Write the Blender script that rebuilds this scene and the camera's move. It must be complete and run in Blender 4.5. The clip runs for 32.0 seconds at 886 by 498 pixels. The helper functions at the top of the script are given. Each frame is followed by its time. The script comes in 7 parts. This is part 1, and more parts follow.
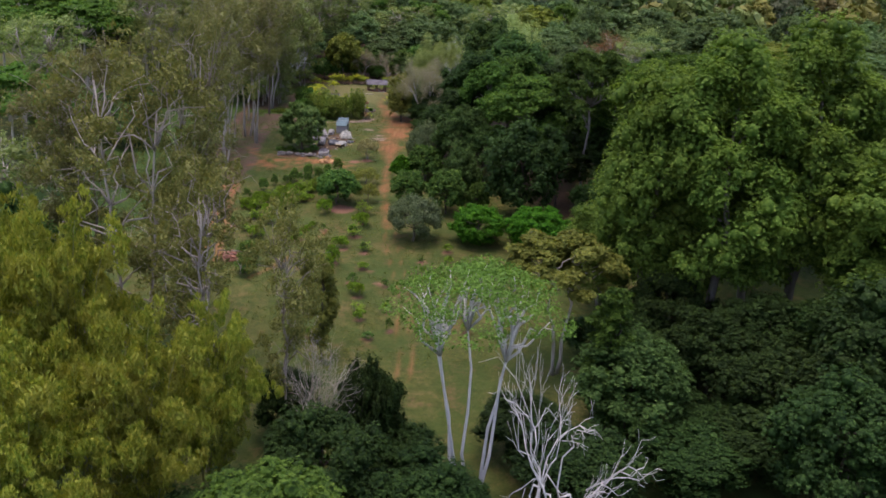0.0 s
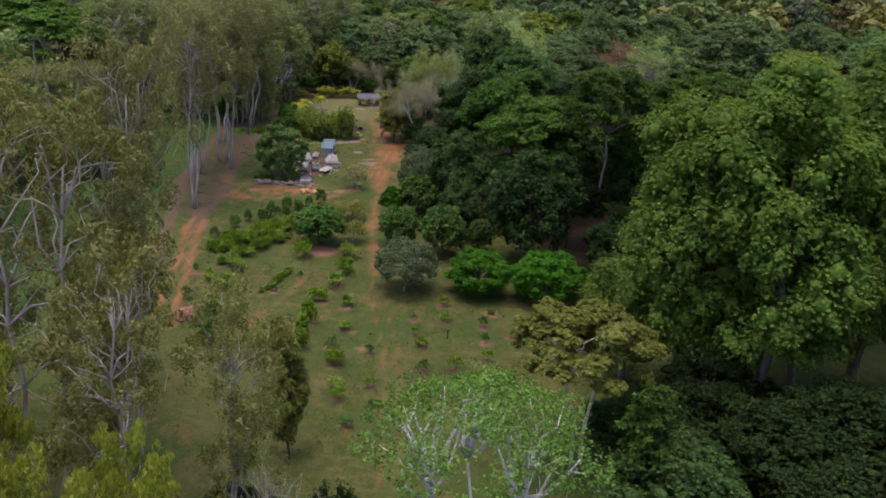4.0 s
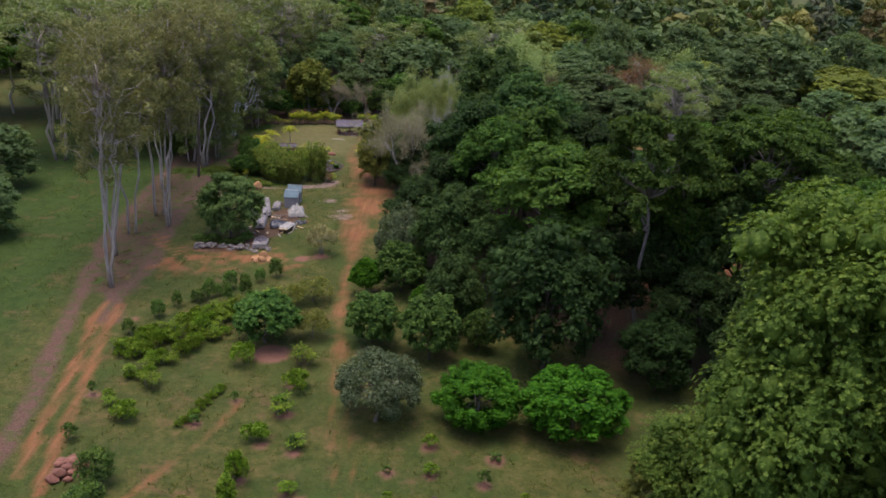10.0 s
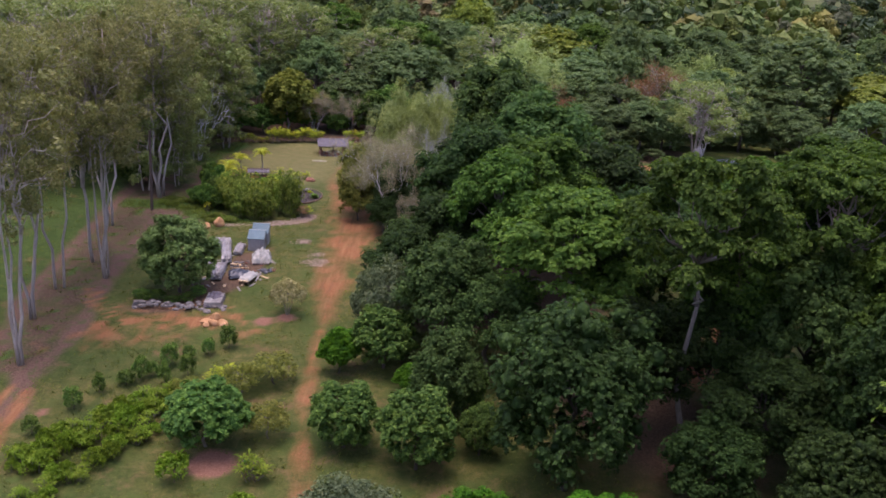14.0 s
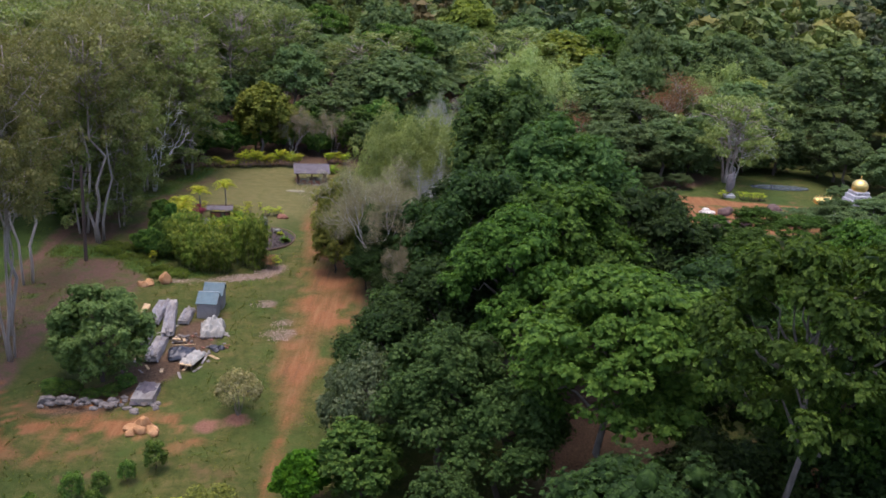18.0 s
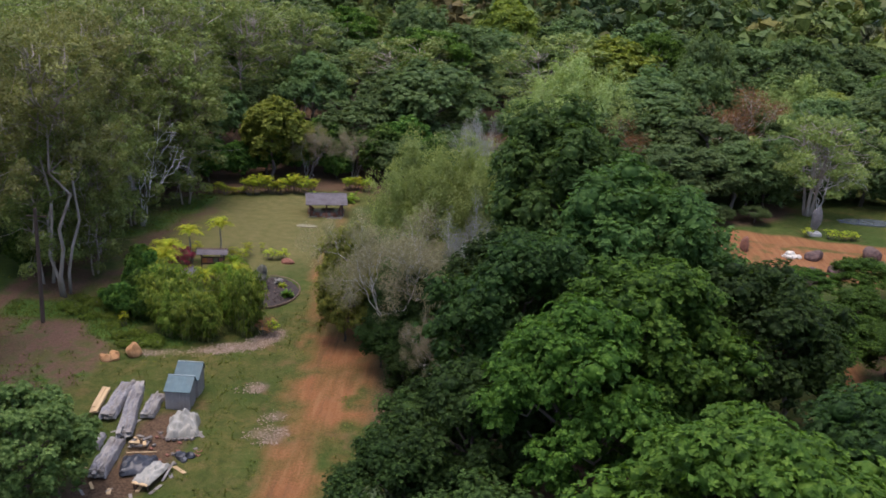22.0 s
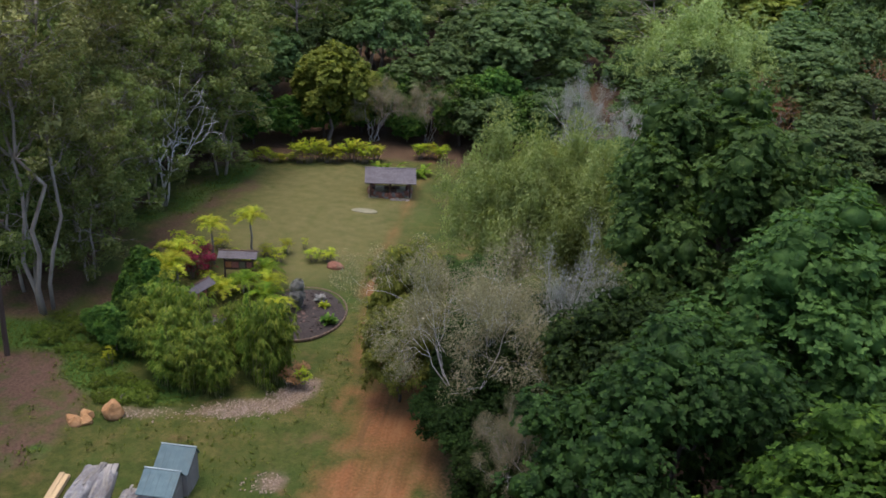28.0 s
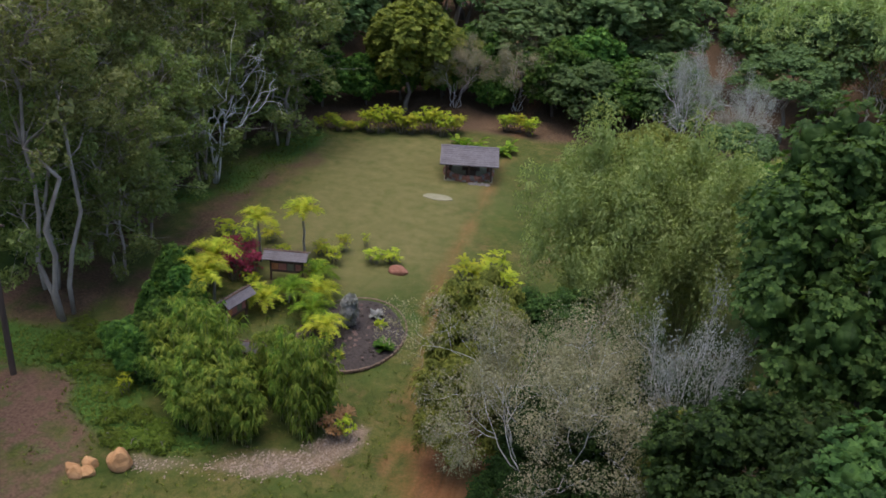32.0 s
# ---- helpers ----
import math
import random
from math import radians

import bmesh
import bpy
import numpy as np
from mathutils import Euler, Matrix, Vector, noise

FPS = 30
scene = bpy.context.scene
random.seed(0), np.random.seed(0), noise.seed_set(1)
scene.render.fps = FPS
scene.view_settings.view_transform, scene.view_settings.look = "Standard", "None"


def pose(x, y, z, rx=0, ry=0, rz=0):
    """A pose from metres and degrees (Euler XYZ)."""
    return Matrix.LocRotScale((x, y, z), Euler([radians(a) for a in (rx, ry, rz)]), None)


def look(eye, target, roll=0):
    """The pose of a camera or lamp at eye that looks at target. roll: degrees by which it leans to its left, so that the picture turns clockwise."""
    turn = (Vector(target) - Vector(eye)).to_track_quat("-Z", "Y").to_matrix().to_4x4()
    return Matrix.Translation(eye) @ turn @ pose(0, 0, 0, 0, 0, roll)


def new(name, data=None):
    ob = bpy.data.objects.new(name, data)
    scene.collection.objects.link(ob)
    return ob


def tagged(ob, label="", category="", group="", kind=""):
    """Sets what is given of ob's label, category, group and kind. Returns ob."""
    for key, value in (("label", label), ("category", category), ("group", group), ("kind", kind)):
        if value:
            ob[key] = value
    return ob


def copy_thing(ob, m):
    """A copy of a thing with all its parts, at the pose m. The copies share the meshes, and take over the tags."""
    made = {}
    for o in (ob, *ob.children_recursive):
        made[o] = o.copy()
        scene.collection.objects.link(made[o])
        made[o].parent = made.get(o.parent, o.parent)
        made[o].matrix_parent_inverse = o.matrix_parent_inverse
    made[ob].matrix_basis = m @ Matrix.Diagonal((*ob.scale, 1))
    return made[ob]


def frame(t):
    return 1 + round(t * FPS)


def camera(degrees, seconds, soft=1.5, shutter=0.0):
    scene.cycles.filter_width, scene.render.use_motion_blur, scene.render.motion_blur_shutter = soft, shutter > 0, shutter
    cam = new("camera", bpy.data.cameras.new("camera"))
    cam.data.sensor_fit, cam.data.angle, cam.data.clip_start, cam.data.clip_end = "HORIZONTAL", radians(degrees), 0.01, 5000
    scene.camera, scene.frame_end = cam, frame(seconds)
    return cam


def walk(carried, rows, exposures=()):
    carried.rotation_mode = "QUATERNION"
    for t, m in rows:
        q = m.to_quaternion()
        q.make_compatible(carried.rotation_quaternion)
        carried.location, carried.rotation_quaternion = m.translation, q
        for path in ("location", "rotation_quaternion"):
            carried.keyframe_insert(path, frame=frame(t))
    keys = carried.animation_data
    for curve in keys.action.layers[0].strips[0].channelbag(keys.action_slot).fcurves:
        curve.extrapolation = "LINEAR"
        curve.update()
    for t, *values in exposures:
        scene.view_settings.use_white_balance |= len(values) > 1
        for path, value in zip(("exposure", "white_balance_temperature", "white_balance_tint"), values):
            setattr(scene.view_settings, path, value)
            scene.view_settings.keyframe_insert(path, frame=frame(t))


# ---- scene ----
cam = camera(51.3, 32.0, soft=1.7)
METRES, EYE = 150.0, 33.5
ROWS = [
    (0.0, 0.0, 0.0, 0.0, 0.99, -17.67, -3.11),
    (0.5, 0.0003, 0.0133, 0.0003, 0.99, -17.67, -3.11),
    (1.0, 0.0004, 0.0272, 0.0005, 1.0, -17.66, -3.08),
    (1.5, 0.0005, 0.0414, 0.0006, 0.98, -17.64, -3.08),
    (2.0, 0.0003, 0.0567, 0.0007, 0.98, -17.61, -3.08),
    (2.5, 0.0003, 0.0728, 0.0013, 0.97, -17.62, -3.08),
    (3.0, 0.0004, 0.0892, 0.0021, 0.96, -17.62, -3.08),
    (3.5, 0.0005, 0.1059, 0.003, 0.95, -17.63, -3.09),
    (5.5, 0.0019, 0.1741, 0.0056, 0.92, -17.59, -3.07),
    (6.0, 0.0021, 0.1915, 0.0062, 0.91, -17.57, -3.07),
    (6.5, 0.002, 0.2092, 0.0067, 0.91, -17.56, -3.08),
    (7.0, 0.0019, 0.2272, 0.0068, 0.9, -17.55, -3.09),
    (7.5, 0.0015, 0.2452, 0.0069, 0.88, -17.54, -3.09),
    (8.0, 0.0012, 0.2633, 0.0069, 0.87, -17.54, -3.08),
    (8.5, 0.0013, 0.2812, 0.0068, 0.88, -17.55, -3.04),
    (9.0, 0.0021, 0.2988, 0.0065, 0.87, -17.54, -3.04),
    (9.5, 0.0035, 0.3163, 0.0061, 0.89, -17.52, -3.04),
    (10.0, 0.0049, 0.3333, 0.006, 0.89, -17.52, -3.03),
    (10.5, 0.0064, 0.3501, 0.0058, 0.89, -17.52, -3.02),
    (11.0, 0.0077, 0.3668, 0.0057, 0.89, -17.51, -3.0),
    (11.5, 0.0085, 0.3838, 0.0056, 0.9, -17.52, -2.99),
    (12.0, 0.0089, 0.4011, 0.0055, 0.9, -17.53, -2.96),
    (12.5, 0.0093, 0.419, 0.0049, 0.91, -17.54, -2.95),
    (13.0, 0.009, 0.4374, 0.0041, 0.9, -17.54, -2.95),
    (13.5, 0.0087, 0.4559, 0.0038, 0.89, -17.54, -2.91),
    (14.0, 0.008, 0.4749, 0.0037, 0.87, -17.55, -2.91),
    (14.5, 0.0073, 0.494, 0.0038, 0.85, -17.57, -2.92),
    (16.5, 0.0063, 0.5676, 0.0034, 0.75, -17.65, -2.9),
    (17.0, 0.0061, 0.5859, 0.0033, 0.71, -17.64, -2.9),
    (17.5, 0.0061, 0.6043, 0.0031, 0.66, -17.64, -2.87),
    (18.0, 0.0061, 0.6215, 0.0029, 0.63, -17.66, -2.91),
    (18.5, 0.0061, 0.6395, 0.0027, 0.59, -17.67, -2.89),
    (19.0, 0.006, 0.6573, 0.0025, 0.56, -17.66, -2.88),
    (19.5, 0.006, 0.6747, 0.0024, 0.57, -17.68, -2.86),
    (20.0, 0.0058, 0.6914, 0.0021, 0.61, -17.68, -2.88),
    (20.5, 0.0057, 0.7072, 0.0022, 0.87, -17.7, -2.87),
    (21.0, 0.0052, 0.7229, 0.0021, 1.48, -17.73, -2.87),
    (21.5, 0.0047, 0.7388, 0.0017, 2.15, -17.77, -2.88),
    (22.0, 0.0041, 0.7545, 0.0012, 2.87, -17.87, -2.89),
    (22.5, 0.0032, 0.7698, 0.0004, 3.55, -18.13, -2.89),
    (23.0, 0.0021, 0.7853, -0.0008, 4.12, -18.42, -2.9),
    (23.5, 0.0007, 0.7998, -0.0019, 4.58, -18.7, -2.93),
    (24.0, -0.0007, 0.8141, -0.0029, 5.01, -19.05, -2.93),
    (24.5, -0.0022, 0.8278, -0.0038, 5.43, -19.44, -2.95),
    (25.0, -0.0036, 0.8411, -0.0046, 5.8, -19.82, -2.96),
    (25.5, -0.005, 0.8543, -0.0052, 6.14, -20.19, -2.95),
    (27.5, -0.0104, 0.9026, -0.0047, 7.72, -22.19, -3.05),
    (28.0, -0.0114, 0.9139, -0.0044, 8.22, -22.71, -3.09),
    (28.5, -0.0123, 0.9248, -0.0038, 8.93, -23.3, -3.1),
    (29.0, -0.0134, 0.9354, -0.0034, 9.66, -23.85, -3.12),
    (29.5, -0.0146, 0.9459, -0.0031, 10.46, -24.39, -3.17),
    (30.0, -0.0158, 0.9565, -0.0025, 11.29, -24.94, -3.19),
    (30.5, -0.0172, 0.967, -0.0021, 12.16, -25.46, -3.23),
    (31.0, -0.0186, 0.9774, -0.0018, 12.94, -26.01, -3.26),
    (31.5, -0.0201, 0.9877, -0.0012, 13.66, -26.65, -3.26),
    (32.0, -0.0217, 0.9977, -0.0008, 14.28, -27.31, -3.26),
]
walk(cam, [(t, pose(METRES * x, METRES * y, EYE + METRES * z, 90 + pitch, roll, yaw)) for t, x, y, z, yaw, pitch, roll in ROWS],
     [(0.0, 0.82, 6450, 19), (8.0, 0.66, 6400, 18), (11.0, 0.76, 6400, 24), (14.0, 1.04, 6330, 32), (18.0, 0.94, 6300, 20), (23.0, 0.76, 6450, 15), (32.0, 0.74, 6350, 8)])

# ---------- world and sun ----------
world = bpy.data.worlds.new("world")
scene.world = world
world.use_nodes = True
wn = world.node_tree
sky = wn.nodes.new("ShaderNodeTexSky")
sky.sky_type = "NISHITA"
sky.sun_disc = False
sky.sun_elevation, sky.sun_rotation = radians(82), radians(234)
sky.air_density, sky.dust_density = 1.0, 3.0
wn.links.new(sky.outputs[0], wn.nodes["Background"].inputs[0])
wn.nodes["Background"].inputs[1].default_value = 0.185
sun_data = bpy.data.lights.new("sun", "SUN")
sun_data.energy, sun_data.angle, sun_data.color = 1.35, radians(40), (1.0, 0.91, 0.82)
sun = new("sun", sun_data)
sun.matrix_world = look((-14, -10, 130), (0, 0, 0))


# ---------- materials ----------
def material(name):
    m = bpy.data.materials.new(name)
    m.use_nodes = True
    n = m.node_tree
    n.nodes.clear()
    return m, n, n.nodes.new("ShaderNodeOutputMaterial")


def node(n, kind, **values):
    k = n.nodes.new(kind)
    for key, v in values.items():
        k.inputs[key.replace("_", " ")].default_value = v
    return k


def ramp(n, source, stops):
    r = n.nodes.new("ShaderNodeValToRGB")
    e = r.color_ramp.elements
    while len(e) < len(stops):
        e.new(0.5)
    for k, (p, c) in zip(e, stops):
        k.position, k.color = p, (*c, 1)
    n.links.new(source, r.inputs[0])
    return r.outputs[0]


def mixed(n, a, b, fac, how="MIX"):
    m = n.nodes.new("ShaderNodeMix")
    m.data_type, m.blend_type = "RGBA", how
    for s, v in ((6, a), (7, b), (0, fac)):
        if isinstance(v, (tuple, float, int)):
            m.inputs[s].default_value = (*v, 1) if isinstance(v, tuple) else v
        else:
            n.links.new(v, m.inputs[s])
    return m.outputs[2]


def noised(n, scale, detail=4.0, rough=0.6, coord="Object", stretch=None):
    tc = n.nodes.new("ShaderNodeTexCoord")
    out = tc.outputs[coord]
    if stretch:
        mp = n.nodes.new("ShaderNodeMapping")
        mp.inputs["Scale"].default_value = stretch
        n.links.new(out, mp.inputs[0])
        out = mp.outputs[0]
    k = node(n, "ShaderNodeTexNoise", Scale=scale, Detail=detail, Roughness=rough)
    n.links.new(out, k.inputs["Vector"])
    return k.outputs["Fac"]


def leaf_material(name, dark, mid, light, through_light=0.44, gloss=0.12, tint=False, blotch=None, grain=3.2, relief_by=0.6):
    """Foliage: each leaf its own shade, soft patches over the crown, light shining through."""
    light = tuple(0.72 * a + 0.28 * b for a, b in zip(light, mid))
    dark, mid, light = [(c[0] * 1.18, c[1] * 1.02, c[2] * 0.88) for c in (dark, mid, light)]
    m, n, out = material(name)
    geo = n.nodes.new("ShaderNodeNewGeometry")
    info = n.nodes.new("ShaderNodeObjectInfo")
    tc = n.nodes.new("ShaderNodeTexCoord")
    cell = node(n, "ShaderNodeTexVoronoi", Scale=grain)
    n.links.new(tc.outputs["Object"], cell.inputs["Vector"])
    pick = n.nodes.new("ShaderNodeSeparateColor")
    n.links.new(cell.outputs["Color"], pick.inputs[0])
    both = n.nodes.new("ShaderNodeMix")
    both.inputs[0].default_value = 0.6
    n.links.new(geo.outputs["Random Per Island"], both.inputs[2])
    n.links.new(pick.outputs[0], both.inputs[3])
    col = ramp(n, both.outputs[0], [(0.12, dark), (0.5, mid), (0.88, light)])
    patch = noised(n, 0.35, 3.0, coord="Object")
    col = mixed(n, col, blotch or tuple(0.6 * c for c in mid), ramp(n, patch, [(0.45, (0, 0, 0)), (0.7, (0.6,) * 3)]))
    relief = node(n, "ShaderNodeBump", Strength=relief_by, Distance=0.2)
    n.links.new(cell.outputs["Distance"], relief.inputs["Height"])
    relief.invert = True
    hue = node(n, "ShaderNodeHueSaturation", Saturation=1.0)
    span = n.nodes.new("ShaderNodeMapRange")
    span.inputs[3].default_value, span.inputs[4].default_value = 0.476, 0.5
    n.links.new(info.outputs["Random"], span.inputs[0])
    n.links.new(span.outputs[0], hue.inputs["Hue"])
    val = n.nodes.new("ShaderNodeMapRange")
    val.inputs[3].default_value, val.inputs[4].default_value = 0.8, 1.22
    n.links.new(info.outputs["Random"], val.inputs[0])
    n.links.new(val.outputs[0], hue.inputs["Value"])
    n.links.new(col, hue.inputs["Color"])
    col = hue.outputs[0]
    if tint:
        at = n.nodes.new("ShaderNodeAttribute")
        at.attribute_name = "tint"
        col = mixed(n, col, at.outputs["Color"], 1.0, "MULTIPLY")
    p = node(n, "ShaderNodeBsdfPrincipled", Roughness=0.55)
    p.inputs["Specular IOR Level"].default_value = gloss
    n.links.new(col, p.inputs["Base Color"])
    n.links.new(relief.outputs[0], p.inputs["Normal"])
    tr = n.nodes.new("ShaderNodeBsdfTranslucent")
    n.links.new(mixed(n, col, (1.0, 1.0, 0.45), 1.0, "MULTIPLY"), tr.inputs[0])
    mx = n.nodes.new("ShaderNodeMixShader")
    mx.inputs[0].default_value = through_light
    n.links.new(p.outputs[0], mx.inputs[1])
    n.links.new(tr.outputs[0], mx.inputs[2])
    n.links.new(mx.outputs[0], out.inputs[0])
    return m


def plain_material(name, a, b, scale=3.0, rough=0.8, metal=0.0, bump=0.3, stretch=None, stain=None, coord="Object"):
    """Two shades mixed by fine noise, with wear patches and relief."""
    m, n, out = material(name)
    fine = noised(n, scale, 6.0, 0.65, coord, stretch)
    col = ramp(n, fine, [(0.3, a), (0.7, b)])
    if stain:
        col = mixed(n, col, stain, ramp(n, noised(n, scale * 0.22, 4.0, 0.6, coord), [(0.5, (0, 0, 0)), (0.7, (0.8,) * 3)]))
    info = n.nodes.new("ShaderNodeObjectInfo")
    hue = n.nodes.new("ShaderNodeHueSaturation")
    val = n.nodes.new("ShaderNodeMapRange")
    val.inputs[3].default_value, val.inputs[4].default_value = 0.85, 1.15
    n.links.new(info.outputs["Random"], val.inputs[0])
    n.links.new(val.outputs[0], hue.inputs["Value"])
    n.links.new(col, hue.inputs["Color"])
    p = node(n, "ShaderNodeBsdfPrincipled", Roughness=rough, Metallic=metal)
    n.links.new(hue.outputs[0], p.inputs["Base Color"])
    if bump:
        bp = node(n, "ShaderNodeBump", Strength=bump, Distance=0.05)
        n.links.new(fine, bp.inputs["Height"])
        n.links.new(bp.outputs[0], p.inputs["Normal"])
    n.links.new(p.outputs[0], out.inputs[0])
    return m


LEAF = {
    "mango": leaf_material("leaf_bright_green", (0.014, 0.075, 0.006), (0.034, 0.145, 0.009), (0.085, 0.26, 0.016)),
    "dark": leaf_material("leaf_dark_green", (0.02, 0.058, 0.018), (0.046, 0.116, 0.034), (0.1, 0.21, 0.062)),
    "mid": leaf_material("leaf_mid_green", (0.022, 0.073, 0.019), (0.056, 0.15, 0.034), (0.14, 0.28, 0.06)),
    "lobed": leaf_material("leaf_big_tree", (0.042, 0.1, 0.018), (0.088, 0.185, 0.032), (0.175, 0.3, 0.058), blotch=(0.075, 0.16, 0.028)),
    "gum": leaf_material("leaf_gum", (0.088, 0.118, 0.05), (0.155, 0.195, 0.082), (0.25, 0.285, 0.13), 0.35, relief_by=0.2),
    "bamboo": leaf_material("leaf_bamboo_yellow", (0.09, 0.17, 0.025), (0.2, 0.285, 0.045), (0.38, 0.44, 0.09), blotch=(0.3, 0.27, 0.06), relief_by=0.2),
    "feather": leaf_material("leaf_feathery_bamboo", (0.15, 0.265, 0.1), (0.255, 0.4, 0.17), (0.37, 0.53, 0.255), 0.45, relief_by=0.0, blotch=(0.16, 0.26, 0.1)),
    "grey": leaf_material("leaf_grey_green", (0.046, 0.09, 0.05), (0.095, 0.16, 0.092), (0.19, 0.27, 0.17)),
    "silver": leaf_material("leaf_silver", (0.2, 0.225, 0.145), (0.25, 0.275, 0.185), (0.31, 0.335, 0.23), 0.4, relief_by=0.0, blotch=(0.28, 0.32, 0.19)),
    "pale": leaf_material("leaf_pale_bush", (0.2, 0.25, 0.12), (0.33, 0.38, 0.21), (0.47, 0.51, 0.32)),
    "olive": leaf_material("leaf_olive", (0.07, 0.11, 0.025), (0.13, 0.185, 0.042), (0.225, 0.285, 0.068)),
    "rust": leaf_material("leaf_rusty", (0.13, 0.09, 0.05), (0.21, 0.145, 0.085), (0.3, 0.21, 0.125)),
    "yellow": leaf_material("leaf_yellow_green", (0.1, 0.19, 0.018), (0.21, 0.33, 0.03), (0.37, 0.47, 0.045)),
    "red": leaf_material("leaf_red", (0.06, 0.008, 0.022), (0.12, 0.015, 0.042), (0.2, 0.04, 0.075)),
    "far": leaf_material("leaf_far_woods", (0.55, 0.6, 0.55), (0.8, 0.82, 0.8), (1.0, 1.0, 1.0), 0.15, 0.1, tint=True, grain=1.1),
    "green_bamboo": leaf_material("leaf_green_bamboo", (0.04, 0.105, 0.018), (0.1, 0.2, 0.034), (0.25, 0.36, 0.075)),
    "gum_green": leaf_material("leaf_gum_green", (0.08, 0.135, 0.05), (0.15, 0.235, 0.085), (0.24, 0.33, 0.13), 0.35, relief_by=0.2),
    # Green darkened so the leaf colour itself carries the shade under tall crowns.
    "deep": leaf_material("leaf_shade_dark", (0.01, 0.03, 0.009), (0.023, 0.06, 0.017), (0.055, 0.122, 0.032)),
    "palm": leaf_material("leaf_palm", (0.13, 0.22, 0.022), (0.25, 0.36, 0.034), (0.43, 0.5, 0.065)),
    "weed": leaf_material("leaf_weed", (0.05, 0.1, 0.018), (0.09, 0.16, 0.028), (0.14, 0.23, 0.045)),
    "gum_low": leaf_material("leaf_gum_fresh", (0.085, 0.13, 0.04), (0.16, 0.21, 0.07), (0.28, 0.33, 0.12), 0.35, relief_by=0.2),
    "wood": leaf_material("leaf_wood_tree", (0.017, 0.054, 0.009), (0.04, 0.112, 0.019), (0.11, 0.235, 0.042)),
    "fresh": leaf_material("leaf_fresh_green", (0.026, 0.086, 0.016), (0.062, 0.172, 0.03), (0.14, 0.295, 0.053)),
    # Paler and bluer than the near leaves: distance haze put into the base colour.
    "distant": leaf_material("leaf_hazy_canopy", (0.055, 0.112, 0.05), (0.095, 0.185, 0.08), (0.15, 0.26, 0.115)),
    "turf": leaf_material("leaf_turf", (0.05, 0.09, 0.017), (0.08, 0.13, 0.025), (0.13, 0.19, 0.04), 0.35, relief_by=0.0),
    "gold": leaf_material("leaf_golden_green", (0.085, 0.15, 0.03), (0.15, 0.24, 0.05), (0.25, 0.35, 0.08)),
    "lavender": leaf_material("leaf_lavender_grey", (0.21, 0.24, 0.27), (0.27, 0.31, 0.35), (0.35, 0.4, 0.45), 0.35, relief_by=0.0, blotch=(0.27, 0.31, 0.35)),
    "thin": leaf_material("leaf_thin_canopy", (0.045, 0.12, 0.024), (0.085, 0.2, 0.04), (0.16, 0.31, 0.07), 0.4),
    "sage": leaf_material("leaf_sage_green", (0.045, 0.1, 0.033), (0.09, 0.18, 0.062), (0.175, 0.295, 0.115)),
    "ashen": leaf_material("leaf_ash_grey", (0.11, 0.125, 0.09), (0.2, 0.21, 0.165), (0.33, 0.345, 0.27), 0.35, relief_by=0.0, blotch=(0.18, 0.2, 0.11)),
    "lime": leaf_material("leaf_lime", (0.05, 0.12, 0.012), (0.1, 0.22, 0.02), (0.2, 0.34, 0.04)),
}
BARK = {
    "grey": plain_material("bark_grey", (0.1, 0.085, 0.07), (0.2, 0.175, 0.15), 5, 0.9, stretch=(1, 1, 0.25)),
    "dark": plain_material("bark_dark", (0.04, 0.03, 0.025), (0.1, 0.08, 0.065), 5, 0.9, stretch=(1, 1, 0.25)),
    "white": plain_material("bark_white_gum", (0.22, 0.18, 0.155), (0.4, 0.35, 0.31), 1.2, 0.8, stretch=(1, 1, 0.4), stain=(0.13, 0.085, 0.065)),
    "silver": plain_material("bark_silver", (0.38, 0.36, 0.35), (0.6, 0.57, 0.55), 2, 0.8, stretch=(1, 1, 0.3)),
    "pale": plain_material("bark_pale", (0.25, 0.22, 0.18), (0.42, 0.38, 0.33), 2, 0.85, stretch=(1, 1, 0.3)),
    "cane": plain_material("bamboo_cane", (0.12, 0.14, 0.04), (0.22, 0.22, 0.08), 2, 0.6, stretch=(1, 1, 0.3)),
}


# ---------- mesh helpers ----------
def mesh_from(name, verts, faces, mat, tints=None):
    me = bpy.data.meshes.new(name)
    me.from_pydata(verts.tolist() if isinstance(verts, np.ndarray) else verts, [], faces)
    me.materials.append(mat)
    me.shade_smooth()
    if tints is not None:
        at = me.color_attributes.new("tint", "FLOAT_COLOR", "POINT")
        at.data.foreach_set("color", np.hstack([tints, np.ones((len(tints), 1))]).astype(np.float32).ravel())
    return me


def part_mesh(name, me, parent, label=""):
    ob = new(name, me)
    ob.parent = parent
    return tagged(ob, label)


def unit(v):
    return v / np.maximum(np.linalg.norm(v, axis=-1, keepdims=True), 1e-9)


def ico_arrays(level):
    b = bmesh.new()
    bmesh.ops.create_icosphere(b, subdivisions=level, radius=1)
    v = np.array([x.co[:] for x in b.verts])
    f = np.array([[x.index for x in y.verts] for y in b.faces])
    b.free()
    return v, f


ICO = {k: ico_arrays(k) for k in (1, 2, 3)}


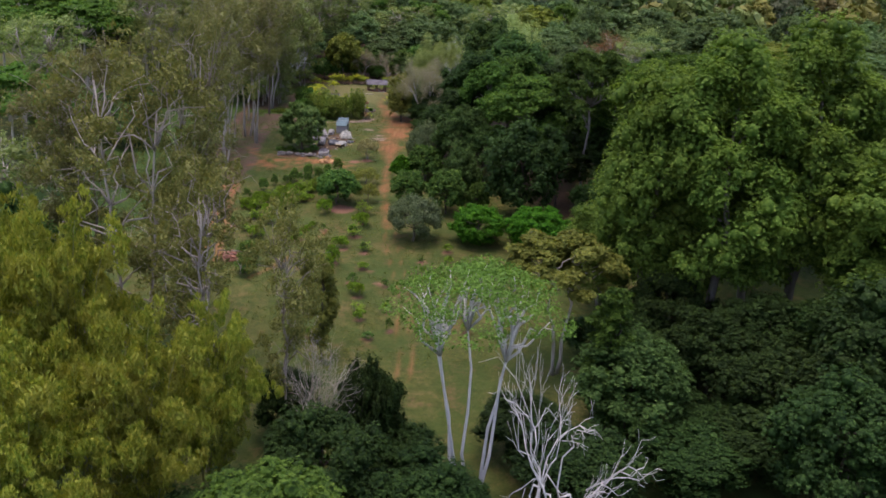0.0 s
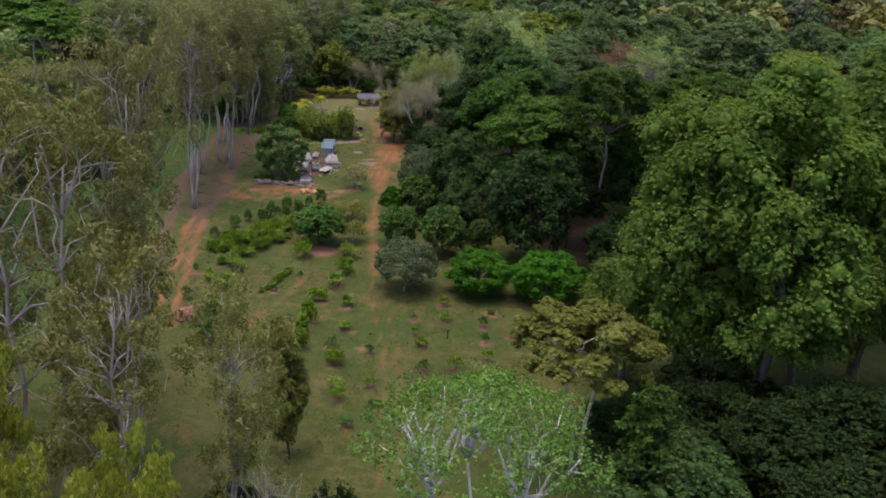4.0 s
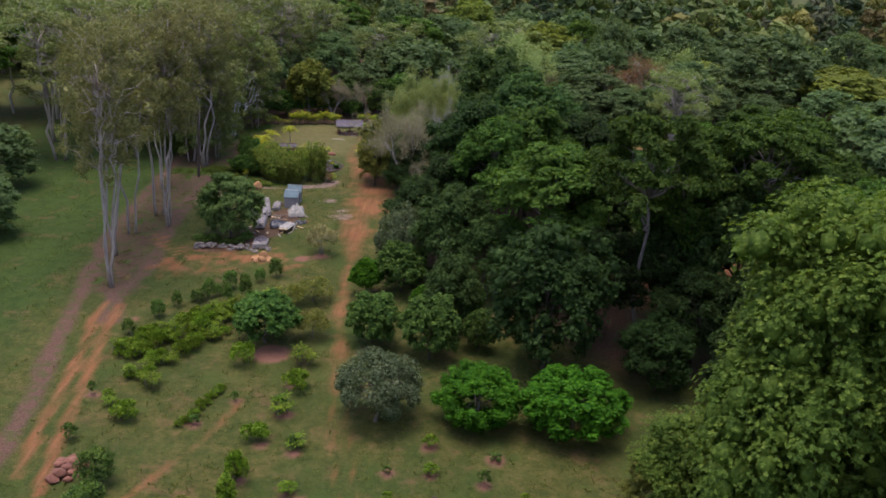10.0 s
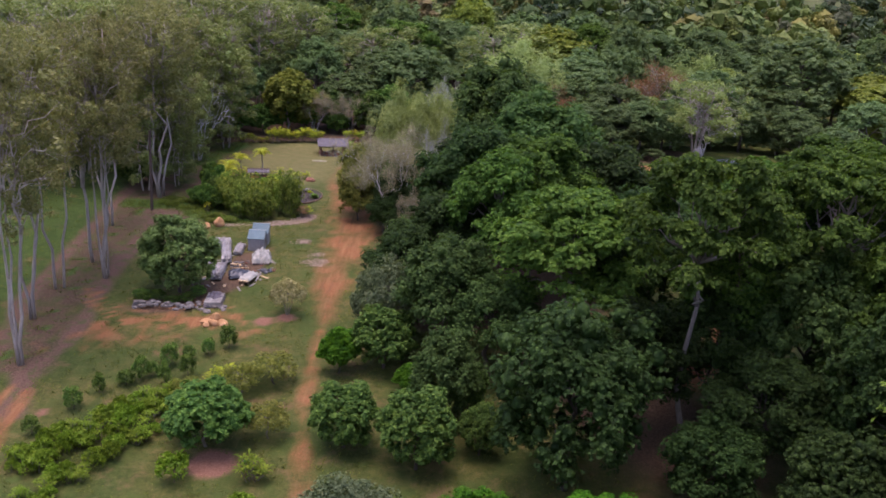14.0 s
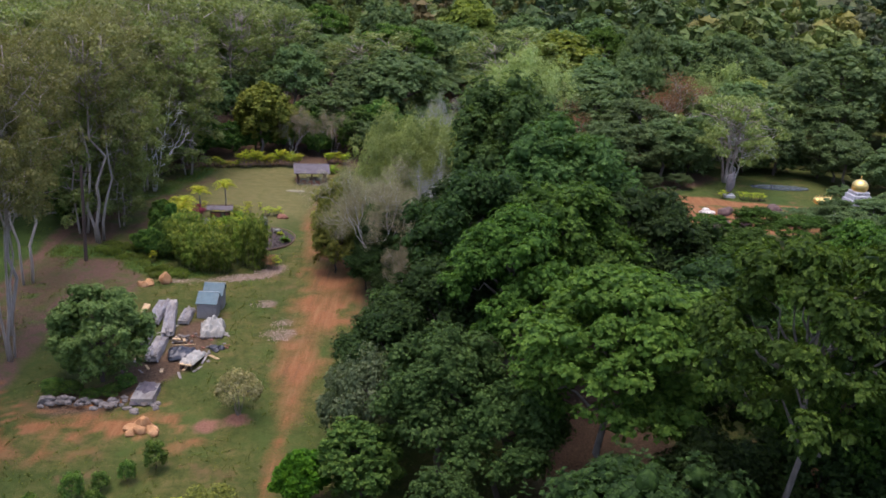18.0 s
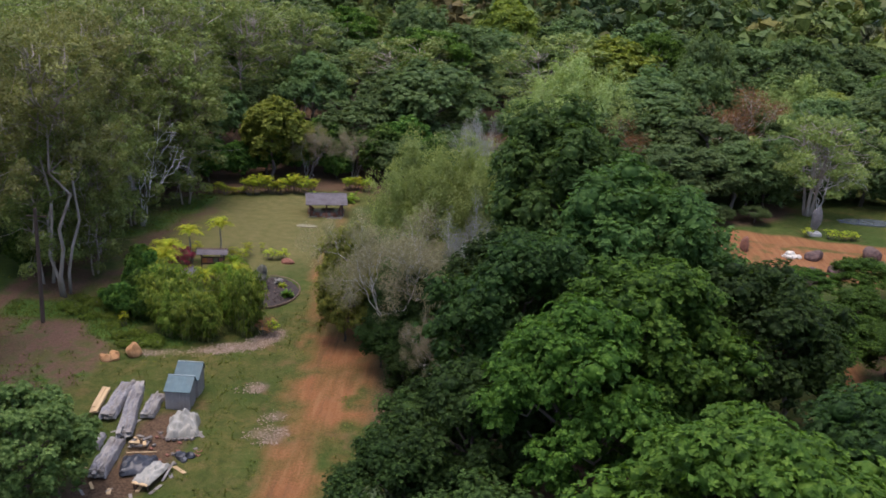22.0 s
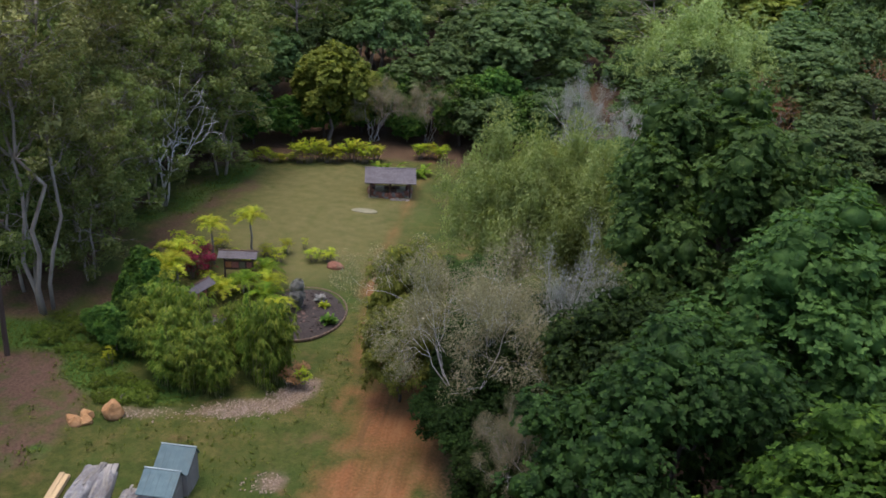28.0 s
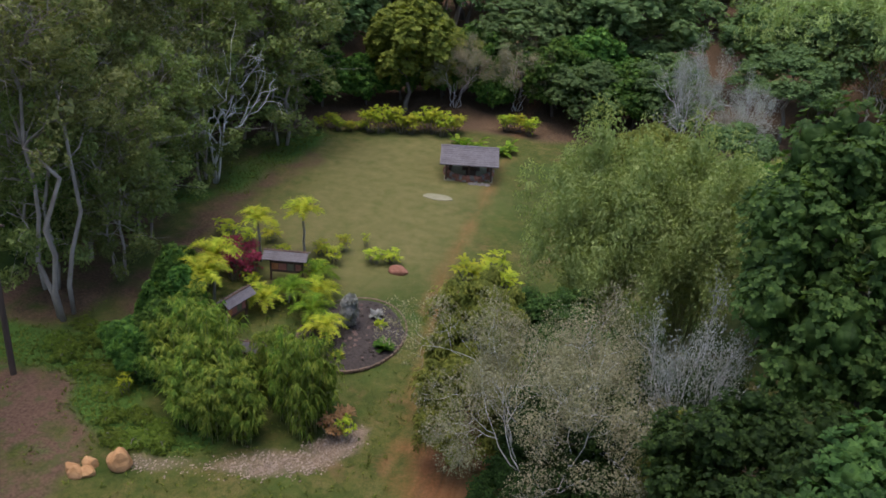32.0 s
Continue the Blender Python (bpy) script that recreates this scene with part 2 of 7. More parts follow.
def leaf_quads(rng, centre, outward, length, width, droop=0.0, spread=0.6, upward=0.6):
    """Diamond leaves round the given places; returns their corners, four to a leaf."""
    n = len(centre)
    nrm = unit(outward * 0.8 + np.array([0, 0, upward]) + rng.normal(size=(n, 3)) * spread)
    t = np.cross(nrm, rng.normal(size=(n, 3)))
    t = unit(unit(t) * (1 - droop) + np.array([0, 0, -1.0]) * droop)
    s = unit(np.cross(nrm, t))
    k = rng.uniform(0.65, 1.3, (n, 1))
    tl, sw = t * length * k / 2, s * width * k / 2
    bend = nrm * (length * 0.12) * k
    return np.stack([centre - tl - bend, centre + sw, centre + tl - bend, centre - sw], 1).reshape(-1, 3)


def bodies(rng, centres, radii, level):
    """Closed uneven balls, one for each clump."""
    iv, jf = ICO[level]
    n = len(centres)
    v = iv[None] * rng.uniform(0.8, 1.16, (n, len(iv), 1))
    v = centres[:, None] + v * np.broadcast_to(radii, (n, 3))[:, None]
    f = jf[None] + (np.arange(n) * len(iv))[:, None, None]
    return v.reshape(-1, 3), f.reshape(-1, 3)


def foliage(rng, puffs, radii, ctr, per, length, width, droop=0.0, core=0.76, spread=0.5, level=2, cover=0.35, upward=0.5, tufts=0):
    """Leaf clumps: a rough inner body for each clump, and leaves gathered in tufts all over its outer side."""
    n = len(puffs)
    radii = np.broadcast_to(radii, (n, 3))
    out = unit(puffs - ctr + np.array([0, 0, 0.6]))

    def outward(shape):
        d = unit(rng.normal(size=(*shape, 3)))
        dot = (d * out[:, None]).sum(-1, keepdims=True)
        return np.where(dot < -cover, d - 2 * dot * out[:, None], d)

    if tufts:
        t = max(3, per // tufts)
        dt = outward((n, t))
        tc = puffs[:, None] + dt * radii[:, None] * rng.uniform(0.45, 0.95, (n, t, 1))
        tr = radii.mean(1)[:, None, None] * rng.uniform(0.35, 0.6, (n, t, 1))
        k = per // t
        d = unit(rng.normal(size=(n, t, k, 3)) + dt[:, :, None] * 0.9 + np.array([0, 0, 0.35]))
        pos = (tc[:, :, None] + d * tr[:, :, None] * rng.uniform(0.55, 1.05, (n, t, k, 1))).reshape(-1, 3)
        d = d.reshape(-1, 3)
    else:
        d = outward((n, per))
        pos = (puffs[:, None] + d * radii[:, None] * rng.uniform(0.74, 1.1, (n, per, 1))).reshape(-1, 3)
        d = d.reshape(-1, 3)
    quads = leaf_quads(rng, pos, d, length, width, droop, spread, upward)
    faces = np.arange(len(quads)).reshape(-1, 4).tolist()
    if core > 0:
        iv, jf = ICO[level]
        tri = iv[jf]
        mid = tri.mean(1, keepdims=True)
        one = mid + (tri - mid) * (0.7 if level > 1 else 1.2)
        body = one[None] * rng.uniform(0.6, 1.15, (n, len(jf), 1, 1)) + rng.normal(size=(n, len(jf), 3, 3)) * (0.13 if level > 1 else 0.2)
        body = puffs[:, None, None] + body * radii[:, None, None] * core
        faces += (len(quads) + np.arange(n * len(jf) * 3)).reshape(-1, 3).tolist()
        quads = np.vstack([quads, body.reshape(-1, 3)])
    return quads, faces


def rosettes(rng, heads, outward, count, length, width, droop=0.0):
    """Heads of leaves set round a twig's tip, opening outwards and up."""
    n = len(heads)
    axis = unit(outward * 0.7 + np.array([0, 0, 0.75]) + rng.normal(size=(n, 3)) * 0.2)
    u = unit(np.cross(axis, rng.normal(size=(n, 3))))
    w = np.cross(axis, u)
    ang = np.arange(count) * 2 * math.pi / count + rng.uniform(-0.4, 0.4, (n, count))
    way = np.cos(ang)[..., None] * u[:, None] + np.sin(ang)[..., None] * w[:, None]
    k = length * rng.uniform(0.7, 1.25, (n, count, 1))
    c, ax = heads[:, None], axis[:, None]
    tip = c + way * k * 0.92 + ax * k * 0.3 - np.array([0, 0, 0.6 * droop]) * k
    mid = c + way * k * 0.48 + ax * k * 0.28
    s = unit(np.cross(way, ax)) * width * 0.6
    return np.stack([np.broadcast_to(c, tip.shape), mid + s, tip, mid - s], 2).reshape(-1, 3)


def lobed_crown(rng, puffs, radii, ctr, size, slim, droop=0.0, core=0.8, heads=26, sub=6, level=1, count=5):
    """Clumps built of smaller rounded lobes; heads of leaves cover the outer side of each lobe."""
    n = len(puffs)
    out = unit(puffs - ctr + np.array([0, 0, 0.5]))
    way = unit(rng.normal(size=(n, sub, 3)) + out[:, None] * 0.8 + np.array([0, 0, 0.3]))
    lobes = (puffs[:, None] + way * radii[:, None] * rng.uniform(0.55, 0.95, (n, sub, 1))).reshape(-1, 3)
    lr = (radii[:, None] * rng.uniform(0.28, 0.52, (n, sub, 1))).reshape(-1, 3)
    d = unit(rng.normal(size=(n * sub, heads, 3)) + way.reshape(-1, 1, 3) * 0.55 + np.array([0, 0, 0.4]))
    at = lobes[:, None] + d * lr[:, None] * rng.uniform(0.84, 1.1, (n * sub, heads, 1))
    v = rosettes(rng, at.reshape(-1, 3), d.reshape(-1, 3), count, size, size * slim, droop)
    inner = max(8, int(sub * heads * 0.3))
    d = unit(rng.normal(size=(n, inner, 3)) + out[:, None] * 0.3)
    at = puffs[:, None] + d * radii[:, None] * rng.uniform(0.3, 0.8, (n, inner, 1))
    v = np.vstack([v, rosettes(rng, at.reshape(-1, 3), d.reshape(-1, 3), 4, size * 1.25, size * slim * 1.4, droop)])
    body, jf = bodies(rng, lobes, lr * core, level)
    return np.vstack([v, body]), np.arange(len(v)).reshape(-1, 4).tolist() + (jf + len(v)).tolist()


def tube(points, radii, sides=6):
    p = np.asarray(points, float)
    rings, faces = [], []
    for i in range(len(p)):
        a = unit(p[min(i + 1, len(p) - 1)] - p[max(i - 1, 0)])
        u = unit(np.cross(a, [0.31, 0.95, 0.05]))
        w = np.cross(a, u)
        ang = np.arange(sides) * 2 * math.pi / sides
        rings.append(p[i] + radii[i] * (np.cos(ang)[:, None] * u + np.sin(ang)[:, None] * w))
    for i in range(len(p) - 1):
        for j in range(sides):
            faces.append([i * sides + j, i * sides + (j + 1) % sides, (i + 1) * sides + (j + 1) % sides, (i + 1) * sides + j])
    faces.append(list(range(sides))[::-1])
    faces.append([(len(p) - 1) * sides + j for j in range(sides)])
    return np.vstack(rings), faces


class Tubes:
    def __init__(self):
        self.v, self.f, self.n = [], [], 0

    def add(self, points, radii, sides=6):
        v, f = tube(points, radii, sides)
        self.v.append(v)
        self.f += [[i + self.n for i in q] for q in f]
        self.n += len(v)

    def mesh(self, name, mat):
        return mesh_from(name, np.vstack(self.v), self.f, mat)


def wander(rng, a, b, n, bulge=0.1, lift=0.0):
    """A crooked line from a to b."""
    a, b = np.asarray(a, float), np.asarray(b, float)
    s = np.linspace(0, 1, n)[:, None]
    size = np.linalg.norm(b - a)
    p = a + (b - a) * s + rng.normal(size=(n, 3)) * bulge * size * np.sin(s * math.pi) * 0.5
    p[:, 2] += (lift * size * np.sin(s * math.pi))[:, 0]
    p[0], p[-1] = a, b
    return p


def ball_directions(rng, n, low=-0.6, jitter=0.25):
    i = np.arange(n) + 0.5
    z = 1 - (1 - low) * i / n
    r = np.sqrt(np.maximum(0, 1 - z * z))
    a = i * 2.39996 + rng.uniform(0, 6.28)
    d = np.stack([r * np.cos(a), r * np.sin(a), z], 1)
    return unit(d + rng.normal(size=d.shape) * jitter)


def thing(name, label, category, group=""):
    return tagged(new(name), label, category, group)


def broadleaf(name, label, seed, leaf, bark="grey", H=12.0, base=3.0, R=5.0, puffs=40, puff=1.6, per=110, size=0.38, low=-0.6,
              flat=1.0, core=0.76, inner=(0.7, 1.0), droop=0.0, trunk=0.3, stems=1, limbs=0.5, spread=0.5, category="tree", slim=0.6, ragged=0.0, knobs=1.2, heads=24, sub=6, level=1, splay=0.3):
    """A tree with one or more stems, limbs that reach the clumps, and a crown of leafy clumps."""
    rng = np.random.default_rng(seed)
    ob = thing(name, label, category)
    c = np.array([0, 0, (H + base) / 2])
    rad = np.array([R, R, (H - base) / 2])
    crest = max(3, puffs // 8)
    d = np.vstack([ball_directions(rng, puffs - crest, low), unit(rng.normal(size=(crest, 3)) * [0.35, 0.35, 0.1] + [0, 0, 0.9])])
    k = rng.uniform(*inner, (puffs, 1)) * (1 - ragged * rng.random((puffs, 1)))
    pr = np.minimum(puff, R * 0.7) * rng.uniform(0.65, 1.3, (puffs, 1)) * np.array([1, 1, flat])
    pos = c + d * (rad - 0.6 * np.array([puff, puff, puff * flat])) * k
    tr = Tubes()
    tops = []
    for s in range(stems):
        a = s * 2 * math.pi / stems + rng.uniform(0, 1)
        off = 0.0 if stems == 1 else R * splay
        top = np.array([math.cos(a) * off, math.sin(a) * off, base + (H - base) * (0.55 if stems > 1 else 0.6)])
        foot = np.array([math.cos(a), math.sin(a), 0]) * (0 if stems == 1 else trunk * 0.8) + np.array([0, 0, -0.6])
        line = wander(rng, foot, top, 7, 0.06 if stems == 1 else 0.03)
        tr.add(line, np.linspace(trunk, trunk * 0.35, 7) / stems ** 0.4, 8)
        tops.append(line)
    for i in range(puffs):
        if rng.random() < limbs:
            line = tops[int(np.argmin([np.linalg.norm(t[-1][:2] - pos[i][:2]) for t in tops]))]
            j = int(np.clip(np.searchsorted(line[:, 2], pos[i][2] * 0.72), 2, 6))
            reach = np.linalg.norm(pos[i] - line[j])
            tr.add(wander(rng, line[j], pos[i], 5, 0.16, 0.08), np.linspace(min(trunk * 0.4, 0.035 * reach + 0.03), 0.025, 5), 5)
    part_mesh("trunk", tr.mesh("trunk", BARK[bark]), ob)
    if knobs:
        v, f = lobed_crown(rng, pos, pr, c, size, slim, droop, core, heads, sub, level)
    else:
        v, f = foliage(rng, pos, pr, c, per, size, size * slim, droop, core, spread, 2)
    part_mesh("crown", mesh_from("crown", v, f, LEAF[leaf]), ob)
    ob["H"], ob["R"] = H, R
    return ob


def gum_tree(name, label, seed, H=27.0, R=5.5, stems=2, first=0.42, clumps=56, per=120, leaf="gum", bark="white", trunk=0.28, size=0.4, puff=1.6, core=0.55, lean=0.12):
    """A eucalypt: pale forking stems, bare low down, loose hanging clumps on top."""
    rng = np.random.default_rng(seed)
    ob = thing(name, label, "tree")
    tr = Tubes()
    pos = []
    for s in range(stems):
        a = s * 2 * math.pi / stems + rng.uniform(0, 2)
        rr = R * (0.35 if stems > 1 else 0.08)
        top = np.array([math.cos(a) * rr, math.sin(a) * rr, H * rng.uniform(0.82, 0.95)])
        foot = np.array([math.cos(a), math.sin(a), 0]) * (0.45 if stems > 1 else 0) + np.array([0, 0, -0.6])
        line = wander(rng, foot, top, 10, lean * 0.24)
        tr.add(line, np.linspace(trunk * rng.uniform(0.75, 1.1), 0.05, 10), 7)
        m = clumps // stems
        for i in range(m):
            z = H * (first + (0.98 - first) * ((i + rng.random()) / m) ** 0.8)
            j = int(np.clip(np.searchsorted(line[:, 2], z * 0.8), 2, 8))
            wide = R * (0.45 + 0.55 * math.sin(math.pi * min(1, (z / H - first) / (1.05 - first) * 0.85 + 0.1)))
            b = rng.uniform(0, 6.28)
            q = line[j] * [1, 1, 0] + [math.cos(b) * wide * rng.uniform(0.3, 1), math.sin(b) * wide * rng.uniform(0.3, 1), z]
            pos.append(q)
            reach = np.linalg.norm(q - line[j])
            tr.add(wander(rng, line[j], q, 6, 0.18, 0.1), np.linspace(0.011 * reach + 0.016, 0.012, 6), 5)
            for e in range(1):
                tip = q + rng.normal(size=3) * puff * 0.9
                tr.add(wander(rng, q * 0.7 + line[j] * 0.3, tip, 4, 0.2, 0.05), np.linspace(0.024, 0.008, 4), 4)
    part_mesh("trunk", tr.mesh("trunk", BARK[bark]), ob)
    pos = np.array(pos)
    n = len(pos)
    pr = puff * rng.uniform(0.6, 1.35, (n, 1)) * np.array([1, 1, 0.75])
    v, f = foliage(rng, pos, pr, np.array([0, 0, H * 0.6]), per, size, size * 0.34, 0.25, core, 0.7, level=2, cover=0.9, tufts=26)
    part_mesh("crown", mesh_from("crown", v, f, LEAF[leaf]), ob)
    ob["H"], ob["R"] = H, R
    return ob


def bamboo_clump(name, label, seed, H=14.0, R=5.0, culms=20, per=100, leaf="bamboo", size=0.6, width=0.15, plume=1.3, hang=0.3, core=0.5, tufts=30):
    """Arching canes, each with hanging plumes of narrow leaves."""
    rng = np.random.default_rng(seed)
    ob = thing(name, label, "bamboo")
    tr = Tubes()
    pos, rad = [], []
    for i in range(culms):
        a = i * 2.4 + rng.uniform(-0.3, 0.3)
        out = R * math.sqrt((i + 0.5) / culms)
        h = H * (1.02 - 0.42 * (out / R) ** 2) * rng.uniform(0.85, 1.03)
        foot = np.array([math.cos(a), math.sin(a), 0]) * min(1.2, R * 0.2) * rng.random() + [0, 0, -0.3]
        s = np.linspace(0, 1, 9)
        line = foot + np.stack([math.cos(a) * out * s ** 1.7, math.sin(a) * out * s ** 1.7, h * np.sin(s * 1.75) / math.sin(1.5)], 1)
        line[:, 2] = np.minimum(line[:, 2], h) - 0.12 * out * s ** 4
        tr.add(line, np.linspace(0.06, 0.012, 9), 5)
        for j in (2, 3, 4, 5, 6, 7, 8) if H < 8 else (3, 4, 5, 6, 7, 8):
            pos.append(line[j] + rng.normal(size=3) * 0.35 * plume)
            rad.append(np.array([0.85, 0.85, 1.25]) * plume * rng.uniform(0.6, 1.2))
    tagged(part_mesh("cane", tr.mesh("cane", BARK["cane"]), ob), "", "", "", "stuff")
    v, f = foliage(rng, np.array(pos), np.array(rad), np.array([0, 0, H * 0.45]), per, size, width, hang, core, 0.7, level=2, cover=0.6, tufts=tufts)
    part_mesh("foliage", mesh_from("foliage", v, f, LEAF[leaf]), ob)
    ob["H"], ob["R"] = H, R
    return ob


def fan_bamboo(name, label, seed, H=5.0, R=1.5, culms=26, leaf="green_bamboo", size=0.44):
    """Thin upright canes; fans of narrow drooping leaves at every joint, the tips nodding outwards."""
    rng = np.random.default_rng(seed)
    ob = thing(name, label, "bamboo")
    tr = Tubes()
    v = []
    for i in range(culms):
        a = i * 2.4 + rng.uniform(-0.4, 0.4)
        out = R * math.sqrt((i + 0.5) / culms)
        h = H * (1.0 - 0.3 * (out / R) ** 2) * rng.uniform(0.62, 1.1)
        u = np.linspace(0, 1, 8)
        foot = np.array([math.cos(a), math.sin(a), 0]) * out * 0.6
        line = foot + np.stack([math.cos(a) * out * 0.55 * u ** 2.2, math.sin(a) * out * 0.55 * u ** 2.2, h * u - 0.12 * h * u ** 5 - 0.2 * (u == 0)], 1)
        tr.add(line, np.linspace(0.03, 0.008, 8), 5)
        m = int(21 * h / 5)
        k = 0.12 + 0.88 * rng.random(m) ** 0.75
        way = rng.uniform(0, 6.28, m)
        c = np.stack([np.interp(k, u, line[:, e]) for e in range(3)], 1)
        c += np.stack([np.cos(way), np.sin(way), 0 * way + 0.2], 1) * rng.uniform(0.1, 0.5, (m, 1))
        for e in range(7):
            b = way + (e - 3) * 0.5 + rng.uniform(-0.2, 0.2, m)
            d = np.stack([np.cos(b), np.sin(b), rng.uniform(-0.9, 0.1, m)], 1)
            side = unit(np.cross(d, [0, 0, 1.0])) * 0.046
            g = size * rng.uniform(0.7, 1.25, (m, 1))
            v.append(np.stack([c, c + d * g * 0.4 + side, c + d * g - np.array([0, 0, 0.3]) * g, c + d * g * 0.4 - side], 1).reshape(-1, 3))
    v = np.vstack(v)
    tagged(part_mesh("cane", tr.mesh("cane", BARK["cane"]), ob), "", "", "", "stuff")
    part_mesh("foliage", mesh_from("foliage", v, np.arange(len(v)).reshape(-1, 4).tolist(), LEAF[leaf]), ob)
    ob["H"], ob["R"] = H, R
    return ob


def rosette_shrub(name, label, seed, leaf, H=1.6, R=1.0, stems=7, leaves=13, length=0.42, width=0.15, category="shrub"):
    """Several thin stems, each carrying a head of broad arching leaves and some lower ones."""
    rng = np.random.default_rng(seed)
    ob = thing(name, label, category)
    tr = Tubes()
    v, f = [], []
    for i in range(stems):
        a = i * 2.4 + rng.uniform(-0.3, 0.3)
        out = R * 0.8 * math.sqrt((i + 0.3) / stems)
        top = np.array([math.cos(a) * out, math.sin(a) * out, (H - 0.3 * length) * rng.uniform(0.5, 1.0)])
        line = wander(rng, top * [0.35, 0.35, 0] - [0, 0, 0.15], top, 4, 0.08)
        tr.add(line, np.linspace(0.03, 0.015, 4), 5)
        for e in range(leaves):
            u = 1.0 if e < leaves * 0.65 else rng.uniform(0.45, 0.95)
            c = line[0] + (line[-1] - line[0]) * u
            b, up = e * 2.4 + rng.uniform(-0.3, 0.3), rng.uniform(0.1, 0.9)
            d = np.array([math.cos(b), math.sin(b), 0])
            side = np.array([-d[1], d[0], 0.0]) * width / 2
            k = length * rng.uniform(0.7, 1.2)
            q = len(v)
            p1, p2 = c + d * k * 0.5 + [0, 0, k * 0.55 * up], c + d * k + [0, 0, k * (0.75 * up - 0.25)]
            v += [c, p1 - side, p1 + side, p2]
            f += [[q, q + 2, q + 1], [q + 1, q + 2, q + 3]]
    part_mesh("stem", tr.mesh("stem", BARK["grey"]), ob)
    tagged(part_mesh("foliage", mesh_from("foliage", np.array(v), f, LEAF[leaf]), ob), "", "", "", "stuff")
    ob["H"], ob["R"] = H, R
    return ob


def bare_tree(name, label, seed, H=12.0, R=4.0, bark="white", stems=3, depth=4, trunk=0.16, leaf=None, per=14, size=0.3, fork=(2, 4), puff=0.9, high=0.0):
    """A leafless or thinly leaved tree: limbs that fork down to twigs."""
    rng = np.random.default_rng(seed)
    ob = thing(name, label, "tree")
    tr = Tubes()
    ends = []

    def grow(a, way, long, r, level):
        b = a + way * long
        tr.add(wander(rng, a, b, 5 if level < 2 else 3, 0.16), np.linspace(r, r * 0.6, 5 if level < 2 else 3), 6 if level < 2 else 4)
        if level == depth:
            ends.append(b)
            return
        for k in range(rng.integers(fork[0], fork[1] + 1)):
            w = unit(way + rng.normal(size=3) * 0.55 + np.array([0, 0, 0.12]))
            grow(b if k else a + way * long * rng.uniform(0.55, 0.9), w, long * rng.uniform(0.55, 0.8), r * 0.58, level + 1)

    for s in range(stems):
        a = s * 2 * math.pi / stems + rng.uniform(0, 1)
        w = unit(np.array([math.cos(a) * R / H * 0.7, math.sin(a) * R / H * 0.7, 1.0]))
        grow(np.array([math.cos(a) * 0.2, math.sin(a) * 0.2, -0.4]), w, H * 0.42, trunk, 0)
    v = np.vstack(tr.v)
    k = np.array([R / max(1e-6, np.percentile(np.hypot(v[:, 0], v[:, 1]), 97)), 0, H / v[:, 2].max()])
    v = v * [k[0], k[0], k[2]]
    part_mesh("trunk", mesh_from("trunk", v, tr.f, BARK[bark]), ob)
    if leaf:
        e = np.array(ends) * [k[0], k[0], k[2]]
        e = e[(e[:, 2] > high * H) & (rng.random(len(e)) < 0.85)]
        lv, lf = foliage(rng, e, np.full((len(e), 3), puff), np.array([0, 0, H * 0.6]), per, size, size * 0.5, 0.2, 0, 0.7, cover=1, tufts=0)
        part_mesh("crown", mesh_from("crown", lv, lf, LEAF[leaf]), ob)
    ob["H"], ob["R"] = H, R
    return ob


def recorded(make, **usual):
    def build(*a, **kw):
        given = dict(usual)
        given.update(kw)
        ob = make(*a, **given)
        SPEC[ob.name] = (make, a, given)
        return ob
    return build


SPEC = {}
plain_broadleaf, plain_gum = broadleaf, gum_tree
broadleaf, gum_tree, bamboo_clump = recorded(broadleaf, per=110, size=0.38), recorded(gum_tree, per=120, size=0.4), recorded(bamboo_clump, per=100, size=0.6)


# ---------- placing ----------
HEIGHT_Y = (-400, 0, 60, 115, 155, 180, 200, 240, 400, 900, 2500, 4000)
HEIGHT_Z = (-14, -13, -10, -5.1, -1.5, 0.4, 1.0, 1.2, 2.0, 14, 70, 90)


def ground_z(x, y):
    return float(np.interp(y, HEIGHT_Y, HEIGHT_Z))


USED, LITE = {}, {}


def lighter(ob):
    """The same kind of plant with fewer, larger leaves, for places that are never passed close by; wood and dark kinds
    get haze-tinted leaves.
    """
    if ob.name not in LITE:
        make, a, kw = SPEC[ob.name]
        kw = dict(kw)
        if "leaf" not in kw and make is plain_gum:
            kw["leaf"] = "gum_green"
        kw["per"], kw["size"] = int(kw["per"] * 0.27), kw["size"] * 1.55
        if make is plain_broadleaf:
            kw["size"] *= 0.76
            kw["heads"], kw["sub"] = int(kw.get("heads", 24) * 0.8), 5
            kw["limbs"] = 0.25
        # Far wood and dark trees trade their own leaf colour for the hazy one.
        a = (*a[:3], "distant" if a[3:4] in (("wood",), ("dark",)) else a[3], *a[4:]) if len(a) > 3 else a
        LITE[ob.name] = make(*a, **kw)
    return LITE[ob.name]


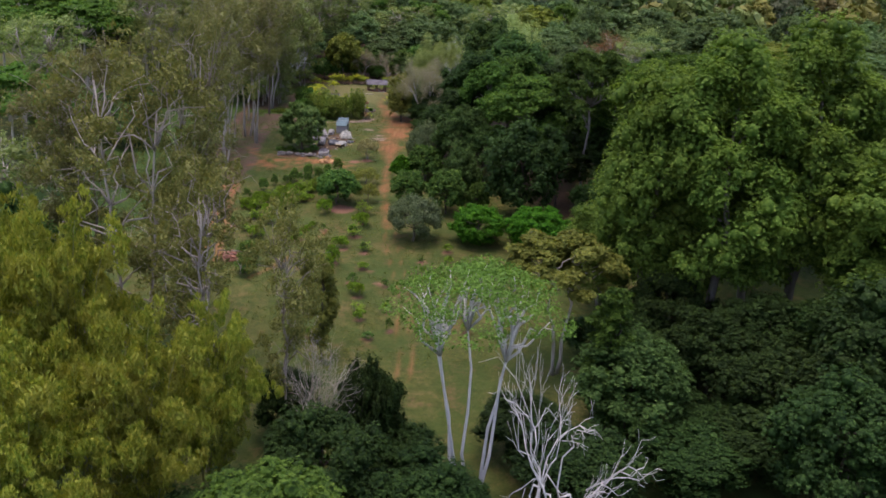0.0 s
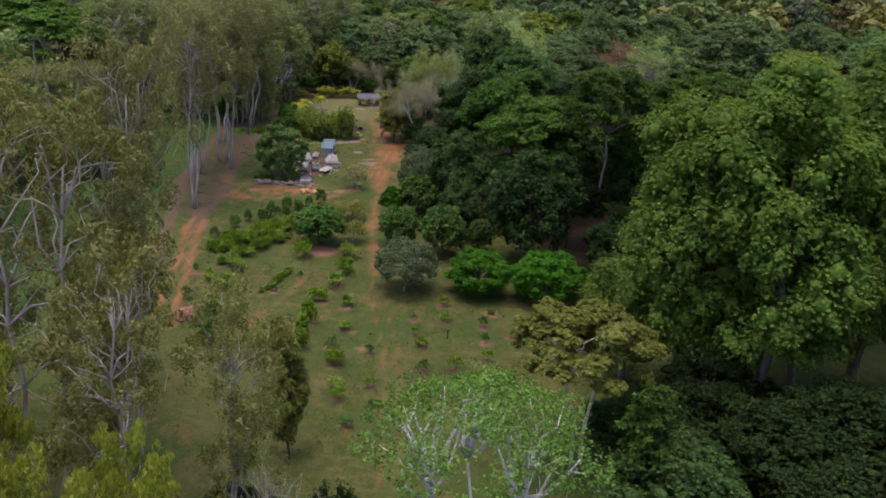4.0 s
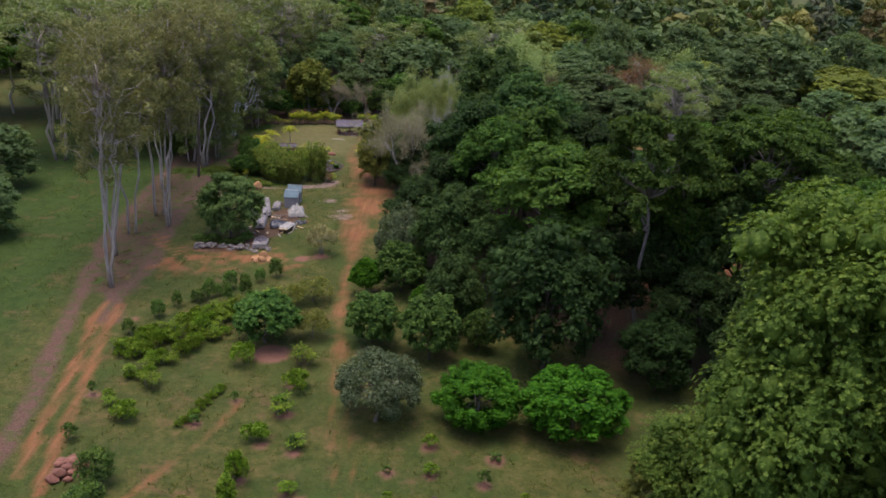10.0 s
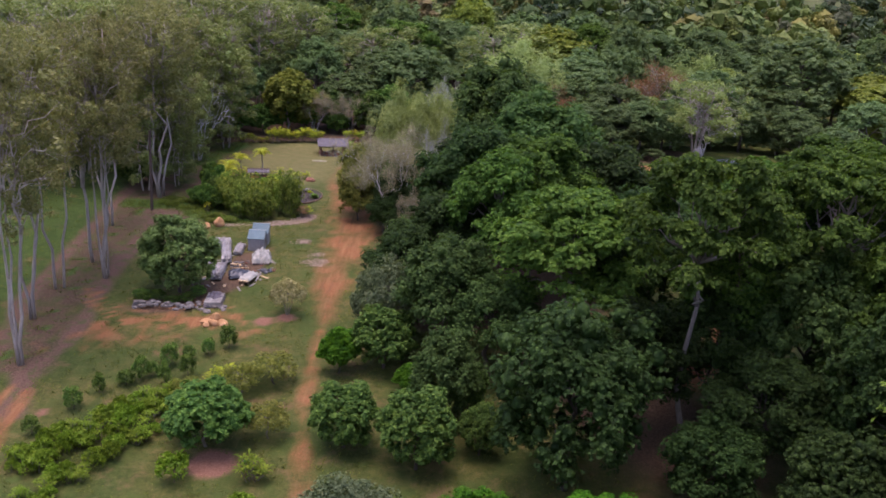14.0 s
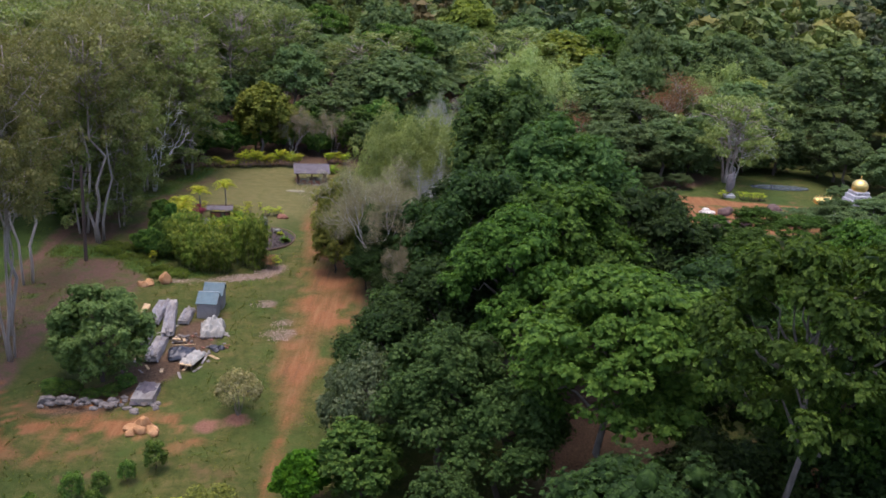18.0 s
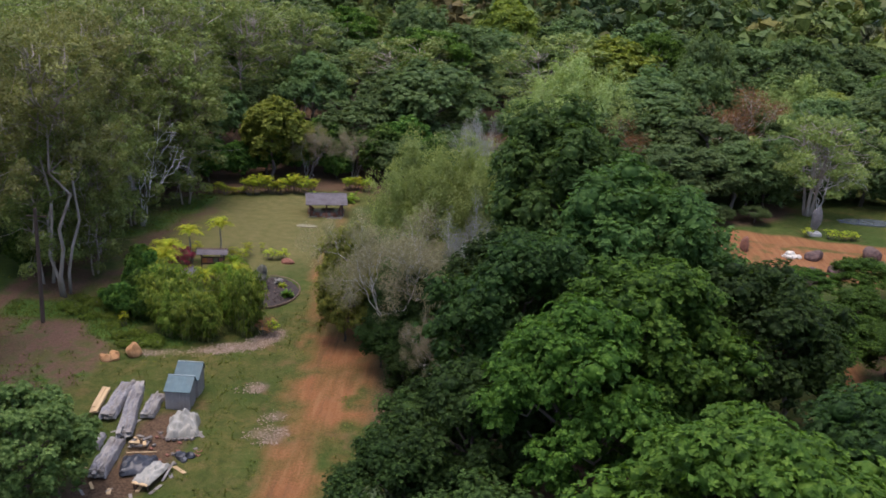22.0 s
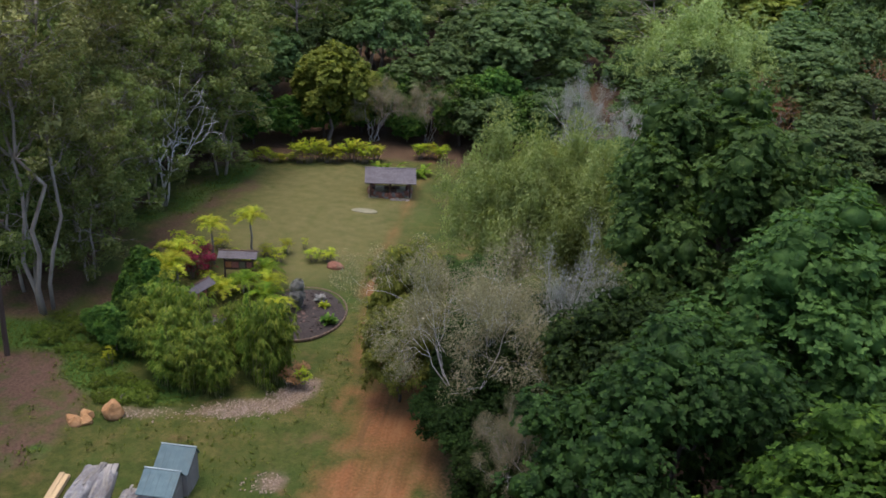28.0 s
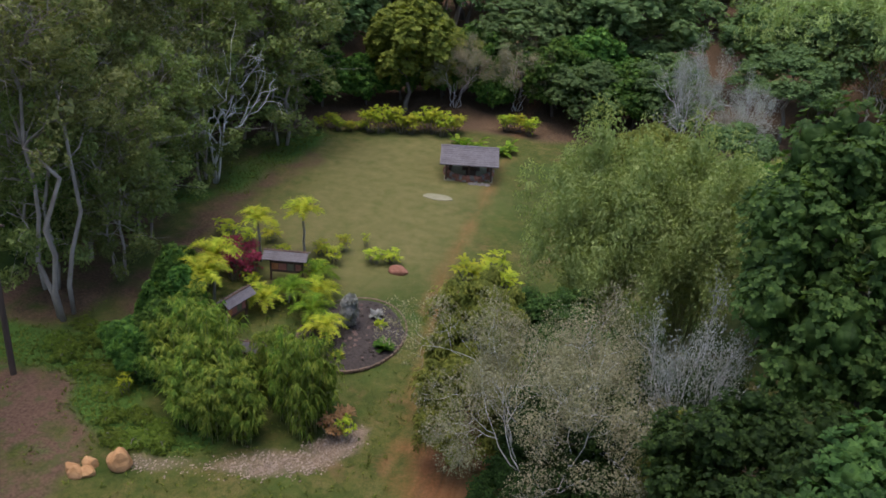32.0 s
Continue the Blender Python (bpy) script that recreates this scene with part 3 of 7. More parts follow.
def put(ob, x, y, H=None, R=None, top=None, turn=None, label="", group="", sink=0.0, name=""):
    """Stand a plant at x, y; the first call moves the model itself, later calls make copies. top: height of its tip above zero."""
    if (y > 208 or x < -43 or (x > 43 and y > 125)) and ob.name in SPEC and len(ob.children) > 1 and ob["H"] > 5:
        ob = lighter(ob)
    z = ground_z(x, y) - sink
    H = H or (top - z if top is not None else ob["H"])
    sx, sz = (R or ob["R"]) / ob["R"], H / ob["H"]
    turn = (x * 37.0 + y * 91.0) % 360 if turn is None else turn
    m = pose(x, y, z, 0, 0, turn)
    s = Matrix.Diagonal((sx, sx, sz, 1))
    if ob.name not in USED:
        USED[ob.name] = True
        ob.matrix_basis = m @ s
        made = ob
    else:
        made = copy_thing(ob, m @ s @ Matrix.Diagonal([1 / k for k in ob.scale] + [1]))
    return tagged(made, label, "", group)


# ---------- ground ----------
def near_line(px, py, line):
    """Distance of every place from a polyline."""
    best = np.full(px.shape, 1e9)
    for (ax, ay), (bx, by) in zip(line[:-1], line[1:]):
        dx, dy = bx - ax, by - ay
        s = np.clip(((px - ax) * dx + (py - ay) * dy) / (dx * dx + dy * dy + 1e-9), 0, 1)
        best = np.minimum(best, np.hypot(px - ax - s * dx, py - ay - s * dy))
    return best


def soft(dist, half, edge):
    return np.clip((half + edge - dist) / (2 * edge), 0, 1)


def wavy(px, py, scale, seed):
    """Smooth uneven values from -1 to 1, from crossing waves."""
    rng = np.random.default_rng(seed)
    v = np.zeros(px.shape)
    for k in range(9):
        a, f = rng.uniform(0, 6.28), scale * rng.uniform(0.5, 2.2)
        v += np.sin((px * math.cos(a) + py * math.sin(a)) * f + rng.uniform(0, 6.28) + 1.3 * np.sin((px * math.sin(a) - py * math.cos(a)) * f * 0.7))
    return v / 4.5


gx = np.concatenate([-60 - 1900 * np.linspace(1, 0, 40)[:-1] ** 2.5, np.arange(-60, 66, 0.7), 66 + 1900 * np.linspace(0, 1, 40)[1:] ** 2.5])
gy = np.concatenate([86 - 450 * np.linspace(1, 0, 24)[:-1] ** 1.6, np.arange(86, 244, 0.6), 244 + 3400 * np.linspace(0, 1, 50)[1:] ** 2.5])
PX, PY = np.meshgrid(gx, gy)
W1, W2, W3 = wavy(PX, PY, 0.5, 1), wavy(PX, PY, 1.4, 2), wavy(PX, PY, 0.14, 3)
PZ = np.interp(PY, HEIGHT_Y, HEIGHT_Z) + 0.05 * W1 + 0.02 * W2

LANE = [(-3.2, 86), (-4.6, 107), (-6.2, 115), (-7.3, 122), (-8.7, 134), (-9.7, 140.5), (-10.0, 148), (-10.4, 156), (-10.4, 165), (-10.3, 171), (-10.0, 176), (-9.8, 183), (-10.4, 189), (-12.5, 195), (-14.6, 201), (-15.8, 206)]
LANE_X = np.interp(PY, [p[1] for p in LANE], [p[0] for p in LANE])
off = np.abs(PX - LANE_X)
ruts = np.maximum(soft(np.abs(off - 0.75), 0.2 + 0.05 * W2, 0.34), 0) * ((PY > 84) & (PY < 135))
ruts *= np.clip(0.6 + 0.1 * W1, 0.45, 0.75)
one = soft(off, 0.6 + 0.3 * W1, 0.6) * ((PY > 126) & (PY < 168))
wide = np.interp(PY, [155, 162, 168, 176, 184, 190, 196, 204, 212], [0.4, 1.2, 2.0, 3.4, 3.2, 2.5, 1.3, 0.6, 0])
broad = soft(off - 0.0, wide * (1 + 0.22 * W1), 1.5) * (PY > 156) * np.clip(0.95 + 0.5 * W2 * (off > 1.0) - 0.5 * (np.abs(PX + 7.9) < 0.5) * (np.abs(PY - 174) < 4), 0, 1)
DIRT = np.maximum.reduce([ruts, one * np.clip(0.62 + 0.3 * W2, 0, 1), broad * np.clip(0.72 + 0.3 * W1 + 0.15 * W2, 0.3, 1)])
for line, half in (
    ([(-28.5, 110), (-29.6, 115.5), (-30.4, 121.4), (-31.5, 129), (-32.7, 136), (-33.2, 141.5)], 0.5),
    ([(-31, 112), (-32.2, 119.3), (-32.4, 123.3), (-33.4, 131), (-34.9, 138.7), (-34.9, 142)], 0.45),
    ([(-24, 107), (-21.5, 111), (-19.5, 115.5), (-17.8, 119), (-16.3, 124.5)], 0.25),
):
    DIRT = np.maximum(DIRT, soft(near_line(PX, PY, line), half + 0.12 * W2, 0.35) * np.clip(0.7 + 0.3 * W1, 0, 1))
# turning place with tyre marks in front of the timber yard
yard = soft(near_line(PX, PY, [(-33.5, 149), (-28, 154), (-18, 156.2)]), 2.6 + 1.0 * W1, 1.6)
DIRT = np.maximum(DIRT, yard * np.clip(0.25 + 0.8 * W2 + 0.3 * W1, 0, 1))
for r, c in ((5.5, (-29, 163)), (6.6, (-29, 163)), (8.5, (-27, 164)), (9.4, (-27, 164))):
    ring = soft(np.abs(np.hypot(PX - c[0], PY - c[1]) - r), 0.16, 0.15) * (PY < 162) * (PX < -20)
    DIRT = np.maximum(DIRT, 0.75 * ring)
MOUNDS = [(-2.7, 114.8, 0.8), (0.8, 114.8, 0.65), (5.1, 113.9, 0.8), (8.2, 111.9, 0.75), (5.3, 110.2, 0.8), (-10.5, 116.7, 0.8), (-13.3, 117.7, 0.8),
          (-10.1, 111.6, 0.7), (-7.7, 107.4, 0.7), (0.6, 118.6, 1.0), (6.1, 117.2, 1.0), (-2.4, 111.1, 0.6), (-29.6, 123.8, 0.8), (-27.9, 123.4, 0.5),
          (-30.8, 138.5, 0.7), (-19.5, 120.1, 0.8), (-16.9, 124, 0.7), (-15.4, 132.8, 2.4), (-12.4, 127.3, 0.9), (-12.3, 122.4, 0.9), (-14.2, 113, 0.8),
          (-14.3, 110, 0.8), (-14, 106.6, 0.8), (-11, 107.3, 0.8), (-6.9, 106.6, 0.6), (-9.9, 103.5, 0.7), (-6.2, 99.9, 0.6), (-9.1, 97.6, 0.7),
          (-5.5, 95.2, 0.6), (-7.7, 93.1, 0.7), (-1.3, 108.7, 0.7), (-1.2, 103.4, 0.7), (-1, 99.1, 0.7), (-0.6, 95.6, 0.7), (2.1, 104.2, 0.7), (2.4, 99.4, 0.7),
          (3.1, 95.9, 0.7), (5.5, 106.3, 0.7), (-14.1, 157.4, 1.2), (-16.2, 156.3, 1.3), (-9.2, 111, 0.6), (-10.9, 107, 0.7), (-13.9, 93, 0.7), (-27.3, 113, 1.6)]
BED = 0 * PX
for mx, my, mr in MOUNDS:
    d = np.hypot(PX - mx, PY - my)
    BED = np.maximum(BED, soft(d, mr * 0.75 + 0.15 * W2, 0.4) * 0.95)
    PZ += 0.16 * np.clip(1 - d / (mr * 1.3), 0, 1)
# leaf litter and bare soil under the trees
LITTER = soft(near_line(PX, PY, [(-35, 146), (-38, 160), (-38.5, 175), (-39, 190), (-42, 215)]), 2.6 + 0.5 * W1, 0.9) * np.clip(0.75 + 0.6 * W2, 0, 1)
LITTER = np.maximum(LITTER, soft(near_line(PX, PY, [(22, 138), (15, 150), (10, 175), (6, 190)]), 6 + W1, 3))
LITTER = np.maximum(LITTER, 0.9 * soft(near_line(PX, PY, [(3, 160), (-2, 175), (-3, 185), (-2, 195)]), 4.0 + 1.2 * W1, 1.5))
LITTER = np.maximum(LITTER, soft(near_line(PX, PY, [(-45, 228), (-35, 236), (-22, 240), (-5, 242)]), 3.5 + W1, 1.2))
LITTER = np.maximum(LITTER, np.clip((PY - 238) / 3, 0, 1) * (PX < 22) * (PX > -50))
GREEN = np.maximum(soft(np.abs(PX + 58), 17, 2.5), soft(np.abs(PX - 45), 12, 4) * 0.5) * (PY > 90) * (PY < 260)
LITTER = np.maximum(LITTER, soft(near_line(PX, PY, [(-33, 186), (-34, 200), (-36, 214), (-34, 224)]), 2.0 + 0.8 * W1, 1.0) * np.clip(0.7 + 0.5 * W2, 0, 1))
LITTER = np.maximum(LITTER, soft(near_line(PX, PY, [(-28, 158.5), (-25.5, 159.5), (-21.5, 166), (-20.8, 172)]), 2.0 + 0.4 * W1, 0.7) * 0.9)
# pale brown footpath beside the gum trees, and a second one outside them
PATHS = np.maximum(soft(near_line(PX, PY, [(-33, 138), (-34.6, 144), (-33.2, 150), (-34.4, 161), (-35.0, 172), (-35.5, 180), (-35.2, 186)]), 0.9 + 0.4 * W1, 0.7),
                   soft(near_line(PX, PY, [(-33.5, 112), (-34.5, 123), (-36.6, 133), (-38.6, 146), (-41, 160), (-42.3, 190), (-43.5, 203)]), 0.8 + 0.3 * W1, 0.6))
PATHS = np.maximum(PATHS, soft(near_line(PX, PY, [(-36, 186), (-32.6, 184.4), (-31.4, 181.5), (-32, 177)]), 2.6 + 0.8 * W1, 0.9) * np.clip(0.8 + 0.7 * W2, 0, 1))
PATHS = np.maximum(PATHS, soft(near_line(PX, PY, [(-34, 176), (-32.5, 181), (-31.5, 185)]), 1.8 + 0.6 * W1, 0.8) * np.clip(0.6 + 0.7 * W2, 0, 1))
# chips and gravel
CHIPS = soft(near_line(PX, PY, [(-26.5, 182.8), (-24.5, 183.2), (-21.8, 183.8), (-19.5, 184.2)]), 0.3 + 0.25 * W2, 0.5) * 0.75
CHIPS = np.maximum(CHIPS, soft(near_line(PX, PY, [(-20.6, 184.4), (-18.2, 185.2), (-16.6, 187.0), (-16.4, 188.2)]), 0.85 + 0.25 * W2, 0.4))
for c, r in (((-15.7, 178.4), 0.75), ((-13.0, 172.2), 1.3), ((-13.4, 174.4), 0.9)):
    CHIPS = np.maximum(CHIPS, soft(np.hypot(PX - c[0], PY - c[1]), r + 0.25 * W2, 0.3) * np.clip(0.8 + 0.4 * W1, 0, 1))
# red earth yard and road beyond the wood
RED = soft(near_line(PX, PY, [(24, 226), (33, 228), (47, 225), (60, 222)]), 2.0 + 0.5 * W1, 0.8)
RED = np.maximum(RED, soft(near_line(PX, PY, [(40, 216), (33, 210), (30, 202), (31, 192), (33, 184), (38, 172), (42, 160)]), 2.6 + 0.8 * W1, 0.9))
RED = np.maximum(RED, soft(near_line(PX, PY, [(36, 216), (44, 219), (52, 220)]), 3.0 + 0.6 * W1, 0.9))
RED = np.maximum(RED, soft(near_line(PX, PY, [(24, 150), (32, 158), (40, 162), (50, 160)]), 2.6 + W1, 1.5))
RED = np.maximum(RED, soft(near_line(PX, PY, [(30, 221), (40, 218), (52, 216), (62, 214)]), 6.0 + 1.4 * W1, 1.2) * np.clip(0.75 + 0.5 * W2, 0, 1))
DIRT = np.maximum(DIRT, RED)
LITTER = np.maximum(LITTER, soft(near_line(PX, PY, [(26, 232), (40, 237), (44, 242)]), 2.5 + W1, 1.5))
LITTER = np.maximum(LITTER, soft(np.hypot(PX - 44, PY - 192), 13 + 3 * W1, 3) * np.clip(0.6 + 0.5 * W2, 0, 1))
LITTER = LITTER * (1 - RED)
# low green weeds and ground cover
WEED = np.maximum.reduce([
    soft(near_line(PX, PY, [(-40, 190.5), (-36.5, 190.8), (-33.6, 191.2), (-31, 189)]), 2.2 + 0.8 * W1, 0.9),
    soft(near_line(PX, PY, [(-31.5, 187), (-29.5, 185.6), (-26.6, 185.2), (-23.5, 185.4)]), 1.3 + 0.5 * W1, 0.5),
    soft(near_line(PX, PY, [(-40, 212), (-37, 216), (-36, 223), (-35, 230)]), 1.6 + 0.8 * W1, 1.0) * np.clip(0.7 + 0.6 * W2, 0, 1),
    soft(np.hypot(PX + 33, PY - 178), 4.5 + W1, 1.5) * np.clip(0.1 + 0.9 * W2, 0, 1),
    soft(near_line(PX, PY, [(-36.6, 148), (-37.6, 160), (-38.2, 175), (-38.4, 186)]), 2.4 + 0.5 * W1, 0.8) * np.clip(-0.1 + 0.9 * W2, 0, 0.8)])
LITTER *= 1 - 0.85 * WEED
LAWN = soft(near_line(PX, PY, [(-24, 226), (-24, 210)]), 8 + W1, 3.0) * (PY > 196)

nx, ny = len(gx), len(gy)
idx = np.arange(nx * ny).reshape(ny, nx)
quads = np.stack([idx[:-1, :-1], idx[:-1, 1:], idx[1:, 1:], idx[1:, :-1]], -1).reshape(-1, 4)
gm = bpy.data.meshes.new("ground")
gm.from_pydata(np.stack([PX, PY, PZ], -1).reshape(-1, 3).tolist(), [], quads.tolist())
gm.shade_smooth()
for nm, chans in (("soil", (DIRT, LITTER, CHIPS * np.clip(0.75 + 0.3 * W2, 0, 1))), ("turf", (BED, PATHS, LAWN))):
    at = gm.color_attributes.new(nm, "FLOAT_COLOR", "POINT")
    at.data.foreach_set("color", np.stack([*chans, GREEN if nm == "soil" else WEED], -1).astype(np.float32).ravel())


def ground_material():
    m, n, out = material("grass_and_soil")

    def chan(name):
        at = n.nodes.new("ShaderNodeAttribute")
        at.attribute_name = name
        s = n.nodes.new("ShaderNodeSeparateColor")
        n.links.new(at.outputs["Color"], s.inputs[0])
        return s.outputs

    soil, turf = chan("soil"), chan("turf")
    green = n.nodes.new("ShaderNodeAttribute")
    green.attribute_name = "soil"
    fine, mid, wide_n, tuft = noised(n, 6, 6), noised(n, 0.9, 5), noised(n, 0.12, 4), noised(n, 22, 3)
    grass = ramp(n, mid, [(0.3, (0.042, 0.058, 0.012)), (0.52, (0.085, 0.085, 0.021)), (0.75, (0.145, 0.115, 0.043))])
    grass = mixed(n, grass, (0.036, 0.064, 0.012), ramp(n, wide_n, [(0.45, (0, 0, 0)), (0.65, (0.7,) * 3)]))
    fresh = ramp(n, mid, [(0.3, (0.022, 0.052, 0.009)), (0.7, (0.055, 0.09, 0.017))])
    grass = mixed(n, grass, fresh, green.outputs["Alpha"])
    grass = mixed(n, grass, (0.022, 0.038, 0.008), ramp(n, tuft, [(0.48, (0, 0, 0)), (0.62, (0.75,) * 3)]))
    clump = noised(n, 2.6, 5, 0.7)
    grass = mixed(n, grass, (0.025, 0.042, 0.009), ramp(n, clump, [(0.5, (0, 0, 0)), (0.62, (0.55,) * 3)]))
    grass = mixed(n, grass, (0.13, 0.1, 0.05), ramp(n, clump, [(0.3, (0.4,) * 3), (0.42, (0, 0, 0))]))
    lawn = ramp(n, mid, [(0.3, (0.085, 0.09, 0.027)), (0.7, (0.14, 0.12, 0.05))])
    red = ramp(n, fine, [(0.25, (0.145, 0.062, 0.025)), (0.5, (0.19, 0.084, 0.035)), (0.75, (0.24, 0.115, 0.05))])
    red = mixed(n, red, (0.2, 0.1, 0.05), ramp(n, mid, [(0.5, (0, 0, 0)), (0.7, (0.6,) * 3)]))
    streak = noised(n, 1.0, 4, stretch=(2.4, 0.16, 1))
    red = mixed(n, red, (0.26, 0.138, 0.066), ramp(n, streak, [(0.48, (0, 0, 0)), (0.68, (0.55,) * 3)]))
    red = mixed(n, red, (0.12, 0.062, 0.032), ramp(n, streak, [(0.3, (0.6,) * 3), (0.46, (0, 0, 0))]))
    litter = ramp(n, fine, [(0.3, (0.04, 0.028, 0.018)), (0.55, (0.1, 0.062, 0.038)), (0.8, (0.17, 0.12, 0.08))])
    path = ramp(n, fine, [(0.3, (0.07, 0.04, 0.028)), (0.7, (0.15, 0.09, 0.064))])
    path = mixed(n, path, (0.07, 0.075, 0.025), ramp(n, mid, [(0.5, (0, 0, 0)), (0.62, (0.8,) * 3)]))
    chips = ramp(n, tuft, [(0.3, (0.06, 0.04, 0.03)), (0.5, (0.17, 0.12, 0.088)), (0.7, (0.34, 0.27, 0.21))])
    bed = ramp(n, fine, [(0.3, (0.14, 0.066, 0.045)), (0.7, (0.23, 0.12, 0.082))])

    def worn(fac, k=0.5):
        """Frays the edge of a patch with noise."""
        a = n.nodes.new("ShaderNodeMath")
        a.operation = "MULTIPLY_ADD"
        n.links.new(fine, a.inputs[0])
        a.inputs[1].default_value = k
        n.links.new(fac, a.inputs[2])
        return ramp(n, a.outputs[0], [(0.16 + 0.5 * k, (0, 0, 0)), (0.8 + 0.5 * k, (1, 1, 1))])

    cover = n.nodes.new("ShaderNodeAttribute")
    cover.attribute_name = "turf"
    weeds = ramp(n, fine, [(0.3, (0.025, 0.055, 0.009)), (0.7, (0.075, 0.135, 0.024))])
    earth = noised(n, 0.3, 6, 0.7)
    grass = mixed(n, grass, (0.15, 0.085, 0.045), ramp(n, earth, [(0.56, (0, 0, 0)), (0.68, (0.55,) * 3)]))
    grass = mixed(n, grass, (0.048, 0.078, 0.016), ramp(n, earth, [(0.34, (0.6,) * 3), (0.48, (0, 0, 0))]))
    grass = mixed(n, grass, lawn, turf[2])
    col = grass
    for c, fac in ((litter, soil[1]), (path, turf[1]), (red, soil[0]), (bed, turf[0]), (chips, soil[2]), (weeds, cover.outputs["Alpha"])):
        col = mixed(n, col, c, worn(fac))
    p = node(n, "ShaderNodeBsdfPrincipled", Roughness=0.95)
    p.inputs["Specular IOR Level"].default_value = 0.15
    n.links.new(col, p.inputs["Base Color"])
    b = node(n, "ShaderNodeBump", Strength=0.7, Distance=0.08)
    n.links.new(tuft, b.inputs["Height"])
    n.links.new(b.outputs[0], p.inputs["Normal"])
    n.links.new(p.outputs[0], out.inputs[0])
    return m


gm.materials.append(ground_material())
tagged(new("ground", gm), "mown grass with red earth lane, ruts and bare planting patches", "ground", "", "structure")



# ---------- loose chips ----------
def wood_chips():
    rng = np.random.default_rng(15)
    n = 60000
    x, y = rng.uniform(-31, -9, n), rng.uniform(168, 192, n)
    ix, iy = np.clip(np.searchsorted(gx, x), 0, nx - 1), np.clip(np.searchsorted(gy, y), 0, ny - 1)
    keep = rng.random(n) < CHIPS[iy, ix] * 0.55
    x, y, z = x[keep], y[keep], PZ[iy, ix][keep]
    m = len(x)
    c = np.stack([x, y, z + 0.01], 1)
    a, r = rng.uniform(0, 6.28, m), rng.uniform(0.04, 0.11, m)
    ring = [c + np.stack([np.cos(a + k * 2.1) * r * rng.uniform(0.5, 1, m), np.sin(a + k * 2.1) * r, rng.uniform(-0.01, 0.03, m)], 1) for k in range(3)]
    tip = c + np.stack([0 * x, 0 * x, r * 0.6], 1)
    v = np.stack(ring + [tip], 1).reshape(-1, 3)
    b = np.arange(m)[:, None, None] * 4
    f = (b + np.array([[0, 1, 3], [1, 2, 3], [2, 0, 3], [0, 2, 1]])[None]).reshape(-1, 3)
    me = mesh_from("gravel", v, f.tolist(), plain_material("pinkish_chips", (0.2, 0.14, 0.11), (0.42, 0.33, 0.27), 4, 0.9))
    me.shade_flat()
    tagged(new("gravel", me), "loose pinkish gravel and bark chips on the ground", "gravel", "", "stuff")


wood_chips()


def low_growth():
    """Blades of weed where the ground cover grows, and scattered grass tufts over the meadow."""
    rng = np.random.default_rng(16)

    def patch(x, y, keep, tall, blades):
        ix, iy = np.clip(np.searchsorted(gx, x), 0, nx - 1), np.clip(np.searchsorted(gy, y), 0, ny - 1)
        k = keep(ix, iy)
        c = np.stack([x[k], y[k], PZ[iy, ix][k] - 0.02], 1)
        c = np.repeat(c, blades, 0)
        m = len(c)
        a, h = rng.uniform(0, 6.28, m), tall * rng.uniform(0.5, 1.3, m)
        d = np.stack([np.cos(a), np.sin(a), 0 * a], 1)
        side = np.stack([-d[:, 1], d[:, 0], 0 * a], 1) * (h * 0.24)[:, None]
        mid = c + d * (h * 0.35)[:, None] + np.stack([0 * h, 0 * h, h * 0.7], 1)
        tip = c + d * (h * rng.uniform(0.6, 1.1, m))[:, None] + np.stack([0 * h, 0 * h, h * rng.uniform(0.55, 1.1, m)], 1)
        return np.stack([c, mid + side, tip, mid - side], 1).reshape(-1, 3)

    n = 34000
    v = [patch(rng.uniform(-42, -22, n), rng.uniform(145, 232, n), lambda ix, iy: rng.random(n) < WEED[iy, ix] * 0.9, 0.17, 3)]
    bare = np.maximum.reduce([DIRT, BED, CHIPS, LITTER, PATHS])
    n = 42000
    v.append(patch(rng.uniform(-56, 18, n), rng.uniform(88, 200, n), lambda ix, iy: (bare[iy, ix] < 0.35) & (W2[iy, ix] + W1[iy, ix] > 0.0), 0.16, 3))
    v = np.vstack(v)
    tagged(new("grass_tufts", mesh_from("grass_tufts", v, np.arange(len(v)).reshape(-1, 4).tolist(), LEAF["turf"])), "scattered grass tufts and low green weeds", "grass", "", "stuff")


low_growth()


# ---------- models of trees, each built once ----------
great = dict(base=3, puffs=62, puff=2.9, size=0.215, slim=0.52, low=-0.8, inner=(0.6, 1.0), trunk=0.6, core=0.5, limbs=0.12, heads=42, sub=8)
big_lobed = broadleaf("tall_lobed_tree", "tall dense tree with many rounded green lobes", 11, "lobed", "grey", H=32, R=8.6, **great)
big_lobed2 = broadleaf("tall_lobed_tree", "tall dense tree with many rounded green lobes", 12, "lobed", "grey", H=31, R=6.6, **great)
wood = dict(puff=2.0, size=0.25, slim=0.52, core=0.58, limbs=0.3, heads=19, sub=8)
dark_a = broadleaf("dark_broadleaf_tree", "dark green dense broadleaf tree", 21, "dark", "dark", H=14, base=1.5, R=6, puffs=50, low=-0.7, trunk=0.35, **wood)
dark_b = broadleaf("dark_broadleaf_tree", "dark green dense broadleaf tree", 22, "dark", "dark", H=16, base=4, R=6, puffs=46, low=-0.5, trunk=0.35, **wood)
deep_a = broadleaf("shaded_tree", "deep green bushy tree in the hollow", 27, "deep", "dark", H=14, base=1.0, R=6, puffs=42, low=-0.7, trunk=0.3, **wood)
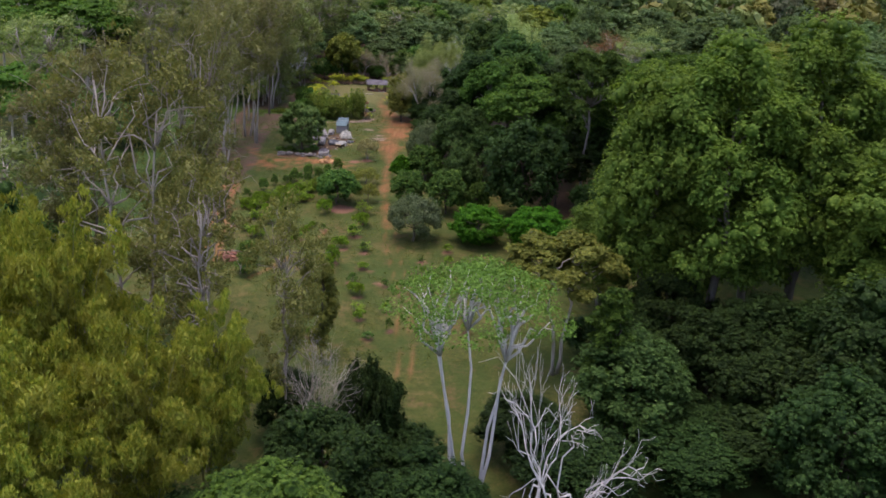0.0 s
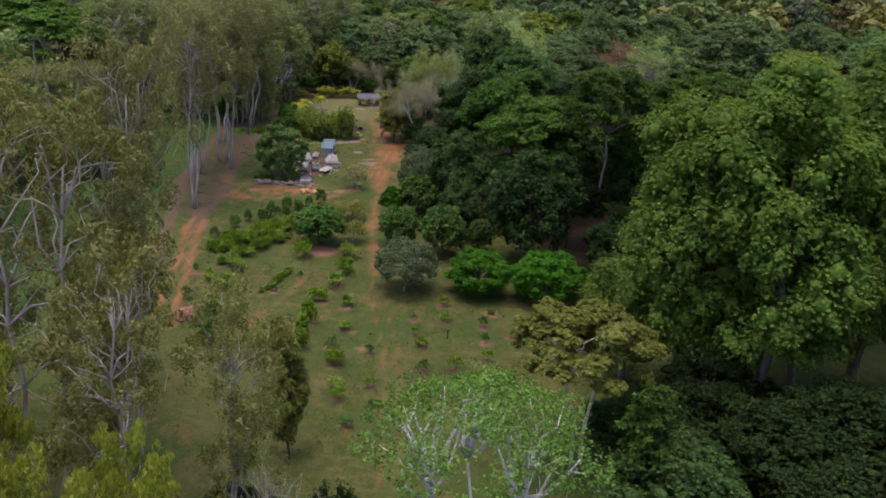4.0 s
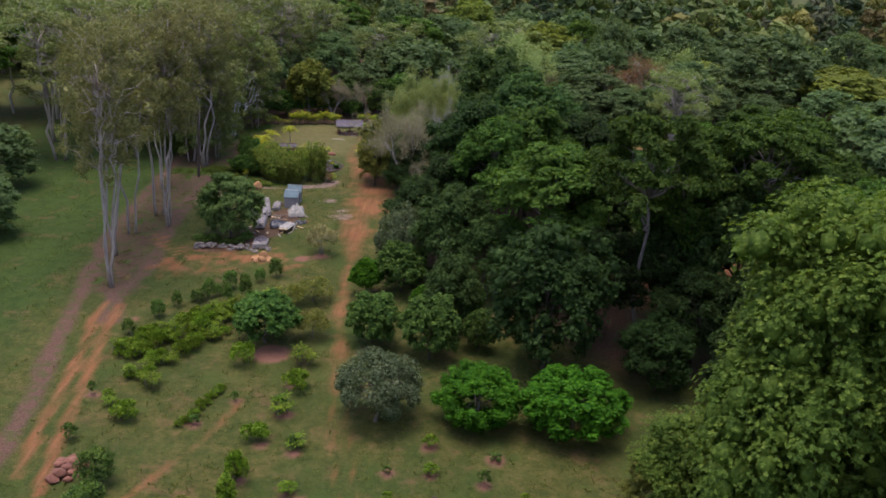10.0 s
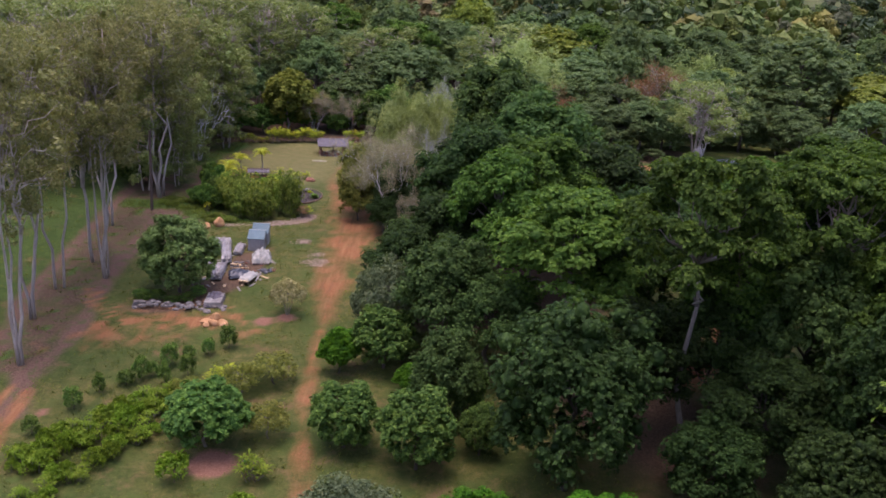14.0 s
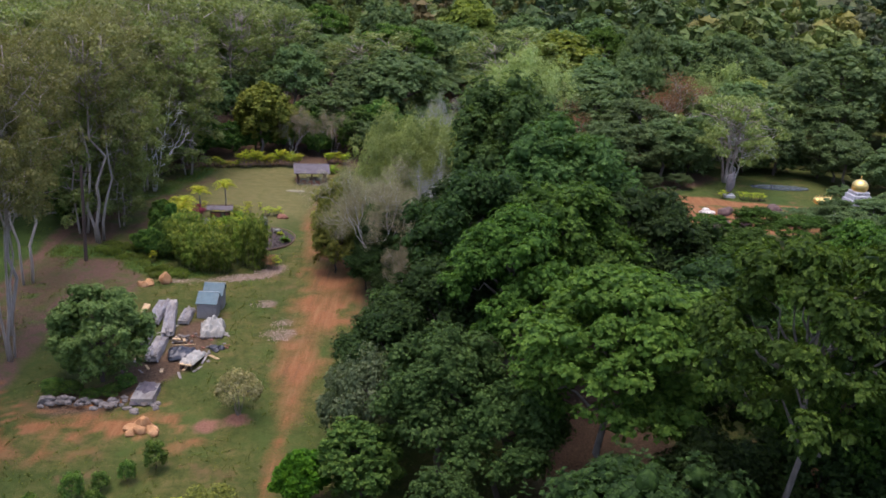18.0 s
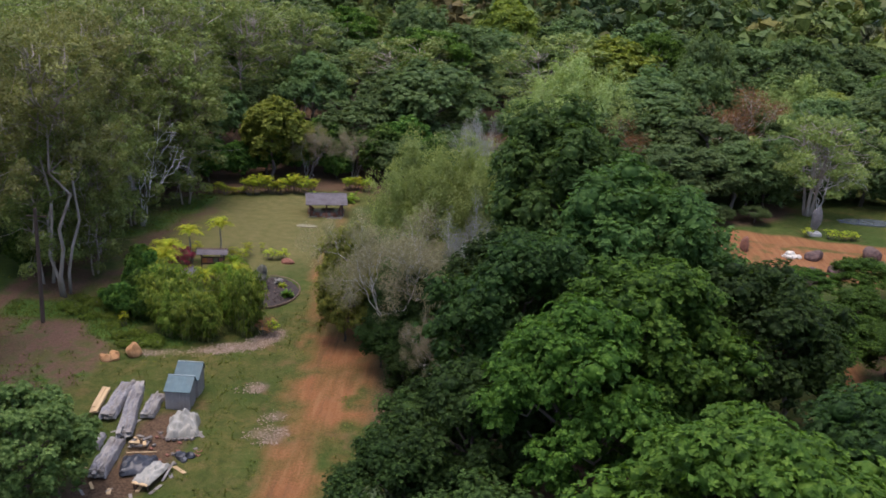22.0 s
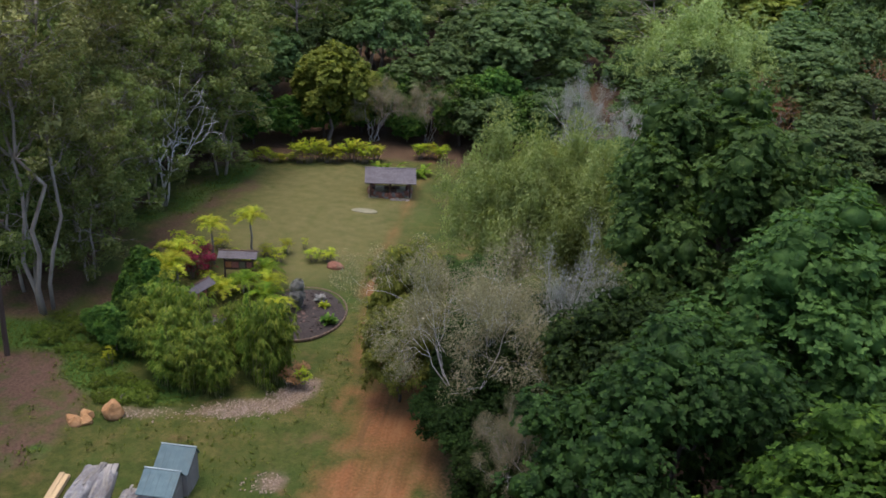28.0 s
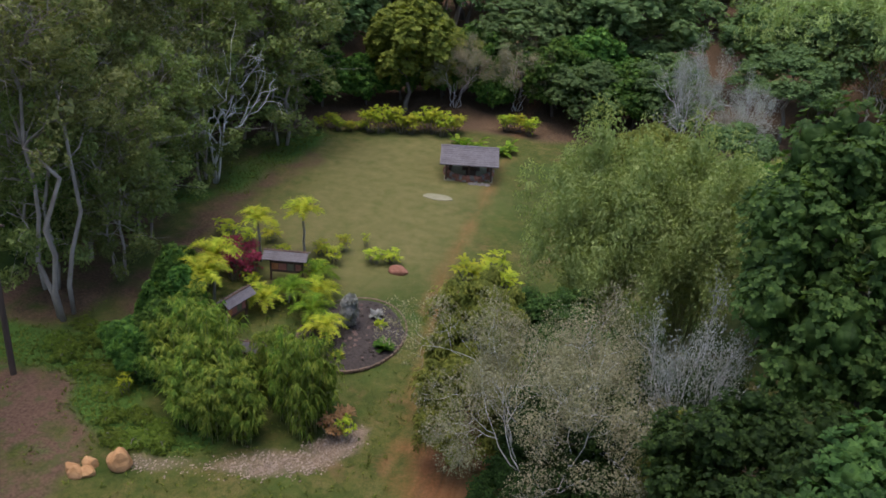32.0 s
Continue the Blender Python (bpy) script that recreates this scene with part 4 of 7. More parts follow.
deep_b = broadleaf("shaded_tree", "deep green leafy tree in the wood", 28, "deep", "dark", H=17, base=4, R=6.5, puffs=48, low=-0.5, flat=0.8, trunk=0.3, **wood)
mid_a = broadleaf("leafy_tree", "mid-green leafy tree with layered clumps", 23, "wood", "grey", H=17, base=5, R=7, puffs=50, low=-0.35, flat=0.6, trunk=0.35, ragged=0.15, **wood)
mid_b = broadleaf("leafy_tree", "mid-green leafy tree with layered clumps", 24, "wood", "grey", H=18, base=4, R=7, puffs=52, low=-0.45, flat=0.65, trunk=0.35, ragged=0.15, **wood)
fresh_a = broadleaf("leafy_tree", "fresh green tree with stepped layers of leaf heads", 29, "fresh", "grey", H=18, base=4, R=7, puffs=54, low=-0.45, flat=0.5, trunk=0.35, ragged=0.15, **wood)
fresh_b = broadleaf("domed_tree", "domed fresh green tree with reddish leaf tips", 30, "fresh", "grey", H=15, base=2, R=6, puffs=50, low=-0.6, flat=0.8, trunk=0.3, **wood)
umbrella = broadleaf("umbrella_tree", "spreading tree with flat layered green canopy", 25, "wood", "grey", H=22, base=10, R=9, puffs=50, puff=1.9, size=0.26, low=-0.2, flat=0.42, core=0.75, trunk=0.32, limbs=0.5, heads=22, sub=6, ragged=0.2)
feathery = broadleaf("spreading_green_tree", "fresh green tree with broad flat layers of foliage", 26, "fresh", "pale", H=18, base=8, R=9, puffs=54, puff=1.9, size=0.26, low=-0.05, flat=0.36, core=0.75, trunk=0.35, limbs=0.9, heads=22, sub=6)
bright = dict(H=7.5, base=0.2, R=4.2, puffs=86, puff=1.05, size=0.165, low=-0.8, inner=(0.86, 1.0), trunk=0.22, limbs=0.2, heads=24, sub=4, core=0.75)
mango = broadleaf("round_bushy_tree", "low round bright green tree with dense foliage", 31, "mango", "grey", **bright)
mango2 = broadleaf("round_bushy_tree", "low round bright green tree with dense foliage", 32, "mango", "grey", **bright)
greybush = broadleaf("grey_green_bush", "rounded grey-green bush with fine foliage", 33, "grey", "grey", H=6.5, base=0.3, R=4, puffs=80, puff=0.9, per=120, size=0.26, low=-0.5, inner=(0.8, 1.0), trunk=0.2, limbs=0.4, ragged=0.1, knobs=0, core=0.55)
shrub = broadleaf("round_shrub", "rounded glossy green shrub on bare red soil", 34, "mid", "grey", H=4.6, base=0.5, R=2.9, puffs=60, puff=0.75, size=0.24, low=-0.5, inner=(0.82, 1.0), trunk=0.15, limbs=0.3, heads=15, sub=4)
bush_dk = broadleaf("bushy_tree", "dark green bushy tree beside the lane", 35, "mid", "dark", H=7, base=0.6, R=3.4, puffs=60, puff=1.0, size=0.24, low=-0.6, inner=(0.75, 1.0), trunk=0.18, limbs=0.4, core=0.65, heads=15, sub=4)
ball = broadleaf("ball_shrub", "small ball-shaped bright green shrub on a short stem", 36, "mango", "dark", H=3.6, base=0.9, R=1.6, puffs=40, puff=0.55, size=0.28, low=-0.7, inner=(0.8, 1.0), trunk=0.08, limbs=0.3, heads=20, sub=3)
olive_bush = broadleaf("olive_bush", "loose olive-green drooping bush", 37, "olive", "dark", H=7, base=0.5, R=3.4, puffs=50, puff=1.0, size=0.34, low=-0.5, droop=0.4, core=0.5, trunk=0.15, limbs=0.5, slim=0.3, heads=15, sub=4)
thin_bush = broadleaf("thin_bush", "thin brownish-green bush with airy foliage", 38, "olive", "grey", H=4, base=0.8, R=2.2, puffs=26, puff=0.7, per=80, size=0.22, low=-0.4, core=0.35, trunk=0.1, limbs=0.8, knobs=0)
white_bush = broadleaf("pale_bush", "pale silvery-green bush on a small bare patch", 39, "pale", "grey", H=3.6, base=0.7, R=1.9, puffs=26, puff=0.55, per=110, size=0.3, low=-0.3, core=0.2, droop=0.45, trunk=0.1, stems=5, limbs=0.9, slim=0.3, knobs=0)
stack_tree = broadleaf("leafy_bush_tree", "round grey-green leafy tree beside the timber yard", 40, "sage", "dark", H=8, base=0.2, R=4.3, puffs=90, puff=0.9, size=0.19, slim=0.45, low=-0.85, inner=(0.7, 1.0), trunk=0.2, limbs=0.4, core=0.65, heads=15, sub=5, ragged=0.1)
brown_um = broadleaf("brown_crowned_tree", "spreading tree with thin brownish-green crown", 41, "olive", "pale", H=18, base=9, R=7, puffs=44, puff=1.5, size=0.32, low=-0.1, flat=0.55, core=0.6, trunk=0.3, limbs=0.6, stems=2, heads=22, sub=5)
rust_tree = bare_tree("rusty_tree", "rusty brown thinly leaved tree with pale twigs", 42, H=14, R=6, bark="pale", stems=4, depth=4, leaf="rust", per=20, size=0.26, trunk=0.16, puff=0.9, high=0.25)
yellow_tree = broadleaf("yellowish_tree", "tree with yellow-green crown", 43, "gold", "grey", H=13, base=3, R=5, puffs=50, puff=1.5, size=0.4, low=-0.4, trunk=0.3, heads=15, sub=5)
silver_tree = bare_tree("silvery_tree", "silver-grey half-bare tree with fine twigs", 44, H=13, R=5.5, bark="silver", stems=4, depth=4, leaf="lavender", per=34, size=0.16, trunk=0.14, puff=0.65)
grey_tree = bare_tree("grey_twiggy_tree", "grey twiggy tree with sparse pale foliage", 45, fork=(2, 3), H=12, R=6, bark="silver", stems=6, depth=5, leaf="ashen", per=130, size=0.1, trunk=0.07, puff=0.6, high=0.45)
dead_bush = bare_tree("bare_grey_tree", "leafless grey twiggy tree", 46, H=14, R=3.6, bark="pale", stems=6, depth=4, trunk=0.09)
dead_tree = bare_tree("bare_white_tree", "leafless tree with white bark", 47, H=19, R=6.5, bark="silver", stems=4, depth=4, trunk=0.22, fork=(2, 3))
umb_white = broadleaf("white_stemmed_tree", "white-stemmed tree with thin flat fresh green canopy", 48, "thin", "silver", H=22, base=15, R=6.5, puffs=64, puff=1.4, per=150, size=0.22, low=0.1, flat=0.42, core=0.0, trunk=0.3, stems=5, limbs=0.8, knobs=0, splay=0.5)
column = broadleaf("columnar_tree", "narrow dark columnar tree", 49, "olive", "dark", H=11, base=0.5, R=1.6, puffs=40, puff=0.8, size=0.3, low=-0.9, droop=0.4, trunk=0.12, slim=0.3, heads=12, sub=4)
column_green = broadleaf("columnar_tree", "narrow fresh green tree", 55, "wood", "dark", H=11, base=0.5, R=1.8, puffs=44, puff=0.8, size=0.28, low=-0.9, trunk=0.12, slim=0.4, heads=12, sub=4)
sapling = broadleaf("fruit_sapling", "young fruit sapling on a bare soil patch", 50, "mid", "grey", H=1.9, base=0.35, R=0.75, puffs=12, puff=0.32, per=40, size=0.2, low=-0.5, core=0.3, trunk=0.03, limbs=0.8, category="sapling", knobs=0)
sapling2 = broadleaf("fruit_sapling", "young fruit sapling on a bare soil patch", 51, "lime", "grey", H=1.8, base=0.3, R=0.7, puffs=10, puff=0.3, per=40, size=0.2, low=-0.5, core=0.3, trunk=0.03, limbs=0.8, category="sapling", knobs=0)
cone_sh = broadleaf("upright_shrub", "small upright yellow-green shrub", 52, "lime", "grey", H=2.6, base=0.1, R=0.75, puffs=22, puff=0.34, per=45, size=0.2, low=-0.8, core=0.6, trunk=0.04, category="shrub", knobs=0)
row_plant = broadleaf("row_plant", "leafy green plant in a planted row", 53, "lime", "dark", H=1.8, base=0.1, R=1.1, puffs=10, puff=0.45, per=44, size=0.45, low=-0.2, core=0.0, droop=0.1, spread=1.2, trunk=0.03, slim=0.3, knobs=0, category="plant")
row_plant2 = rosette_shrub("row_plant", "leafy green plant in a planted row", 58, "lime", H=1.4, R=1.0, stems=9, leaves=11, length=0.5, width=0.14, category="plant")
croton_low = rosette_shrub("yellow_flowering_shrub", "low shrub covered in yellow flowers", 59, "yellow", H=1.2, R=0.8, stems=10, leaves=10, length=0.3, width=0.12)
row_shrub = broadleaf("row_shrub", "small rounded dark green shrub in a row", 54, "mid", "dark", H=2.4, base=0.2, R=1.0, puffs=22, puff=0.4, per=50, size=0.24, low=-0.7, core=0.4, trunk=0.04, droop=0.3, slim=0.35, category="shrub", knobs=0)
gums = [gum_tree("eucalyptus_tree", "tall eucalyptus with pale trunk and loose olive crown", 60 + i, H=27, R=5.5, stems=s, first=f, per=170, size=0.3, puff=1.5, core=0.5, clumps=70, trunk=0.2) for i, (s, f) in enumerate(((3, 0.46), (3, 0.48), (2, 0.44), (2, 0.4)))]
gum_low = gum_tree("eucalyptus_tree", "eucalyptus with drooping olive foliage to low down", 66, H=22, R=6, stems=2, first=0.3, clumps=52, per=150, puff=1.4, size=0.32, leaf="gum_low", trunk=0.2, core=0.5)
yellow_bamboo = bamboo_clump("bamboo_clump", "large yellow-green bamboo clump with hanging plumes", 70, H=20, R=6, culms=26, per=150, size=0.52, width=0.11, hang=0.6, core=0.55, plume=1.15)
feather_bamboo = bamboo_clump("feathery_bamboo", "feathery pale green bamboo clump", 71, H=13, R=6, culms=34, per=170, leaf="feather", size=0.3, width=0.085, plume=1.45, hang=0.12, core=0.35, tufts=0)
garden_bamboo = [fan_bamboo("garden_bamboo", "bushy green bamboo clump with fans of drooping leaves", 72 + i) for i in range(2)]

# ---------- foreground hollow ----------
for x, y, top, r in ((-20, 56, 9.5, 5.5), (-27.5, 63, 14.5, 6), (-16.5, 62, 8.5, 4), (-27, 52, 9, 5.5), (-33, 58, 13, 6), (-34, 68, 14, 5), (-22, 47, 3, 4)):
    put(yellow_bamboo, x, y, top=top, R=r)
put(gum_low, -26.5, 75, top=25.5, R=7)
for x, y, top, r, g in ((-23, 82, 28, 4.2, 1), (-34, 84, 24, 5.5, 3)):
    put(gums[g], x, y, top=top, R=r)
for x, y, top, r in ((-19, 69, 17.5, 5.5), (-13, 72.5, 14, 4), (-26, 88, 12, 4.5), (-30, 96, 9, 4)):
    put(gum_low, x, y, top=top, R=r)
put(column, -12, 88, top=4.2, R=1.5)
put(umb_white, 3.0, 63.5, top=12.2, R=7.2)
put(dead_tree, 8.2, 57.5, top=9.5, R=6.5)
put(dead_bush, -9.6, 67, top=6, R=3.8)
put(brown_um, 12.3, 88, top=7.4, R=6.6)
put(column_green, 15.8, 77.5, top=6, R=2.2)
# Bushes filling the hollow; its shade is put into their leaf colour.
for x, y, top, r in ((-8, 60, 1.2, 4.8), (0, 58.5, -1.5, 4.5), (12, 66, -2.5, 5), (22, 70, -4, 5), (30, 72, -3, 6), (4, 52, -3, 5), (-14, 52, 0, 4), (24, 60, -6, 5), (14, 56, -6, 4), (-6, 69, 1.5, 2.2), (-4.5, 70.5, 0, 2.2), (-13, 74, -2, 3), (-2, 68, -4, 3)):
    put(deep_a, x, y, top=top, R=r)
put(fresh_b, -10, 47.5, top=3.6, R=5.8)
# ---------- the great trees ----------
for x, y, top, r, kind in ((29, 94, 27, 8.8, big_lobed), (39, 98, 29, 9.5, big_lobed), (24.5, 100.5, 22.5, 6.8, big_lobed2), (22.3, 96, 25, 5.8, big_lobed2), (19, 104, 7.5, 4.2, big_lobed2), (46, 88, 22, 9, big_lobed), (36, 104, 24, 8, big_lobed)):
    put(kind, x, y, top=top, R=r)
# Understory below the great crowns, coloured dark in place of their shade.
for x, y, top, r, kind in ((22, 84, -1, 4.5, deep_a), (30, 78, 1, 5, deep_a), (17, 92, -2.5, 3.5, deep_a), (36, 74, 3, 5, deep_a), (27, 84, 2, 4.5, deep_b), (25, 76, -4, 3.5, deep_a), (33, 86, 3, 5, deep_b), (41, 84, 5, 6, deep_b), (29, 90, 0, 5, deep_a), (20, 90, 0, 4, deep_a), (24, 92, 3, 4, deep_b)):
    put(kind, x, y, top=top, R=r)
put(column, 16.5, 109, top=1.5, R=1.5, label="small dark conical tree")
# ---------- orchard ----------
put(dark_a, 18, 77, top=1.2, R=5.2)
put(mango, 4.7, 122.6, H=5.2, R=3.7)
put(mango2, 12.9, 122.0, H=5.6, R=4.5)
put(greybush, -4.1, 122.2, H=6.4, R=4.0)
put(shrub, -16.4, 135, H=5.0, R=3.2)
put(ball, -7.5, 147.2, H=4.0, R=1.65)
put(ball, -0.9, 144.4, H=2.6, R=1.3)
put(bush_dk, -5.8, 135.8, H=5.4, R=2.7)
put(bush_dk, 0.0, 133.6, H=6.4, R=3.0)
put(bush_dk, 4.9, 135.8, H=4.2, R=1.7)
put(bush_dk, 4.0, 141, H=4.6, R=1.6)
put(bush_dk, -3.6, 148.4, H=5.6, R=3.0)
put(greybush, -3.7, 153.4, H=8.6, R=3.8)
put(thin_bush, -13.0, 144.8, H=2.7, R=2.2)
put(thin_bush, -11.9, 136.6, H=2.9, R=1.9)
put(thin_bush, -15.4, 143.2, H=2.5, R=1.8)
put(thin_bush, -19.4, 140.8, H=2.4, R=1.6)
put(column, -16, 104, H=5, R=0.9, label="narrow blurred grey-green conical tree")
for i, (x, y) in enumerate(((-12.6, 132.2), (-12.2, 127.6), (-12.7, 122.8), (-13.9, 118.2), (-10.6, 117.2), (-10.1, 111.6), (-11, 107.4), (-9.7, 103.5), (-6.9, 106.6), (-9.1, 97.6), (-7.7, 93.1), (-6.2, 99.9), (-5.5, 95.2), (-1.5, 108.7), (-1.2, 103.4), (-1, 99.1), (-0.6, 95.6), (2.1, 104.2), (2.4, 99.4), (3.1, 95.9), (-19.5, 120.1), (-26, 120.4), (-28.8, 116.9), (-14, 93))):
    put((sapling, sapling2)[i % 2], x, y, H=1.0 + 0.9 * ((i * 7) % 5) / 5, R=0.5 + 0.4 * ((i * 3) % 4) / 4, group="orchard saplings")
PLANTED = [(o.matrix_basis.translation.x, o.matrix_basis.translation.y) for o in scene.objects if o.parent is None and o.name.startswith("fruit_sapling")]
for i, (x, y, r) in enumerate(MOUNDS):
    if r < 1.05 and y < 128 and all(math.hypot(x - a, y - b) > 1.2 for a, b in PLANTED):
        put((sapling, sapling2)[i % 2], x, y, H=0.8 + 0.8 * ((i * 7) % 5) / 5, R=0.4 + 0.35 * ((i * 3) % 4) / 4, group="orchard saplings")
for x, y in ((-14.4, 113.2), (-14.4, 110.1), (-14, 106.8)):
    put(cone_sh, x, y, group="upright shrubs")
for x, y, hh in ((-24.7, 111.6, 3.2), (-24.4, 108.3, 2.4)):
    put(row_shrub, x, y, H=hh, R=1.5)
for i in range(58):
    u = i / 57
    put((row_plant, row_plant2)[i % 2], -29.6 + 9.2 * u + 0.9 * math.sin(i * 4.1), 130.6 + 11.4 * u - 0.7 * math.sin(i * 4.1), H=0.9 + 0.8 * math.sin(i * 1.7) ** 2, R=0.55 + 0.45 * math.sin(i * 2.9) ** 2, group="planted row")
for i in range(26):
    u = i / 25
    put((row_plant, row_plant2)[i % 2], -27.3 + 6.4 * u + 0.7 * math.sin(i * 3.7), 126.4 + 10.6 * u + 0.4 * math.cos(i * 5.3), H=0.8 + 0.7 * math.sin(i * 1.7) ** 2, R=0.5 + 0.4 * math.sin(i * 2.2) ** 2, group="planted row")
for i in range(13):
    u = i / 12
    put(row_plant, -18.6 - 1.9 * u + 0.4 * math.sin(i * 3.1), 126.2 - 6.4 * u, H=0.3 + 0.4 * math.sin(i * 1.9) ** 2, R=0.35 + 0.25 * math.sin(i * 2.3) ** 2, group="weedy row beside a rut")
for i, (x, y, hh, r) in enumerate(((-12.0, 131.2, 2.0, 1.4), (-12.0, 126.6, 1.9, 1.3), (-12.5, 122.5, 1.9, 1.3), (-17.6, 130.4, 2.2, 1.2), (-25.0, 125.6, 1.6, 1.3), (-25.7, 120.6, 1.5, 1.2), (-27.6, 122.4, 0.9, 0.8), (-13.8, 118.4, 1.6, 1.1), (-10.4, 117.5, 1.4, 1.0), (-10.2, 104.4, 1.5, 1.0), (-9.5, 99.2, 1.5, 1.0), (-14.3, 112.4, 2.6, 0.9))):
    put((row_plant2, row_plant)[i % 2], x, y, H=hh, R=r, label="loose leafy orchard shrub on bare red soil", group="orchard shrubs")
for i, (x, y) in enumerate(((-30.2, 135.4), (-28.4, 139.2), (-27.2, 141.8), (-25.4, 143.3), (-24.5, 144.2), (-23.7, 145.0), (-22.7, 146.8), (-21.3, 148.1), (-19.8, 149.2), (-18.3, 150.6), (-22.2, 143.6), (-20.6, 145.2))):
    put(row_shrub, x, y, H=1.9 + 0.5 * math.sin(x * 3), R=0.72 + 0.15 * math.sin(i * 2.3), group="row of small shrubs")
for i in range(7):
    put(croton_low, -18.6 + 0.55 * i, 144.6 + 0.35 * i + 0.5 * math.sin(i * 2.7), H=1.0 + 0.3 * math.sin(i), R=0.7, group="yellow flowering shrubs")
# ---------- timber yard ----------
put(stack_tree, -26.2, 162.4, H=8.0, R=4.4)
put(white_bush, -14.1, 158.2, H=3.7, R=1.9)
# ---------- row of gum trees ----------
for i, (x, y, top, r) in enumerate(((-35.8, 146, 25, 4.8), (-38.4, 154.8, 26, 5), (-38.6, 161.6, 26, 5), (-37.4, 169, 26.5, 5.5), (-34.9, 165, 25, 4), (-37.6, 193.6, 26, 5.5), (-40.6, 201, 26, 5), (-43.8, 220.5, 26, 7), (-42.9, 221.5, 24, 6), (-48.6, 224, 26, 6), (-40, 180, 25, 5), (-42, 207, 26, 6), (-50, 196, 26, 7), (-58, 205, 26, 7), (-56, 225, 26, 7), (-47, 236, 26, 7), (-60, 240, 25, 7), (-62, 138, 22, 7), (-38, 232, 22, 5))):
    put(gums[i % 4], x, y, top=top, R=r, group="row of eucalyptus trees")
gum_green = gum_tree("eucalyptus_tree", "leafy green eucalyptus with low hanging branches", 67, H=24, R=6, stems=2, first=0.1, clumps=96, per=130, leaf="gum_green", puff=1.6, size=0.34, core=0.6, trunk=0.2)
gum_big = gum_tree("wide_grey_tree", "large grey-green tree with bare white limbs", 69, H=15, R=8, stems=4, first=0.25, clumps=90, per=110, leaf="gum_green", puff=1.5, size=0.4, core=0.6)
for i, (x, y, top, r) in enumerate(((-40.5, 196, 22, 5), (-43, 212, 22, 6), (-39.5, 216, 19, 4.5), (-38.5, 205, 17, 4), (-36.5, 226, 17, 5), (-40, 236, 18, 6), (-50, 214, 24, 6), (-37, 199, 15, 3.5), (-52, 204, 24, 6), (-41, 226, 22, 6), (-55, 216, 25, 7))):
    put(gum_green, x, y, top=top, R=r, group="row of eucalyptus trees")
for i, (x, y, top, r) in enumerate(((-42, 246, 26, 7), (-52, 250, 26, 7), (-64, 215, 26, 7), (-66, 232, 26, 7), (-70, 250, 27, 7), (-36, 256, 25, 7), (-48, 264, 27, 7), (-60, 262, 27, 7), (-30, 266, 24, 7), (-76, 238, 26, 7), (-60, 192, 24, 7), (-66, 205, 25, 7), (-47, 226, 25, 6), (-80, 262, 26, 8), (-41, 274, 26, 8), (-56, 276, 26, 8), (-72, 276, 27, 8))):
    put(gums[(i + 1) % 4], x, y, top=top, R=r, group="eucalyptus wood")
for x, y, top, r in ((-55, 158, 6, 4), (-62, 160, 8, 5), (-64, 150, 9, 5), (-62, 176, 9, 5)):
    put(dark_a, x, y, top=top, R=r)
# ---------- the wood beside the lane ----------
for i, (x, y, top, r, kind) in enumerate((
    (11.3, 132, 11.2, 5.8, deep_a), (12.2, 146.8, 17.2, 7.2, fresh_a), (20.5, 137, 22.3, 7.2, umbrella), (30.5, 152, 19, 6.5, umbrella), (33, 142, 21.5, 8, umbrella), (26, 144, 16, 6, mid_b), (6.5, 158, 16.5, 6, mid_a), (1.3, 160, 11.5, 5, deep_b),
    (4, 168, 17, 6, deep_b), (10.5, 163, 18, 7, mid_b), (8, 189, 21.5, 7, dark_b), (16, 197, 15.5, 6, mid_b), (12, 176, 19.5, 7, dark_b), (19, 168, 16, 6, deep_b), (20, 183, 12, 5.5, mid_a),
    (3.5, 178, 14, 5, deep_b), (2, 150, 10, 4.5, dark_b), (6, 148, 7.4, 4.4, dark_b), (20, 152, 15, 6, deep_b), (33, 128, 14, 5, deep_b), (21.5, 130, 3.5, 3.6, deep_a), (26, 134, 7, 4.6, deep_b), (29, 125, 6, 4.5, deep_a), (24, 141, 9, 4.5, deep_b), (33, 134, 8, 5, deep_b), (31, 139.5, 14, 5, dark_b), (37, 137, 16, 6, mid_a), (28, 149, 13, 5, dark_b), (42, 147, 17, 6, mid_b), (17, 139, 9, 4.5, deep_b), (28, 118, 3, 4, deep_a), (40, 132, 17, 7, mid_a), (38, 116, 20, 8, mid_a),
    (48, 120, 18, 8, mid_b), (50, 140, 15, 7, umbrella), (2, 140, 5, 3, dark_a), (21, 193, 8, 4, mid_a), (6, 205, 13, 6, feathery), (14, 212, 13, 6, feathery), (24, 218, 6, 4, mid_b))):
    put(kind, x, y, top=top, R=r)
put(grey_tree, -5.4, 184.2, top=13.9, R=5.8)
put(grey_tree, -1.8, 178, top=7.6, R=2.8)
# Bushes coloured dark for the shade inside and below the grey tree.
for x, y, top, r in ((-6.4, 183, 5.2, 2.2), (-4.4, 180.6, 5.6, 2.6), (-2.2, 182.6, 7.5, 3.0), (-5.6, 185.6, 6.5, 2.6)):
    put(deep_b, x, y, top=top, R=r)
put(deep_a, -3.4, 178.6, top=4.6, R=2.4)
for x, y, top, r in ((-2.6, 184.5, 9, 3.4), (0.6, 186, 10, 3.8), (-5.2, 187, 7.5, 2.8), (-1.2, 181.5, 5, 2.4)):
    put(deep_b, x, y, top=top, R=r)
put(deep_b, -2.2, 157.5, top=8.5, R=4.2)
put(dark_b, -1.2, 163, top=8.5, R=4.0)
